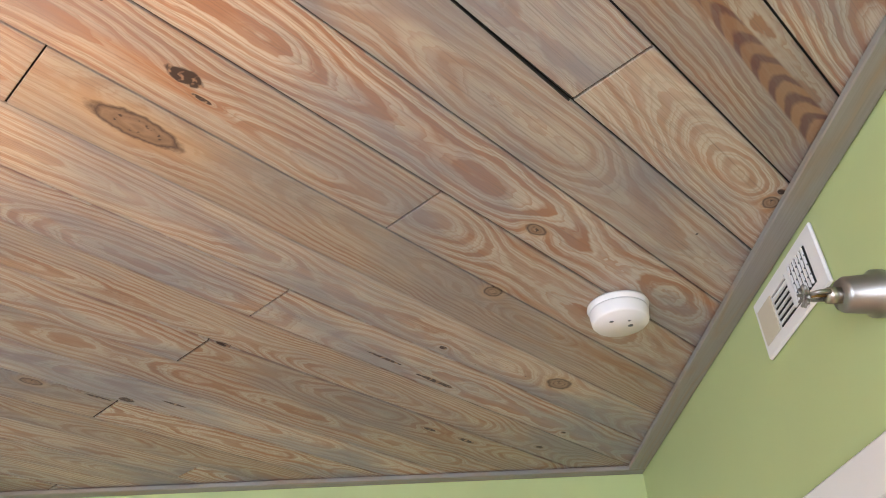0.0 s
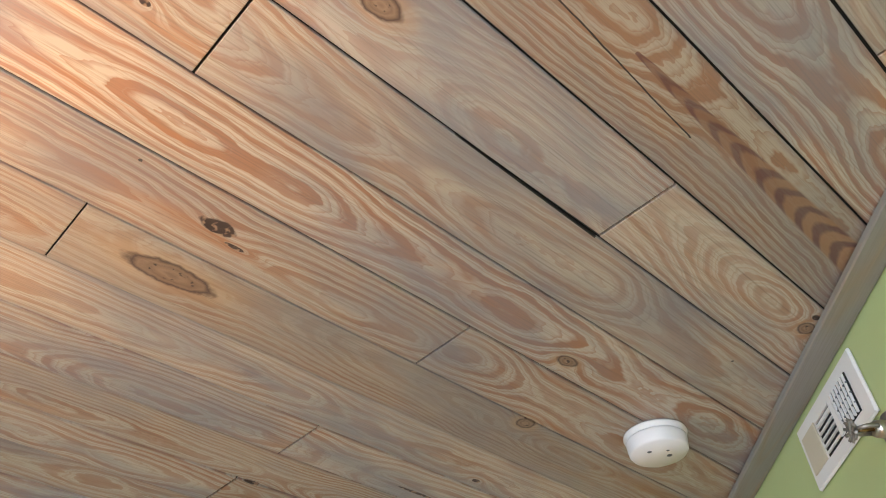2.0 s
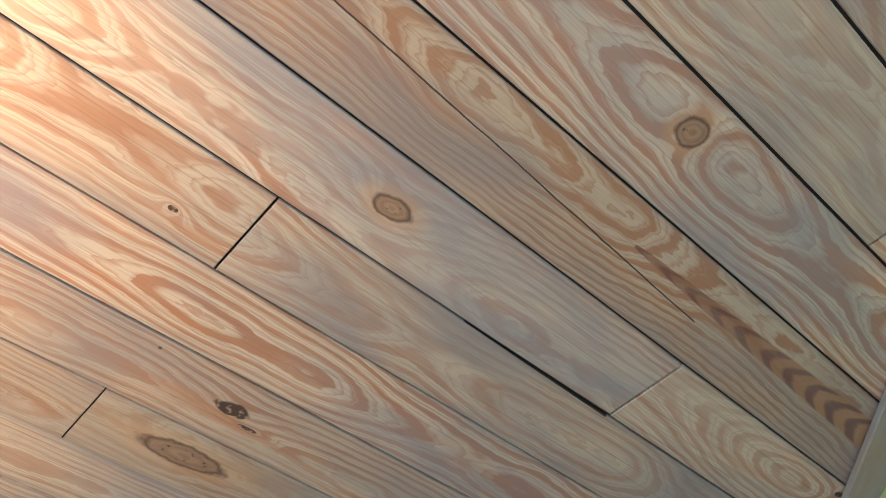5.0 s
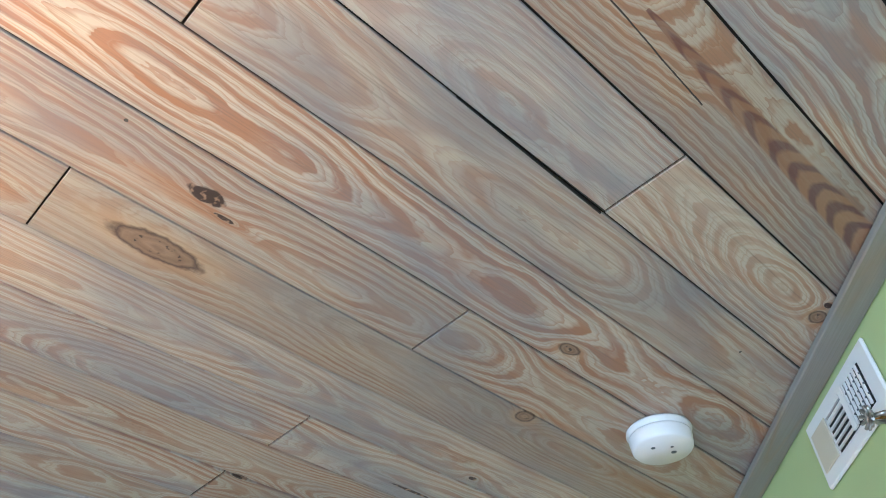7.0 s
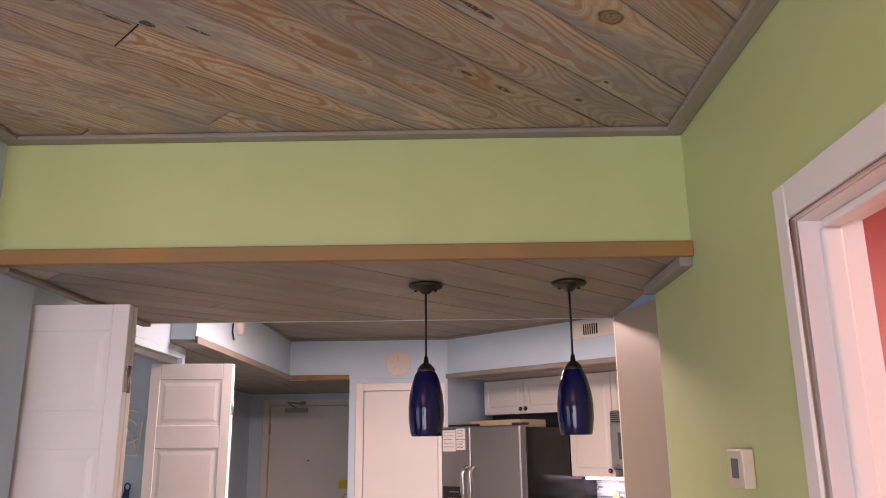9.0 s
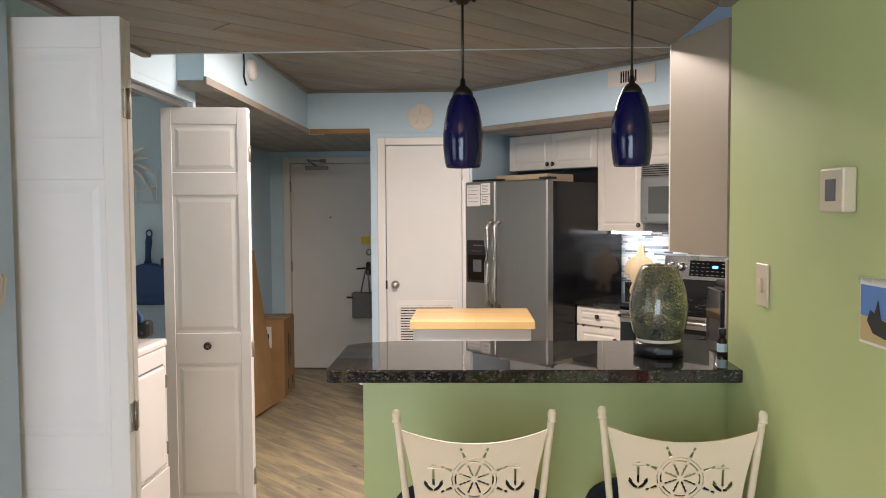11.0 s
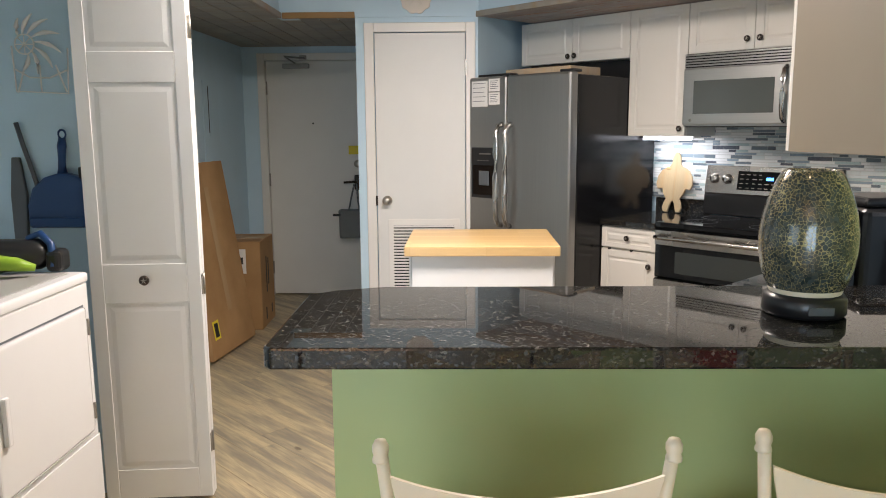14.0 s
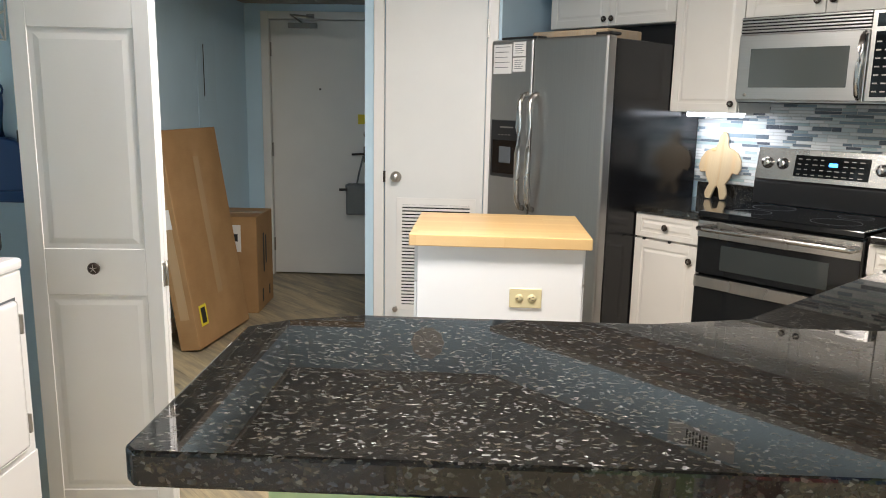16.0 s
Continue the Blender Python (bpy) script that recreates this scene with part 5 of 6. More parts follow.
part("latch", B(AX0 - 0.002, AX0 + 0.012, -0.0165, -0.0152, 0.965, 1.03, bevel=0.0004), BRONZE, root)
for z in (1.83, 0.25):
    part("hinge", B(AX1 - 0.006, AX1 + 0.006, -0.019, 0.004, z - 0.05, z + 0.05, bevel=0.002), PEWTER, root)
bm = bmesh.new()
tube(bm, [(AX0 + 0.075, 0.0075, 0.215), (AX0 + 0.075, -0.045, 0.215)], 0.007, 10)
lathe(bm, [(0, 0), (0.016, 0.0), (0.016, 0.008), (0, 0.010)], Matrix.Translation((AX0 + 0.075, -0.043, 0.215)) @ pose(0, 0, 0, 90), 14)
part("door_stop", bm, NICKEL, root)

# sand dollar above the door
root = thing("sand_dollar", "pale scalloped sand dollar plaque on the wall above the closet door", "wall decor", pose(-1.075, WY, 2.255))
pts = [((0.098 + 0.004 * math.cos(10 * a)) * math.cos(a), (0.098 + 0.004 * math.cos(10 * a)) * math.sin(a)) for a in [k * math.pi / 30 for k in range(60)]]
bm = bmesh.new()
prism(bm, pts, 0.001, 0.014, STAND, 0.003)
part("disc", bm, SHELL, root)
for k in range(5):
    a = radians(90 + 72 * k)
    bm = bmesh.new()
    lathe(bm, [(0, 0.003), (0.008, 0.002), (0.011, 0)], Matrix.Translation((0.042 * math.cos(a), -0.014, 0.042 * math.sin(a))) @ pose(0, 0, 0, 90) @ Matrix.Rotation(a, 4, "Z") @ Matrix.Diagonal((2.0, 0.8, 1, 1)), 14)
    part("petal", bm, SHELL, root)
# cord from the soffit face
bm = bmesh.new()
tube(bm, [(-1.925, 2.42, 2.435), (-1.922, 2.43, 2.36), (-1.924, 2.425, 2.28), (-1.922, 2.46, 2.24)], 0.005, 6)
root = thing("door_chime", "white round chime with a dark cord on the soffit", "chime", pose(0, 0, 0))
part("cord", bm, BLACK, root, "dark cord")
bm = bmesh.new()
lathe(bm, [(0, 0.03), (0.05, 0.03), (0.058, 0.015), (0.058, 0)], Matrix.Translation((-1.929, 2.55, 2.34)) @ pose(0, 0, 0, 0, 90), 20)
part("cover", bm, WHITEPLASTIC, root)

# ---- kitchen: everything along the diagonal wall, in (along, into, up) ----
FS0, FS1, FP = -3.39, -2.593, 2.33
root = thing("refrigerator", "stainless side-by-side refrigerator with black sides and a water dispenser", "refrigerator", KITCHEN)
part("cabinet", B(FS0 + 0.004, FS1 - 0.002, FP + 0.075, FP + 0.885, 0.03, 1.750, bevel=0.004), BLACKTEX, root, "black textured cabinet")
SEAM = -3.073
for x0, x1 in ((FS0, SEAM - 0.003), (SEAM + 0.003, FS1)):
    part("door", B(x0, x1, FP, FP + 0.072, 0.10, 1.765, bevel=0.014, segs=3), FRIDGE, root, "brushed stainless door")
part("kick_plate", B(FS0 + 0.02, FS1 - 0.02, FP + 0.05, FP + 0.074, 0.0, 0.095, bevel=0.003), BLACK, root)
part("hinge_cover", B(FS0 + 0.02, FS0 + 0.30, FP + 0.05, FP + 0.13, 1.766, 1.782, bevel=0.004), BLACK, root)
part("hinge_cover", B(FS1 - 0.12, FS1 - 0.02, FP + 0.05, FP + 0.13, 1.766, 1.782, bevel=0.004), BLACK, root)
for x in (SEAM - 0.036, SEAM + 0.036):
    bm = bmesh.new()
    tube(bm, [(x, FP + 0.004, 1.475), (x, FP - 0.03, 1.465), (x, FP - 0.05, 1.43), (x, FP - 0.056, 1.30), (x, FP - 0.058, 1.16), (x, FP - 0.056, 1.02), (x, FP - 0.05, 0.91), (x, FP - 0.03, 0.87), (x, FP + 0.004, 0.86)], 0.016, 12)
    part("handle", bm, STEELH, root, "curved steel bar handle")
dp = part("dispenser", B(FS0 + 0.028, SEAM - 0.075, FP - 0.006, FP + 0.01, 1.02, 1.335, bevel=0.004), BLACK, root, "black water and ice dispenser")
part("recess", B(FS0 + 0.045, SEAM - 0.092, FP - 0.0075, FP - 0.0062, 1.04, 1.225), BLACKGLOSS, dp)
part("paddle", B(FS0 + 0.10, SEAM - 0.13, FP - 0.014, FP - 0.0076, 1.10, 1.19, bevel=0.003), GREYPLASTIC, dp)
part("badge", B(FS0 + 0.10, SEAM - 0.12, FP - 0.0075, FP - 0.0062, 1.292, 1.30), PEWTER, dp)
for k in range(4):
    part("button", B(FS0 + 0.085 + 0.026 * k, FS0 + 0.099 + 0.026 * k, FP - 0.0075, FP - 0.0062, 1.252, 1.257), PEWTER, dp)
for x0, x1, z0, z1 in ((FS0 + 0.03, FS0 + 0.165, 1.585, 1.74), (FS0 + 0.175, FS0 + 0.265, 1.675, 1.75), (FS0 + 0.175, FS0 + 0.265, 1.595, 1.668)):
    n = part("notice", B(x0, x1, FP - 0.0022, FP - 0.0004, z0, z1), PAPER, root, "white printed notice")
    for k in range(5):
        zz = z1 - 0.012 - (z1 - z0 - 0.02) * k / 5
        part("print", B(x0 + 0.012, x1 - 0.014 - 0.008 * (k % 3), FP - 0.0029, FP - 0.0022, zz - 0.003, zz), GREYPLASTIC, n)
solid("serving_tray", B(-3.20, -2.70, 2.46, 2.76, 1.7505, 1.808, bevel=0.006), PINE_BOX, "light pine tray lying on top of the refrigerator", "tray", m=KITCHEN)


def knob(parent, x, y, z):
    bm = bmesh.new()
    lathe(bm, [(0, 0.024), (0.010, 0.024), (0.0165, 0.020), (0.0165, 0.015), (0.006, 0.010), (0.006, 0)], Matrix.Translation((x, y, z)) @ pose(0, 0, 0, 90), 18)
    k = part("knob", bm, BRONZE, parent, "dark round knob with a star")
    s = bmesh.new()
    for i in range(5):
        a = radians(90 + 72 * i)
        prism(s, [(0, 0), (0.0035 * math.cos(a - 0.5), 0.0035 * math.sin(a - 0.5)), (0.013 * math.cos(a), 0.013 * math.sin(a)), (0.0035 * math.cos(a + 0.5), 0.0035 * math.sin(a + 0.5))], 0.0242, 0.0256, Matrix.Translation((x, y, z)) @ pose(0, 0, 0, 90))
    part("star", s, PEWTER, parent)


def door_front(parent, x0, x1, z0, z1, y, name="door"):
    bm = bmesh.new()
    face_panels(bm, x0, x1, z0, z1, y, 0.019, [(x0 + 0.045, x1 - 0.045, z0 + 0.045, z1 - 0.045)] if z1 - z0 > 0.2 else [(x0 + 0.03, x1 - 0.03, z0 + 0.03, z1 - 0.03)], 0.010, 0.006)
    d = part(name, bm, CABWHITE, parent)
    e = 0.045 if z1 - z0 > 0.2 else 0.03
    raised_field(part, d, x0 + e, x1 - e, z0 + e, z1 - e, y, 0.010, 0.006, CABWHITE)
    return d


def wall_cabinet(label, x0, x1, z0, z1, doors, knobs, y=2.90):
    root = thing("wall_cabinet", label, "cabinet", KITCHEN, "white kitchen wall cabinets")
    part("body", B(x0, x1, y + 0.02, 3.268, z0, z1), CABWHITE, root)
    w = (x1 - x0) / doors
    for k in range(doors):
        d = door_front(root, x0 + w * k + 0.0015, x0 + w * (k + 1) - 0.0015, z0 + 0.002, z1 - 0.002, y)
        if knobs[k]:
            knob(d, x0 + knobs[k][0], y, knobs[k][1])
    return root


above = wall_cabinet("white two-door wall cabinet above the refrigerator", -3.45, -2.595, 1.865, 2.138, 2, [(0.402, 1.905), (0.453, 1.905)])
# added black board puts the recess's shade above the fridge
part("recess_shade_board", B(-3.45, -2.595, 3.0, 3.266, 1.752, 1.8645), BLACK, above, "black filler board standing in for the shade over the refrigerator")
wall_cabinet("white tall single-door wall cabinet beside the microwave", -2.592, -2.212, 1.40, 2.138, 1, [(0.35, 1.445)])
wall_cabinet("white two-door wall cabinet above the microwave", -2.21, -1.45, 1.857, 2.138, 2, [(0.345, 1.915), (0.415, 1.915)])
wall_cabinet("white single-door wall cabinet next to the microwave", -1.448, -0.95, 1.40, 2.138, 1, [(0.04, 1.445)])

# strip lamp under the tall cabinet
root = thing("strip_lamp", "white glowing strip lamp under the wall cabinet", "lamp", KITCHEN)
part("housing", B(-2.58, -2.24, 3.06, 3.14, 1.3885, 1.3995, bevel=0.002), WHITEPLASTIC, root)
part("diffuser", B(-2.575, -2.25, 3.045, 3.0595, 1.375, 1.398, bevel=0.003), STRIPGLOW, root, "glowing diffuser")

# microwave over the range
MS0, MS1, MP = -2.195, -1.455, 2.84
root = thing("microwave", "stainless over-the-range microwave with a dark window", "microwave", KITCHEN)
part("body", B(MS0, MS1, MP + 0.03, 3.268, 1.452, 1.854, bevel=0.003), BLACK, root)
part("front_frame", B(MS0, MS1, MP + 0.008, MP + 0.0298, 1.455, 1.853, bevel=0.003), STEEL, root)
md = part("door", B(MS0 + 0.002, MS1 - 0.15, MP - 0.008, MP + 0.0078, 1.465, 1.772, bevel=0.005, segs=2), STEEL, root, "brushed stainless door")
part("window", B(MS0 + 0.065, MS1 - 0.225, MP - 0.0105, MP - 0.0082, 1.525, 1.705, bevel=0.001), MWGLASS, md)
bm = bmesh.new()
x = MS1 - 0.168
tube(bm, [(x, MP - 0.006, 1.755), (x, MP - 0.03, 1.74), (x, MP - 0.043, 1.69), (x, MP - 0.046, 1.62), (x, MP - 0.043, 1.54), (x, MP - 0.03, 1.495), (x, MP - 0.006, 1.48)], 0.013, 12)
part("handle", bm, STEELH, md, "curved steel handle")
for k in range(5):
    z = 1.783 + 0.0145 * k
    part("vent_slat", B(MS0 + 0.003, MS1 - 0.15, MP - 0.004, MP + 0.0078, z, z + 0.0085, bevel=0.001), STEEL, root)
part("vent_gap", B(MS0 + 0.003, MS1 - 0.15, MP + 0.0045, MP + 0.0076, 1.7775, 1.852), DARKGAP, root)
cp = part("control_panel", B(MS1 - 0.147, MS1 - 0.002, MP - 0.006, MP + 0.0078, 1.465, 1.852, bevel=0.003), STEEL, root)
part("keypad", B(MS1 - 0.125, MS1 - 0.02, MP - 0.008, MP - 0.0062, 1.485, 1.76), BLACKGLOSS, cp)
part("display", B(MS1 - 0.125, MS1 - 0.02, MP - 0.008, MP - 0.0062, 1.78, 1.835), BLACKGLOSS, cp)
for i in range(3):
    for j in range(7):
        part("key", B(MS1 - 0.118 + 0.034 * i, MS1 - 0.098 + 0.034 * i, MP - 0.0086, MP - 0.0081, 1.505 + 0.035 * j, 1.511 + 0.035 * j), PEWTER, cp)
bm = bmesh.new()
lathe(bm, [(0, 0.002), (0.008, 0.002), (0.009, 0)], Matrix.Translation((MS0 + 0.05, MP - 0.008, 1.49)) @ pose(0, 0, 0, 90), 14)
part("emblem", bm, PEWTER, md)

# range
SS0, SS1, SP = -2.215, -1.452, 2.625
root = thing("range", "stainless double-oven electric range with a black glass cooktop", "stove", KITCHEN)
part("body", B(SS0 + 0.003, SS1 - 0.003, SP + 0.04, 3.255, 0.03, 0.90), BLACK, root)
part("cooktop", B(SS0, SS1, SP - 0.004, 3.16, 0.9005, 0.932, bevel=0.006, segs=2), BLACKGLOSS, root, "black glass cooktop")
for bx, by, r in ((-2.03, 2.80, 0.085), (-1.64, 2.80, 0.105), (-2.03, 3.03, 0.10), (-1.64, 3.03, 0.075)):
    bm = bmesh.new()
    lathe(bm, [(r, 0.0), (r + 0.003, 0.0), (r + 0.003, 0.0006), (r, 0.0006), (r, 0)], Matrix.Translation((bx, by, 0.9322)), 40)
    part("burner_ring", bm, GREYPLASTIC, root)
ov = part("upper_oven_door", B(SS0 + 0.004, SS1 - 0.004, SP, SP + 0.038, 0.622, 0.892, bevel=0.004), BLACKGLOSS, root, "black glass oven door")
part("upper_band", B(SS0 + 0.004, SS1 - 0.004, SP - 0.006, SP - 0.0005, 0.805, 0.888, bevel=0.002), STEELH, ov, "steel band")
part("window", B(SS0 + 0.13, SS1 - 0.13, SP - 0.0015, SP - 0.0003, 0.655, 0.775), DARKGLASS, ov)
bm = bmesh.new()
tube(bm, [(SS0 + 0.03, SP - 0.005, 0.852), (SS0 + 0.03, SP - 0.045, 0.852), (SS0 + 0.06, SP - 0.05, 0.852), (SS1 - 0.06, SP - 0.05, 0.852), (SS1 - 0.03, SP - 0.045, 0.852), (SS1 - 0.03, SP - 0.005, 0.852)], 0.013, 12)
part("handle", bm, STEELH, ov, "round steel bar handle")
lo = part("lower_oven_door", B(SS0 + 0.004, SS1 - 0.004, SP, SP + 0.038, 0.13, 0.615, bevel=0.004), BLACKGLOSS, root, "black glass oven door")
part("upper_band", B(SS0 + 0.004, SS1 - 0.004, SP - 0.010, SP - 0.0005, 0.555, 0.612, bevel=0.003), STEELH, lo, "steel band")
part("drawer", B(SS0 + 0.004, SS1 - 0.004, SP, SP + 0.038, 0.03, 0.125, bevel=0.004), STEEL, root)
for sx in (SS0 + 0.03, SS1 - 0.07):
    part("foot", B(sx, sx + 0.04, SP + 0.05, SP + 0.09, 0, 0.03), BLACK, root)
bm = bmesh.new()
prism(bm, [(3.165, 0.933), (3.255, 0.933), (3.255, 1.222), (3.205, 1.222), (3.175, 1.06), (3.165, 1.05)], SS0, SS1, Matrix(((0, 0, 1, 0), (1, 0, 0, 0), (0, 1, 0, 0), (0, 0, 0, 1))), 0.003)
part("backguard", bm, BLACK, root)
tilt = Matrix.Translation((0, 3.190, 1.14)) @ pose(0, 0, 0, -10.5)
bm = bmesh.new()
t = bmesh.new()
box(t, SS0, SS1, -0.012, 0.0, -0.082, 0.085, 0.003)
merge(bm, t, tilt)
pl = part("control_panel", bm, STEELH, root, "steel control panel")
t, bm = bmesh.new(), bmesh.new()
box(t, -2.015, -1.655, -0.0145, -0.0122, -0.055, 0.055, 0.001)
merge(bm, t, tilt)
disp = part("display", bm, BLACKGLOSS, pl)
t, bm = bmesh.new(), bmesh.new()
box(t, -1.845, -1.805, -0.0158, -0.0148, 0.005, 0.022)
merge(bm, t, tilt)
part("clock", bm, BLUELED, pl, "lit blue clock")
rng = random.Random(3)
for i in range(9):
    for j in range(4):
        if 3 < i < 6 and j > 1:
            continue
        t, bm = bmesh.new(), bmesh.new()
        x = -2.0 + 0.037 * i
        box(t, x, x + rng.uniform(0.014, 0.024), -0.0154, -0.0148, -0.045 + 0.026 * j, -0.041 + 0.026 * j)
        merge(bm, t, tilt)
        part("key", bm, PEWTER, pl)
for x in (-2.155, -2.075, -1.60, -1.515):
    bm = bmesh.new()
    lathe(bm, [(0, 0.032), (0.020, 0.032), (0.024, 0.026), (0.025, 0.010), (0.030, 0.006), (0.030, 0)], tilt @ Matrix.Translation((x, -0.012, 0.005)) @ pose(0, 0, 0, 90), 24)
    kb = part("knob", bm, STEELH, pl, "steel control knob")
    t, bm = bmesh.new(), bmesh.new()
    box(t, x - 0.005, x + 0.005, -0.052, -0.0445, -0.018, 0.028, 0.002)
    merge(bm, t, tilt)
    part("grip", bm, STEELH, pl)


def base_cabinet(label, x0, x1, p, knobs):
    root = thing("base_cabinet", label, "cabinet", KITCHEN, "white kitchen base cabinets")
    part("body", B(x0, x1, p + 0.022, 3.268, 0.10, 0.884), CABWHITE, root)
    part("toe_kick", B(x0, x1, p + 0.09, p + 0.11, 0.0, 0.099), BLACK, root)
    dr = door_front(root, x0 + 0.002, x1 - 0.002, 0.752, 0.876, p, "drawer")
    knob(dr, (x0 + x1) / 2, p, 0.815)
    dd = door_front(root, x0 + 0.002, x1 - 0.002, 0.11, 0.74, p)
    if knobs:
        knob(dd, x1 - 0.035, p, 0.665)
    for x in (x0 + 0.05, x0 + 0.20):
        part("bumper", B(x, x + 0.016, p - 0.003, p + 0.01, 0.737, 0.748, bevel=0.001), BLACK, root)
    return root


base_cabinet("white base cabinet with drawer between refrigerator and range", -2.590, -2.222, 2.652, True)
base_cabinet("white base cabinet with drawer next to the range corner", -1.445, -1.10, 2.652, False)

# granite worktops with upstands
solid("worktop", B(-2.590, -2.218, 2.628, 3.245, 0.885, 0.918, bevel=0.004), GRANITE, "dark speckled granite worktop beside the range", "worktop", m=KITCHEN)
solid("upstand", B(-2.590, -2.218, 3.2455, 3.2665, 0.885, 1.005, bevel=0.003), GRANITE, "dark granite upstand behind the worktop", "worktop", m=KITCHEN)
# lower worktop behind the bar, with its diagonal edge
low = [(-0.97, 0.66), (1.88, 0.66), (1.88, 2.70), (1.27, 3.31), (0.84, 2.87), (1.04, 2.67), (-0.10, 1.53), (-0.97, 1.28)]
bm = bmesh.new()
prism(bm, low, 0.885, 0.918, None, 0.004)
solid("worktop", bm, GRANITE, "dark speckled granite worktop behind the bar", "worktop")
bm = bmesh.new()
prism(bm, [(-0.90, 0.68), (1.86, 0.68), (1.86, 2.60), (1.10, 2.62), (-0.08, 1.46), (-0.90, 1.22)], 0.0, 0.8845)
solid("base_cabinet_run", bm, CABWHITE, "white base cabinets under the worktop behind the bar", "cabinet")

# glass mosaic backsplash
root = thing("backsplash", "grey, white and blue-green glass strip mosaic behind the range", "backsplash", KITCHEN)
part("bed", B(-2.678, -0.95, 3.2612, 3.2695, 1.006, 1.451), GROUT, root)
rng = random.Random(11)
bm = bmesh.new()
z = 1.008
while z < 1.445:
    h = rng.choice((0.0135, 0.0135, 0.0205))
    x = -2.677 - rng.uniform(0, 0.08)
    while x < -0.96:
        w = rng.choice((0.045, 0.07, 0.095, 0.13))
        x0, x1 = max(x, -2.677), min(x + w, -0.952)
        if x1 - x0 > 0.008:
            y = 3.2575 + rng.uniform(0, 0.0012)
            t = [bm.verts.new(q) for q in ((x0, 3.261, z), (x1, 3.261, z), (x1, 3.261, z + h), (x0, 3.261, z + h), (x0 + 0.001, y, z + 0.001), (x1 - 0.001, y, z + 0.001), (x1 - 0.001, y, z + h - 0.001), (x0 + 0.001, y, z + h - 0.001))]
            for f in ((4, 5, 6, 7), (0, 1, 5, 4), (1, 2, 6, 5), (2, 3, 7, 6), (3, 0, 4, 7)):
                bm.faces.new([t[i] for i in f])
        x += w + 0.0022
    z += h + 0.0022
tagged(part("tiles", bm, TILES, root), kind="stuff")

# wooden turtle board
root = thing("turtle_board", "pale wooden turtle-shaped cutting board leaning on the backsplash", "cutting board", KITCHEN @ Matrix.Translation((-2.445, 3.20, 0.9195)) @ pose(0, 0, 0, -8.5))
half = [(0.0, 0.075), (0.012, 0.06), (0.03, 0.0), (0.058, 0.004), (0.066, 0.03), (0.058, 0.06), (0.047, 0.085), (0.07, 0.12), (0.08, 0.15), (0.112, 0.145), (0.125, 0.175), (0.118, 0.225), (0.095, 0.262), (0.062, 0.282), (0.04, 0.29), (0.028, 0.31), (0.026, 0.345), (0.012, 0.372), (0.0, 0.378)]
pts = [(0.0, 0.075)] + half[1:-1] + [(0.0, 0.378)] + [(-x, y) for x, y in half[1:-1][::-1]]
bm = bmesh.new()
prism(bm, pts, 0.0, 0.016, STAND, 0.002)
part("board", bm, TURTLE, root)
part("spine", B(-0.008, 0.008, -0.019, -0.0165, 0.08, 0.36, bevel=0.001), TURTLE, root)
bm = bmesh.new()
lathe(bm, [(0, 0.002), (0.012, 0.002), (0.013, 0)], Matrix.Translation((-0.048, -0.0162, 0.275)) @ pose(0, 0, 0, 90) @ Matrix.Diagonal((1.4, 0.8, 1, 1)), 16)
part("brand_mark", bm, BUTCHER, root)

# end cabinet above the bar end
root = thing("end_cabinet", "end panel of a hanging wall cabinet over the bar end, light painted in as beige", "cabinet", pose(0, 0, 0))
bm = bmesh.new()
prism(bm, [(0.068, 0.626), (0.086, 0.626), (0.006, 0.975), (-0.012, 0.975)], 1.40, ZL - 0.001)
part("end_panel", bm, CABEND, root)
part("body", B(0.087, 0.75, 0.66, 0.975, 1.40, ZL - 0.001), CABEND, root)
part("door", B(-0.012, 0.37, 0.9755, 0.995, 1.40, ZL - 0.001, bevel=0.002), CABWHITE, root)
part("door", B(0.373, 0.75, 0.9755, 0.995, 1.40, ZL - 0.001, bevel=0.002), CABWHITE, root)

# soffit register and coffee maker
root = thing("air_register", "white air register on the soffit face", "vent", KITCHEN)
part("plate", B(-2.14, -1.80, 2.371, 2.3785, 2.315, 2.425, bevel=0.002), VENTWHITE, root)
part("opening", B(-2.05, -1.93, 2.3695, 2.3708, 2.335, 2.405), DARKGAP, root, "dark opening")
for k in range(7):
    part("slat", B(-2.048 + 0.017 * k, -2.043 + 0.017 * k, 2.366, 2.3694, 2.335, 2.405), VENTWHITE, root)
root = thing("coffee_maker", "black coffee maker with a glossy front on the lower worktop", "coffee maker", pose(0.325, 1.17, 0.919, 0, 0, 0))
part("body", B(-0.10, 0.13, -0.10, 0.10, 0.0, 0.335, bevel=0.02, segs=3), BLACK, root)
part("lid", B(-0.09, 0.12, -0.09, 0.09, 0.3355, 0.36, bevel=0.01, segs=2), BLACK, root)
part("front_panel", B(-0.125, -0.1005, -0.085, 0.085, 0.02, 0.33, bevel=0.006, segs=2), BLACKGLOSS, root, "glossy black front")
bm = bmesh.new()
tube(bm, [(-0.02, -0.101, 0.26), (-0.02, -0.13, 0.25), (-0.02, -0.135, 0.18), (-0.02, -0.13, 0.10), (-0.02, -0.101, 0.08)], 0.012, 10)
part("handle", bm, BLACKGLOSS, root)

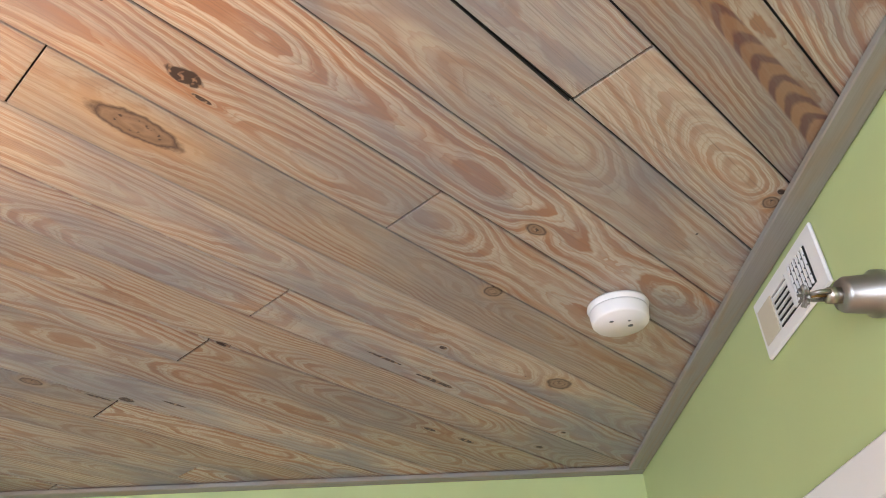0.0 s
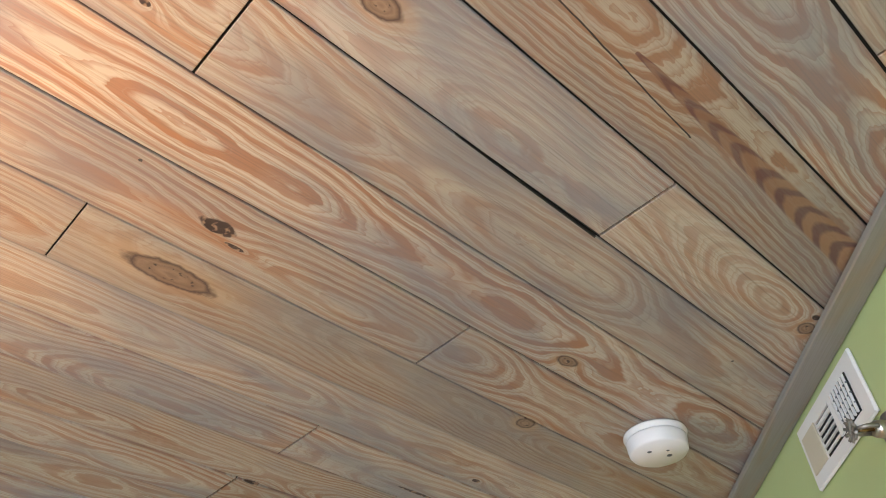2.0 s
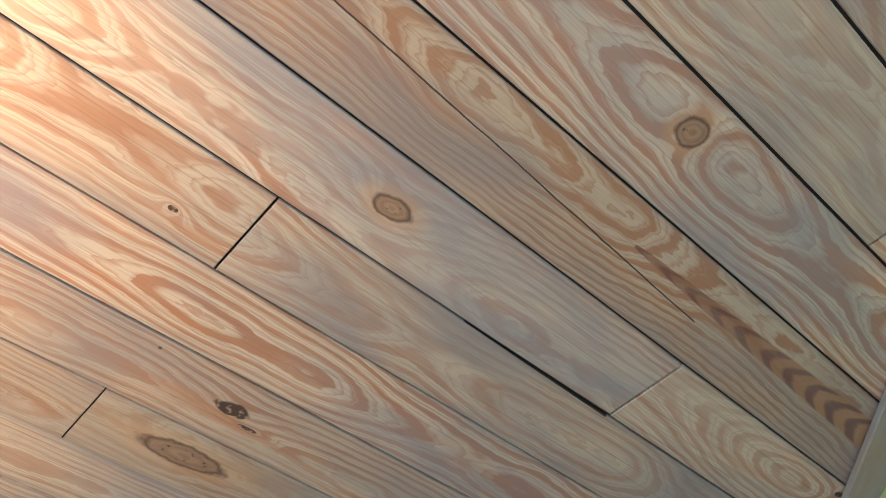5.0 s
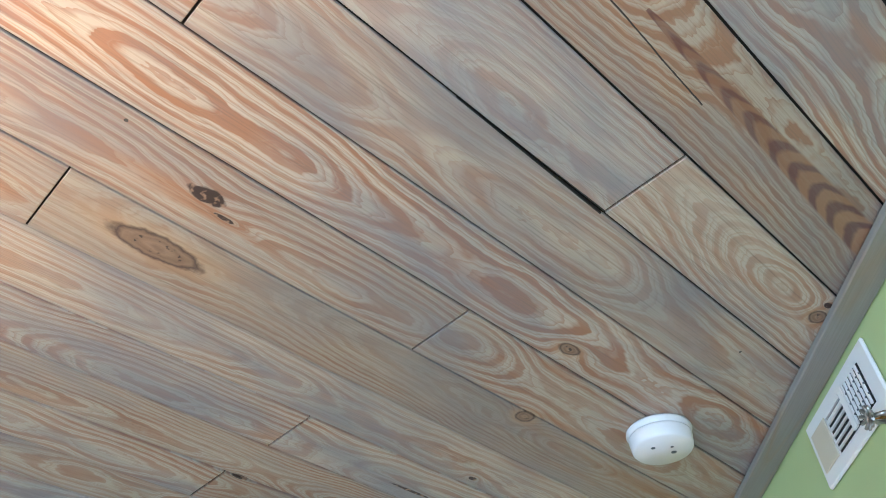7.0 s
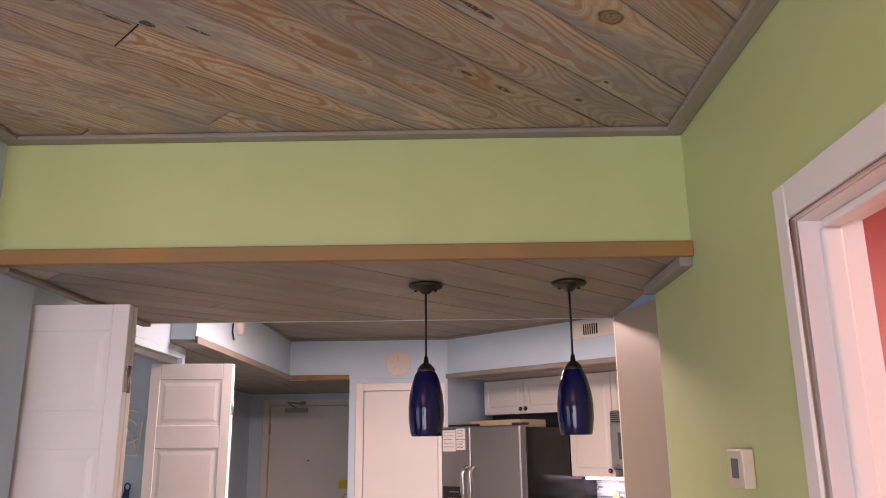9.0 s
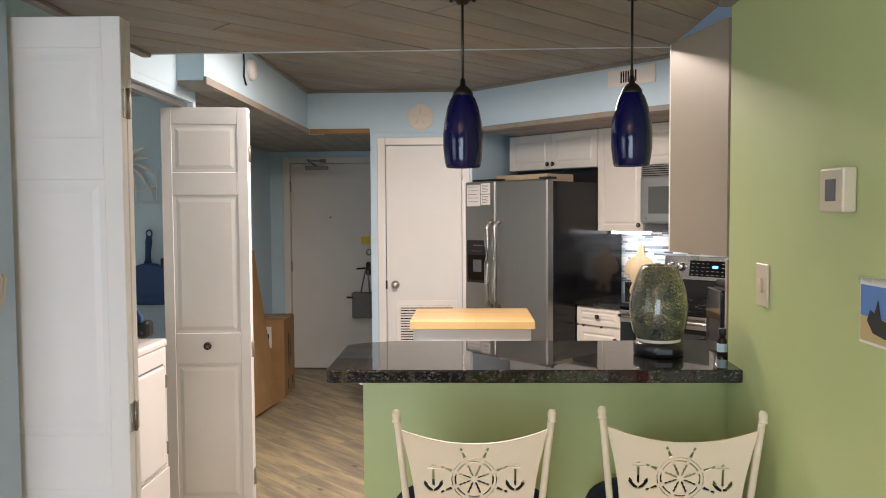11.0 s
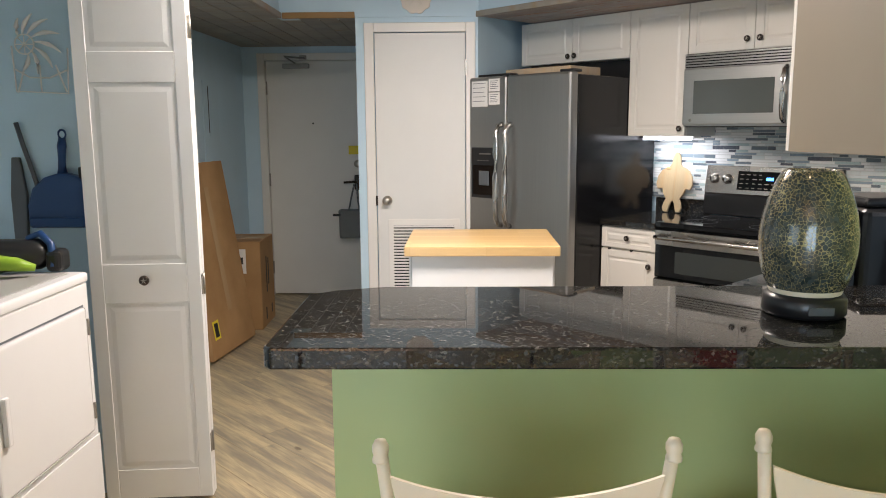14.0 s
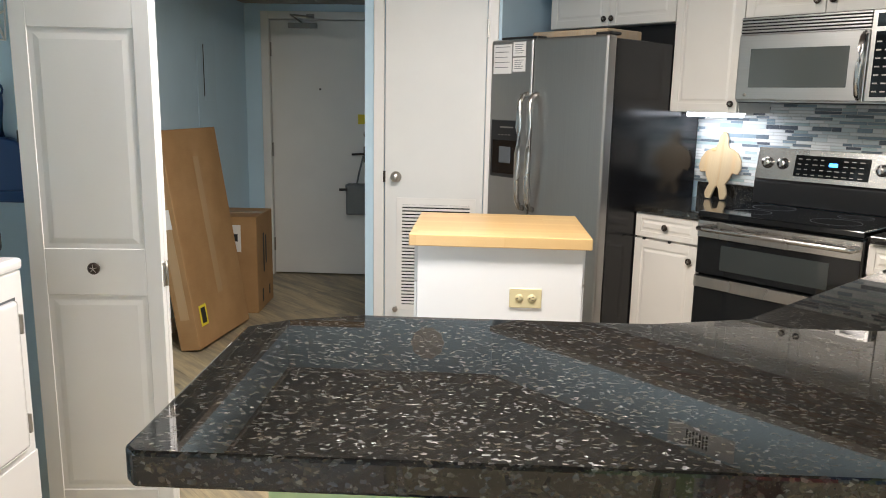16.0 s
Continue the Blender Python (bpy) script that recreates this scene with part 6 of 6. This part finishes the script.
# kitchen cart with butcher-block top
CX0, CX1, CYF, CYB, CT = -1.045, -0.350, 2.50, 3.09, 0.936
root = thing("kitchen_cart", "white kitchen cart with a butcher-block top and an outlet", "kitchen cart")
part("top", B(CX0, CX1, CYF, CYB, CT - 0.044, CT, bevel=0.003, segs=2), BUTCHER, root, "maple butcher-block top")
part("back_panel", B(CX0 + 0.032, CX1 - 0.028, CYF + 0.028, CYF + 0.045, 0.05, CT - 0.0445, bevel=0.001), CARTWHITE, root)
part("body", B(CX0 + 0.03, CX1 - 0.03, CYF + 0.046, CYB - 0.03, 0.05, CT - 0.0445), CARTWHITE, root)
for x in (CX0 + 0.018, CX1 - 0.029):
    part("side_drawer", B(x, x + 0.011, CYF + 0.05, CYB - 0.05, 0.745, CT - 0.046, bevel=0.002), CARTWHITE, root)
    part("side_door", B(x, x + 0.011, CYF + 0.05, CYB - 0.05, 0.06, 0.738, bevel=0.002), CARTWHITE, root)
for x in (CX0 + 0.04, CX1 - 0.08):
    for y in (CYF + 0.05, CYB - 0.09):
        part("foot", B(x, x + 0.04, y, y + 0.04, 0, 0.05), CARTWHITE, root)
ol = part("outlet", B(-0.655, -0.531, CYF + 0.022, CYF + 0.0278, 0.655, 0.732, bevel=0.002), IVORY, root, "ivory duplex outlet")
for x in (-0.617, -0.569):
    bm = bmesh.new()
    lathe(bm, [(0, 0.003), (0.016, 0.003), (0.0165, 0)], Matrix.Translation((x, CYF + 0.022, 0.6935)) @ pose(0, 0, 0, 90), 20)
    so = part("socket", bm, IVORY, ol)
    for dx, dz, w, h in ((0.004, 0.006, 0.009, 0.002), (0.004, -0.006, 0.009, 0.002), (-0.008, 0.0, 0.005, 0.005)):
        part("slot", B(x + dx - w / 2, x + dx + w / 2, CYF + 0.0184, CYF + 0.0189, 0.6935 + dz - h / 2, 0.6935 + dz + h / 2), BLACK, ol)

# ceiling light of the kitchen
root = thing("ceiling_light", "white box ceiling light over the kitchen", "lamp", pose(-0.8, 1.92, ZK - 0.002))
part("frame", B(-0.62, 0.62, -0.22, 0.22, -0.02, 0.0, bevel=0.004), TRIMWHITE, root)
part("diffuser", B(-0.60, 0.60, -0.20, 0.20, -0.03, -0.0205, bevel=0.004), LIGHTGLOW, root, "glowing diffuser")

# ---- bar: pendants, diffuser lamp, bottle, stools ----


def pendant(x, y):
    root = thing("pendant_lamp", "cobalt blue glass pendant lamp on a dark bronze cord", "pendant lamp", pose(x, y, ZL - 0.003), "pendants over the bar")
    bm = bmesh.new()
    lathe(bm, [(0, 0), (0.052, 0), (0.054, -0.006), (0.046, -0.014), (0.02, -0.02), (0.012, -0.03), (0, -0.03)], None, 28)
    part("canopy", bm, BRONZE, root, "dark bronze ceiling canopy")
    for k in range(2):
        bm = bmesh.new()
        lathe(bm, [(0, -0.024), (0.005, -0.022), (0.005, -0.012)], Matrix.Translation((0.03 - 0.06 * k, 0, 0)), 10)
        part("screw", bm, BRONZE, root)
    bm = bmesh.new()
    tube(bm, [(0, 0, -0.028), (0, 0, -0.225)], 0.0035, 8)
    part("cord", bm, BLACK, root)
    bm = bmesh.new()
    lathe(bm, [(0, -0.222), (0.006, -0.222), (0.008, -0.24), (0.016, -0.245), (0.026, -0.258), (0.028, -0.275), (0, -0.275)], None, 24)
    part("socket_cap", bm, BRONZE, root, "dark bronze socket cap")
    bm = bmesh.new()
    prof = [(0.024, -0.262), (0.033, -0.275), (0.042, -0.30), (0.0495, -0.335), (0.053, -0.37), (0.0525, -0.405), (0.049, -0.435), (0.0455, -0.452)]
    inner = [(r - 0.004, z) for r, z in prof[::-1]]
    lathe(bm, prof + [(0.0435, -0.4545)] + inner, None, 32)
    part("shade", bm, COBALT, root, "cobalt blue glass shade")
    return root


pendant(-0.722, 0.325)
pendant(-0.283, 0.315)

root = thing("mosaic_lamp", "crackled glass mosaic egg-shaped lamp on a black base on the bar", "lamp", pose(-0.165, 0.50, ZB + 0.001))
bm = bmesh.new()
lathe(bm, [(0, 0), (0.066, 0), (0.07, 0.004), (0.07, 0.03), (0.064, 0.038), (0, 0.038)], None, 40)
part("base", bm, BLACK, root, "black plastic base")
part("nameplate", B(-0.022, 0.022, -0.0715, -0.069, 0.010, 0.024, bevel=0.001), GREYPLASTIC, root)
bm = bmesh.new()
lathe(bm, [(0.060, 0.039), (0.062, 0.044), (0.062, 0.048)], None, 40)
part("collar", bm, STOOLPAINT, root)
bm = bmesh.new()
prof = [(0.063, 0.048), (0.070, 0.062), (0.077, 0.085), (0.0815, 0.115), (0.082, 0.145), (0.077, 0.178), (0.068, 0.210), (0.057, 0.237), (0.048, 0.253), (0.044, 0.256), (0.040, 0.254), (0.040, 0.246), (0.052, 0.225), (0.060, 0.15), (0.0, 0.06)]
lathe(bm, prof, None, 48)
part("glass", bm, CRACKLE, root, "crackled green and yellow mosaic glass")
root = thing("oil_bottle", "small brown glass bottle with a black cap on the bar", "bottle", pose(0.012, 0.485, ZB + 0.001))
bm = bmesh.new()
lathe(bm, [(0, 0), (0.0135, 0), (0.014, 0.003), (0.014, 0.042), (0.009, 0.05), (0.008, 0.053), (0, 0.053)], None, 20)
part("glass", bm, AMBER, root)
bm = bmesh.new()
lathe(bm, [(0, 0.0535), (0.011, 0.0535), (0.011, 0.074), (0.009, 0.076), (0, 0.076)], None, 20)
part("cap", bm, BLACK, root, "black cap")
bm = bmesh.new()
lathe(bm, [(0.0145, 0.01), (0.0146, 0.034)], None, 20)
part("label", bm, BLUE, root)


def cut_plate(shape, cutters, m):
    """An upright plate with real holes."""
    a = bmesh.new()
    prism(a, shape, -0.0022, 0.0022)
    c = bmesh.new()
    for poly in cutters:
        prism(c, poly, -0.02, 0.02)
    oa, oc = new("plate_blank", mesh_of("plate_blank", a, STOOLPAINT)), new("plate_cutter", mesh_of("plate_cutter", c, STOOLPAINT))
    md = oa.modifiers.new("cut", "BOOLEAN")
    md.operation, md.object, md.solver = "DIFFERENCE", oc, "EXACT"
    dg = bpy.context.evaluated_depsgraph_get()
    me = bpy.data.meshes.new_from_object(oa.evaluated_get(dg))
    bm = bmesh.new()
    bm.from_mesh(me)
    for o in (oa, oc):
        bpy.data.objects.remove(o)
    bmesh.ops.transform(bm, matrix=m, verts=bm.verts[:])
    return bm


def turned(poly, a, dx=0.0, dy=0.0, s=1.0):
    ca, sa = math.cos(a), math.sin(a)
    return [(s * (ca * x - sa * y) + dx, s * (sa * x + ca * y) + dy) for x, y in poly]


def ship_wheel(cx, cy):
    out = []
    for k in range(8):
        a = radians(22.5 + 45 * k)
        spoke = [(0.008, -0.0015), (0.016, -0.003), (0.019, -0.0014), (0.024, -0.0036), (0.029, -0.0014), (0.034, -0.0034), (0.0375, -0.0012), (0.0375, 0.0012), (0.034, 0.0034), (0.029, 0.0014), (0.024, 0.0036), (0.019, 0.0014), (0.016, 0.003), (0.008, 0.0015)]
        out.append(turned(spoke, a, cx, cy))
        out.append(turned([(0.056, -0.0042), (0.071, -0.0024), (0.071, 0.0024), (0.056, 0.0042)], a, cx, cy))
        out.append(turned([(0.0745, -0.0022), (0.079, -0.0036), (0.0835, -0.0022), (0.0835, 0.0022), (0.079, 0.0036), (0.0745, 0.0022)], a, cx, cy))
        for r0, r1, w in ((0.0415, 0.0455, 0.30), (0.0505, 0.0525, 0.32)):
            mid = a + radians(22.5)
            arc = [(r1 * math.cos(mid - w + 2 * w * i / 6), r1 * math.sin(mid - w + 2 * w * i / 6)) for i in range(7)]
            arc += [(r0 * math.cos(mid + w - 2 * w * i / 6), r0 * math.sin(mid + w - 2 * w * i / 6)) for i in range(7)]
            out.append([(x + cx, y + cy) for x, y in arc])
    return out


def anchor(cx, cy, s):
    return [turned(p, 0, cx, cy, s) for p in (
        [(-0.0035, -0.022), (0.0035, -0.026), (0.0030, 0.024), (-0.0030, 0.024)],
        [(-0.016, 0.026), (0.015, 0.026), (0.015, 0.0295), (-0.016, 0.0295)],
        [(-0.006, 0.034), (0.0, 0.040), (0.006, 0.034), (0.003, 0.0325), (0.0, 0.0365), (-0.003, 0.0325)],
        [(-0.026, -0.020), (-0.024, -0.006), (-0.013, -0.019), (-0.016, -0.0195), (-0.006, -0.030), (-0.001, -0.033), (-0.001, -0.041), (-0.012, -0.038), (-0.021, -0.028)],
        [(0.026, -0.020), (0.021, -0.028), (0.012, -0.038), (0.001, -0.041), (0.001, -0.033), (0.006, -0.030), (0.016, -0.0195), (0.013, -0.019), (0.024, -0.006)])]


def bar_stool(m):
    """Origin on the floor under the middle of the backrest; it faces +y, towards the bar."""
    root = thing("bar_stool", "cream metal bar stool, ship wheel cut-out back, navy seat", "stool", m, "bar stools")
    for s in (-1, 1):
        bm = bmesh.new()
        tube(bm, [(0.176 * s, 0.0, 1.066), (0.168 * s, 0.012, 0.98), (0.155 * s, 0.03, 0.84), (0.152 * s, 0.05, 0.70)], 0.0082, 12)
        po = part("back_post", bm, STOOLPAINT, root)
        bm = bmesh.new()
        lathe(bm, [(0, 0.013), (0.007, 0.011), (0.0102, 0.004), (0.0102, -0.003), (0.0085, -0.008), (0.0102, -0.012), (0.0102, -0.016), (0, -0.017)], Matrix.Translation((0.1775 * s, 0.0, 1.078)), 16)
        part("finial", bm, STOOLPAINT, po)
    top = [(x, 1.012 + 0.034 * (abs(x) / 0.166) ** 2) for x in [0.166 - 0.332 * k / 20 for k in range(21)]]
    left = [(-0.166 + 0.030 * math.sin(math.pi * min(1.0, k / 14) * 0.62), 1.04 - 0.25 * k / 14) for k in range(1, 15)]
    bot = [(x, 0.785) for x in (-0.11, 0.0, 0.11)]
    right = [(-x, z) for x, z in left[::-1]]
    shape = top + left + bot + right
    cuts = ship_wheel(0.0, 0.925) + anchor(-0.094, 0.93, 0.86) + anchor(0.094, 0.93, 0.86)
    bm = cut_plate(shape, cuts, Matrix.Translation((0, 0.012, 0)) @ Matrix.Translation((0, 0, 0.925)) @ pose(0, 0, 0, 98) @ Matrix.Translation((0, -0.925, 0)))
    part("backrest", bm, STOOLPAINT, root, "cream plate with ship's wheel and anchors cut out")
    bm = bmesh.new()
    lathe(bm, [(0, 0.735), (0.19, 0.735), (0.205, 0.745), (0.21, 0.77), (0.20, 0.79), (0.16, 0.80), (0, 0.802)], Matrix.Translation((0, 0.225, 0)), 40)
    part("seat", bm, NAVYSEAT, root, "navy blue round seat cushion")
    bm = bmesh.new()
    tube(bm, [(0.165 * math.cos(a), 0.225 + 0.165 * math.sin(a), 0.725) for a in [k * math.pi / 16 for k in range(33)]], 0.0095, 10)
    part("seat_ring", bm, STOOLPAINT, root)
    bm = bmesh.new()
    tube(bm, [(0.19 * math.cos(a), 0.225 + 0.19 * math.sin(a), 0.27) for a in [k * math.pi / 16 for k in range(33)]], 0.008, 10)
    part("foot_ring", bm, STOOLPAINT, root)
    for sx in (-1, 1):
        for sy in (-1, 1):
            bm = bmesh.new()
            tube(bm, [(0.115 * sx, 0.225 + 0.115 * sy, 0.73), (0.13 * sx, 0.225 + 0.13 * sy, 0.3), (0.165 * sx, 0.225 + 0.165 * sy, 0.002)], 0.0095, 10)
            part("leg", bm, STOOLPAINT, root)
    return root


stool = bar_stool(pose(-0.697, 0.02, 0, 0, 0, 1.5))
copy_thing(stool, pose(-0.225, 0.035, 0, 0, 0, -6))

# ---- right wall: thermostat, switch, calendar; ceiling: smoke alarm, vent, sprinkler ----
root = thing("thermostat", "cream plastic wall thermostat with a dark screen", "thermostat", pose(0, 0, 0))
part("case", B(-0.028, -0.001, -0.287, -0.195, 1.535, 1.618, bevel=0.004, segs=2), CREAM, root)
part("screen", B(-0.0295, -0.0282, -0.262, -0.222, 1.556, 1.597), GREYPLASTIC, root, "dark display")
root = thing("light_switch", "cream plastic light switch plate on the green wall", "light switch", pose(0, 0, 0))
part("plate", B(-0.006, -0.001, 0.115, 0.187, 1.31, 1.412, bevel=0.002), CREAM, root)
part("rocker", B(-0.012, -0.0062, 0.143, 0.159, 1.345, 1.378, bevel=0.002), CREAM, root)
root = thing("calendar", "small spiral calendar with a blue seaside picture on the wall", "calendar", pose(0, 0, 0))
part("page", B(-0.004, -0.001, -0.497, -0.311, 1.303, 1.417), PAPER, root)
part("print_sky", B(-0.0052, -0.0042, -0.493, -0.315, 1.352, 1.407), SKYBLUE, root, "printed blue sky")
part("print_sand", B(-0.0052, -0.0042, -0.493, -0.315, 1.308, 1.3515), SAND, root, "printed yellow beach")
bm = bmesh.new()
prism(bm, [(0.34, 1.345), (0.35, 1.365), (0.365, 1.36), (0.375, 1.385), (0.385, 1.352), (0.41, 1.348), (0.43, 1.33), (0.40, 1.32), (0.36, 1.325)], 0.0, 0.0006, pose(-0.0058, 0, 0, 90, 0, -90))
part("print_boat", bm, INK, root)
for k in range(18):
    bm = bmesh.new()
    tube(bm, [(-0.006, -0.49 + 0.0105 * k, 1.412), (-0.008, -0.49 + 0.0105 * k, 1.420), (-0.003, -0.49 + 0.0105 * k, 1.421)], 0.0012, 5)
    part("ring", bm, PAPER, root)

root = thing("smoke_alarm", "white round smoke alarm on the pine ceiling", "smoke alarm", pose(-0.243, -0.925, ZC - 0.002))
bm = bmesh.new()
lathe(bm, [(0, 0), (0.056, 0), (0.057, -0.004), (0.053, -0.009), (0.0525, -0.011), (0, -0.011)], None, 40)
part("mount", bm, WHITEPLASTIC, root)
bm = bmesh.new()
lathe(bm, [(0, -0.0115), (0.0535, -0.0115), (0.054, -0.016), (0.052, -0.034), (0.049, -0.038), (0, -0.039)], None, 40)
part("cover", bm, WHITEPLASTIC, root)
for x, y, w in ((-0.02, -0.012, 0.004), (0.012, -0.014, 0.003), (0.018, 0.004, 0.005)):
    bm = bmesh.new()
    lathe(bm, [(w, -0.0392), (0, -0.0398)], Matrix.Translation((x, y, 0)), 12)
    part("sensor", bm, GREYPLASTIC, root)

root = thing("air_vent", "white wall register with open and closed louvre banks", "vent", pose(0, 0, 0))
part("frame", B(-0.008, -0.001, -1.207, -0.953, 2.331, 2.441, bevel=0.003), VENTWHITE, root)
part("opening", B(-0.0095, -0.0082, -1.175, -1.035, 2.352, 2.418), DARKGAP, root, "dark opening")
part("damper", B(-0.011, -0.0082, -1.028, -0.968, 2.352, 2.418, bevel=0.001), CREAM, root, "closed cream damper")
for k in range(6):
    y = -1.171 + 0.0108 * k
    part("slat", B(-0.013, -0.0096, y, y + 0.0035, 2.353, 2.417), VENTWHITE, root)
for z in (2.367, 2.384, 2.401):
    part("cross_bar", B(-0.0122, -0.0096, -1.173, -1.112, z, z + 0.002), GREYPLASTIC, root)
for k in range(6):
    z = 2.355 + 0.0108 * k
    part("slat", B(-0.013, -0.0096, -1.098, -1.037, z, z + (0.0062 if k > 3 else 0.0028)), VENTWHITE, root)
part("bar", B(-0.0125, -0.0096, -1.1115, -1.0985, 2.352, 2.418), VENTWHITE, root)

# sprinkler head reaching out of the right wall
root = thing("sprinkler", "brass and steel sidewall fire sprinkler on the green wall", "sprinkler", pose(-0.001, -1.293, 2.257))
ax = pose(0, 0, 0, 0, -90, 0)
bm = bmesh.new()
lathe(bm, [(0, 0), (0.032, 0), (0.032, 0.012), (0.026, 0.018), (0.024, 0.05), (0.020, 0.056), (0, 0.056)], ax, 28)
part("escutcheon", bm, PEWTER, root)
bm = bmesh.new()
lathe(bm, [(0, 0.056), (0.012, 0.056), (0.013, 0.068), (0.010, 0.074), (0, 0.074)], ax, 6)
part("body", bm, NICKEL, root, "nickel fitting")
bm = bmesh.new()
for s in (-1, 1):
    tube(bm, [(-0.072, 0.010 * s, 0), (-0.086, 0.011 * s, 0), (-0.098, 0.004 * s, 0)], 0.003, 8)
part("frame_arms", bm, PEWTER, root)
bm = bmesh.new()
tube(bm, [(-0.074, 0, 0), (-0.097, 0, 0)], 0.0022, 8)
part("bulb", bm, BRASS, root)
for k in range(10):
    a = k * math.pi / 5
    bm = bmesh.new()
    tube(bm, [(-0.099, 0, 0), (-0.101, 0.009 * math.cos(a), 0.009 * math.sin(a)), (-0.104, 0.015 * math.cos(a), 0.015 * math.sin(a))], [0.003, 0.0028, 0.002], 5)
    part("deflector_tooth", bm, PEWTER, root)

# shell plaque on the left wall
root = thing("shell_plaque", "pale carved shell ornament on the blue wall", "wall decor", pose(XL, 0.13, 1.345))
for k in range(5):
    a = radians(-26 + 13 * k)
    bm = bmesh.new()
    tube(bm, [(0.006, 0.010 * math.sin(a), -0.055), (0.010, 0.045 * math.sin(a), -0.01), (0.008, 0.075 * math.sin(a), 0.035), (0.004, 0.085 * math.sin(a), 0.055 - 0.004 * abs(k - 2))], [0.003, 0.006, 0.007, 0.003], 8)
    part("rib", bm, SHELL, root)

# ---- living-room lamps behind the camera ----


def shade_lamp(name, label, x, y, h, base_r):
    root = thing(name, label, "lamp", pose(x, y, 0))
    bm = bmesh.new()
    lathe(bm, [(0, 0), (base_r, 0), (base_r, 0.02), (0.012, 0.03), (0.010, h - 0.16), (0, h - 0.16)], None, 24)
    part("stand", bm, BRONZE, root)
    bm = bmesh.new()
    lathe(bm, [(0.19, h - 0.12), (0.13, h + 0.13), (0.128, h + 0.13), (0.188, h - 0.12), (0.19, h - 0.12)], None, 28)
    part("shade", bm, SHADE, root, "linen shade")


shade_lamp("floor_lamp", "bronze floor lamp with a linen shade", -1.55, -2.3, 1.76, 0.14)
shade_lamp("floor_lamp", "bronze floor lamp with a linen shade by the green wall", -0.32, -2.9, 1.30, 0.12)

# ---- floor boards ----
floor_ob = bpy.data.objects["floor"]
FW, FL = 0.152, 1.22
rng = random.Random(8)
far = bmesh.new()
meshes = {}
for k in range(-48, 48):
    a = -9 + rng.uniform(0, FL)
    while a < 9:
        quad = [(a, k * FW), (a + FL, k * FW), (a + FL, (k + 1) * FW), (a, (k + 1) * FW)]
        quad = [((u + v) / R2, (-u + v) / R2) for u, v in quad]
        mx, my = sum(q[0] for q in quad) / 4, sum(q[1] for q in quad) / 4
        if -2.75 < mx < -0.6 and 0.2 < my < 6.5:
            if "plank" not in meshes:
                bm = bmesh.new()
                board(bm, rect(-FL / 2, FL / 2, -FW / 2, FW / 2), 0.0, -0.0055, 0.0004, 0.0009)
                bmesh.ops.recalc_face_normals(bm, faces=bm.faces[:])
                meshes["plank"] = mesh_of("plank", bm, FLOORMAT)
            p = new("plank", meshes["plank"])
            p.parent = floor_ob
            p.matrix_world = pose(mx, my, 0, 0, 0, -45)
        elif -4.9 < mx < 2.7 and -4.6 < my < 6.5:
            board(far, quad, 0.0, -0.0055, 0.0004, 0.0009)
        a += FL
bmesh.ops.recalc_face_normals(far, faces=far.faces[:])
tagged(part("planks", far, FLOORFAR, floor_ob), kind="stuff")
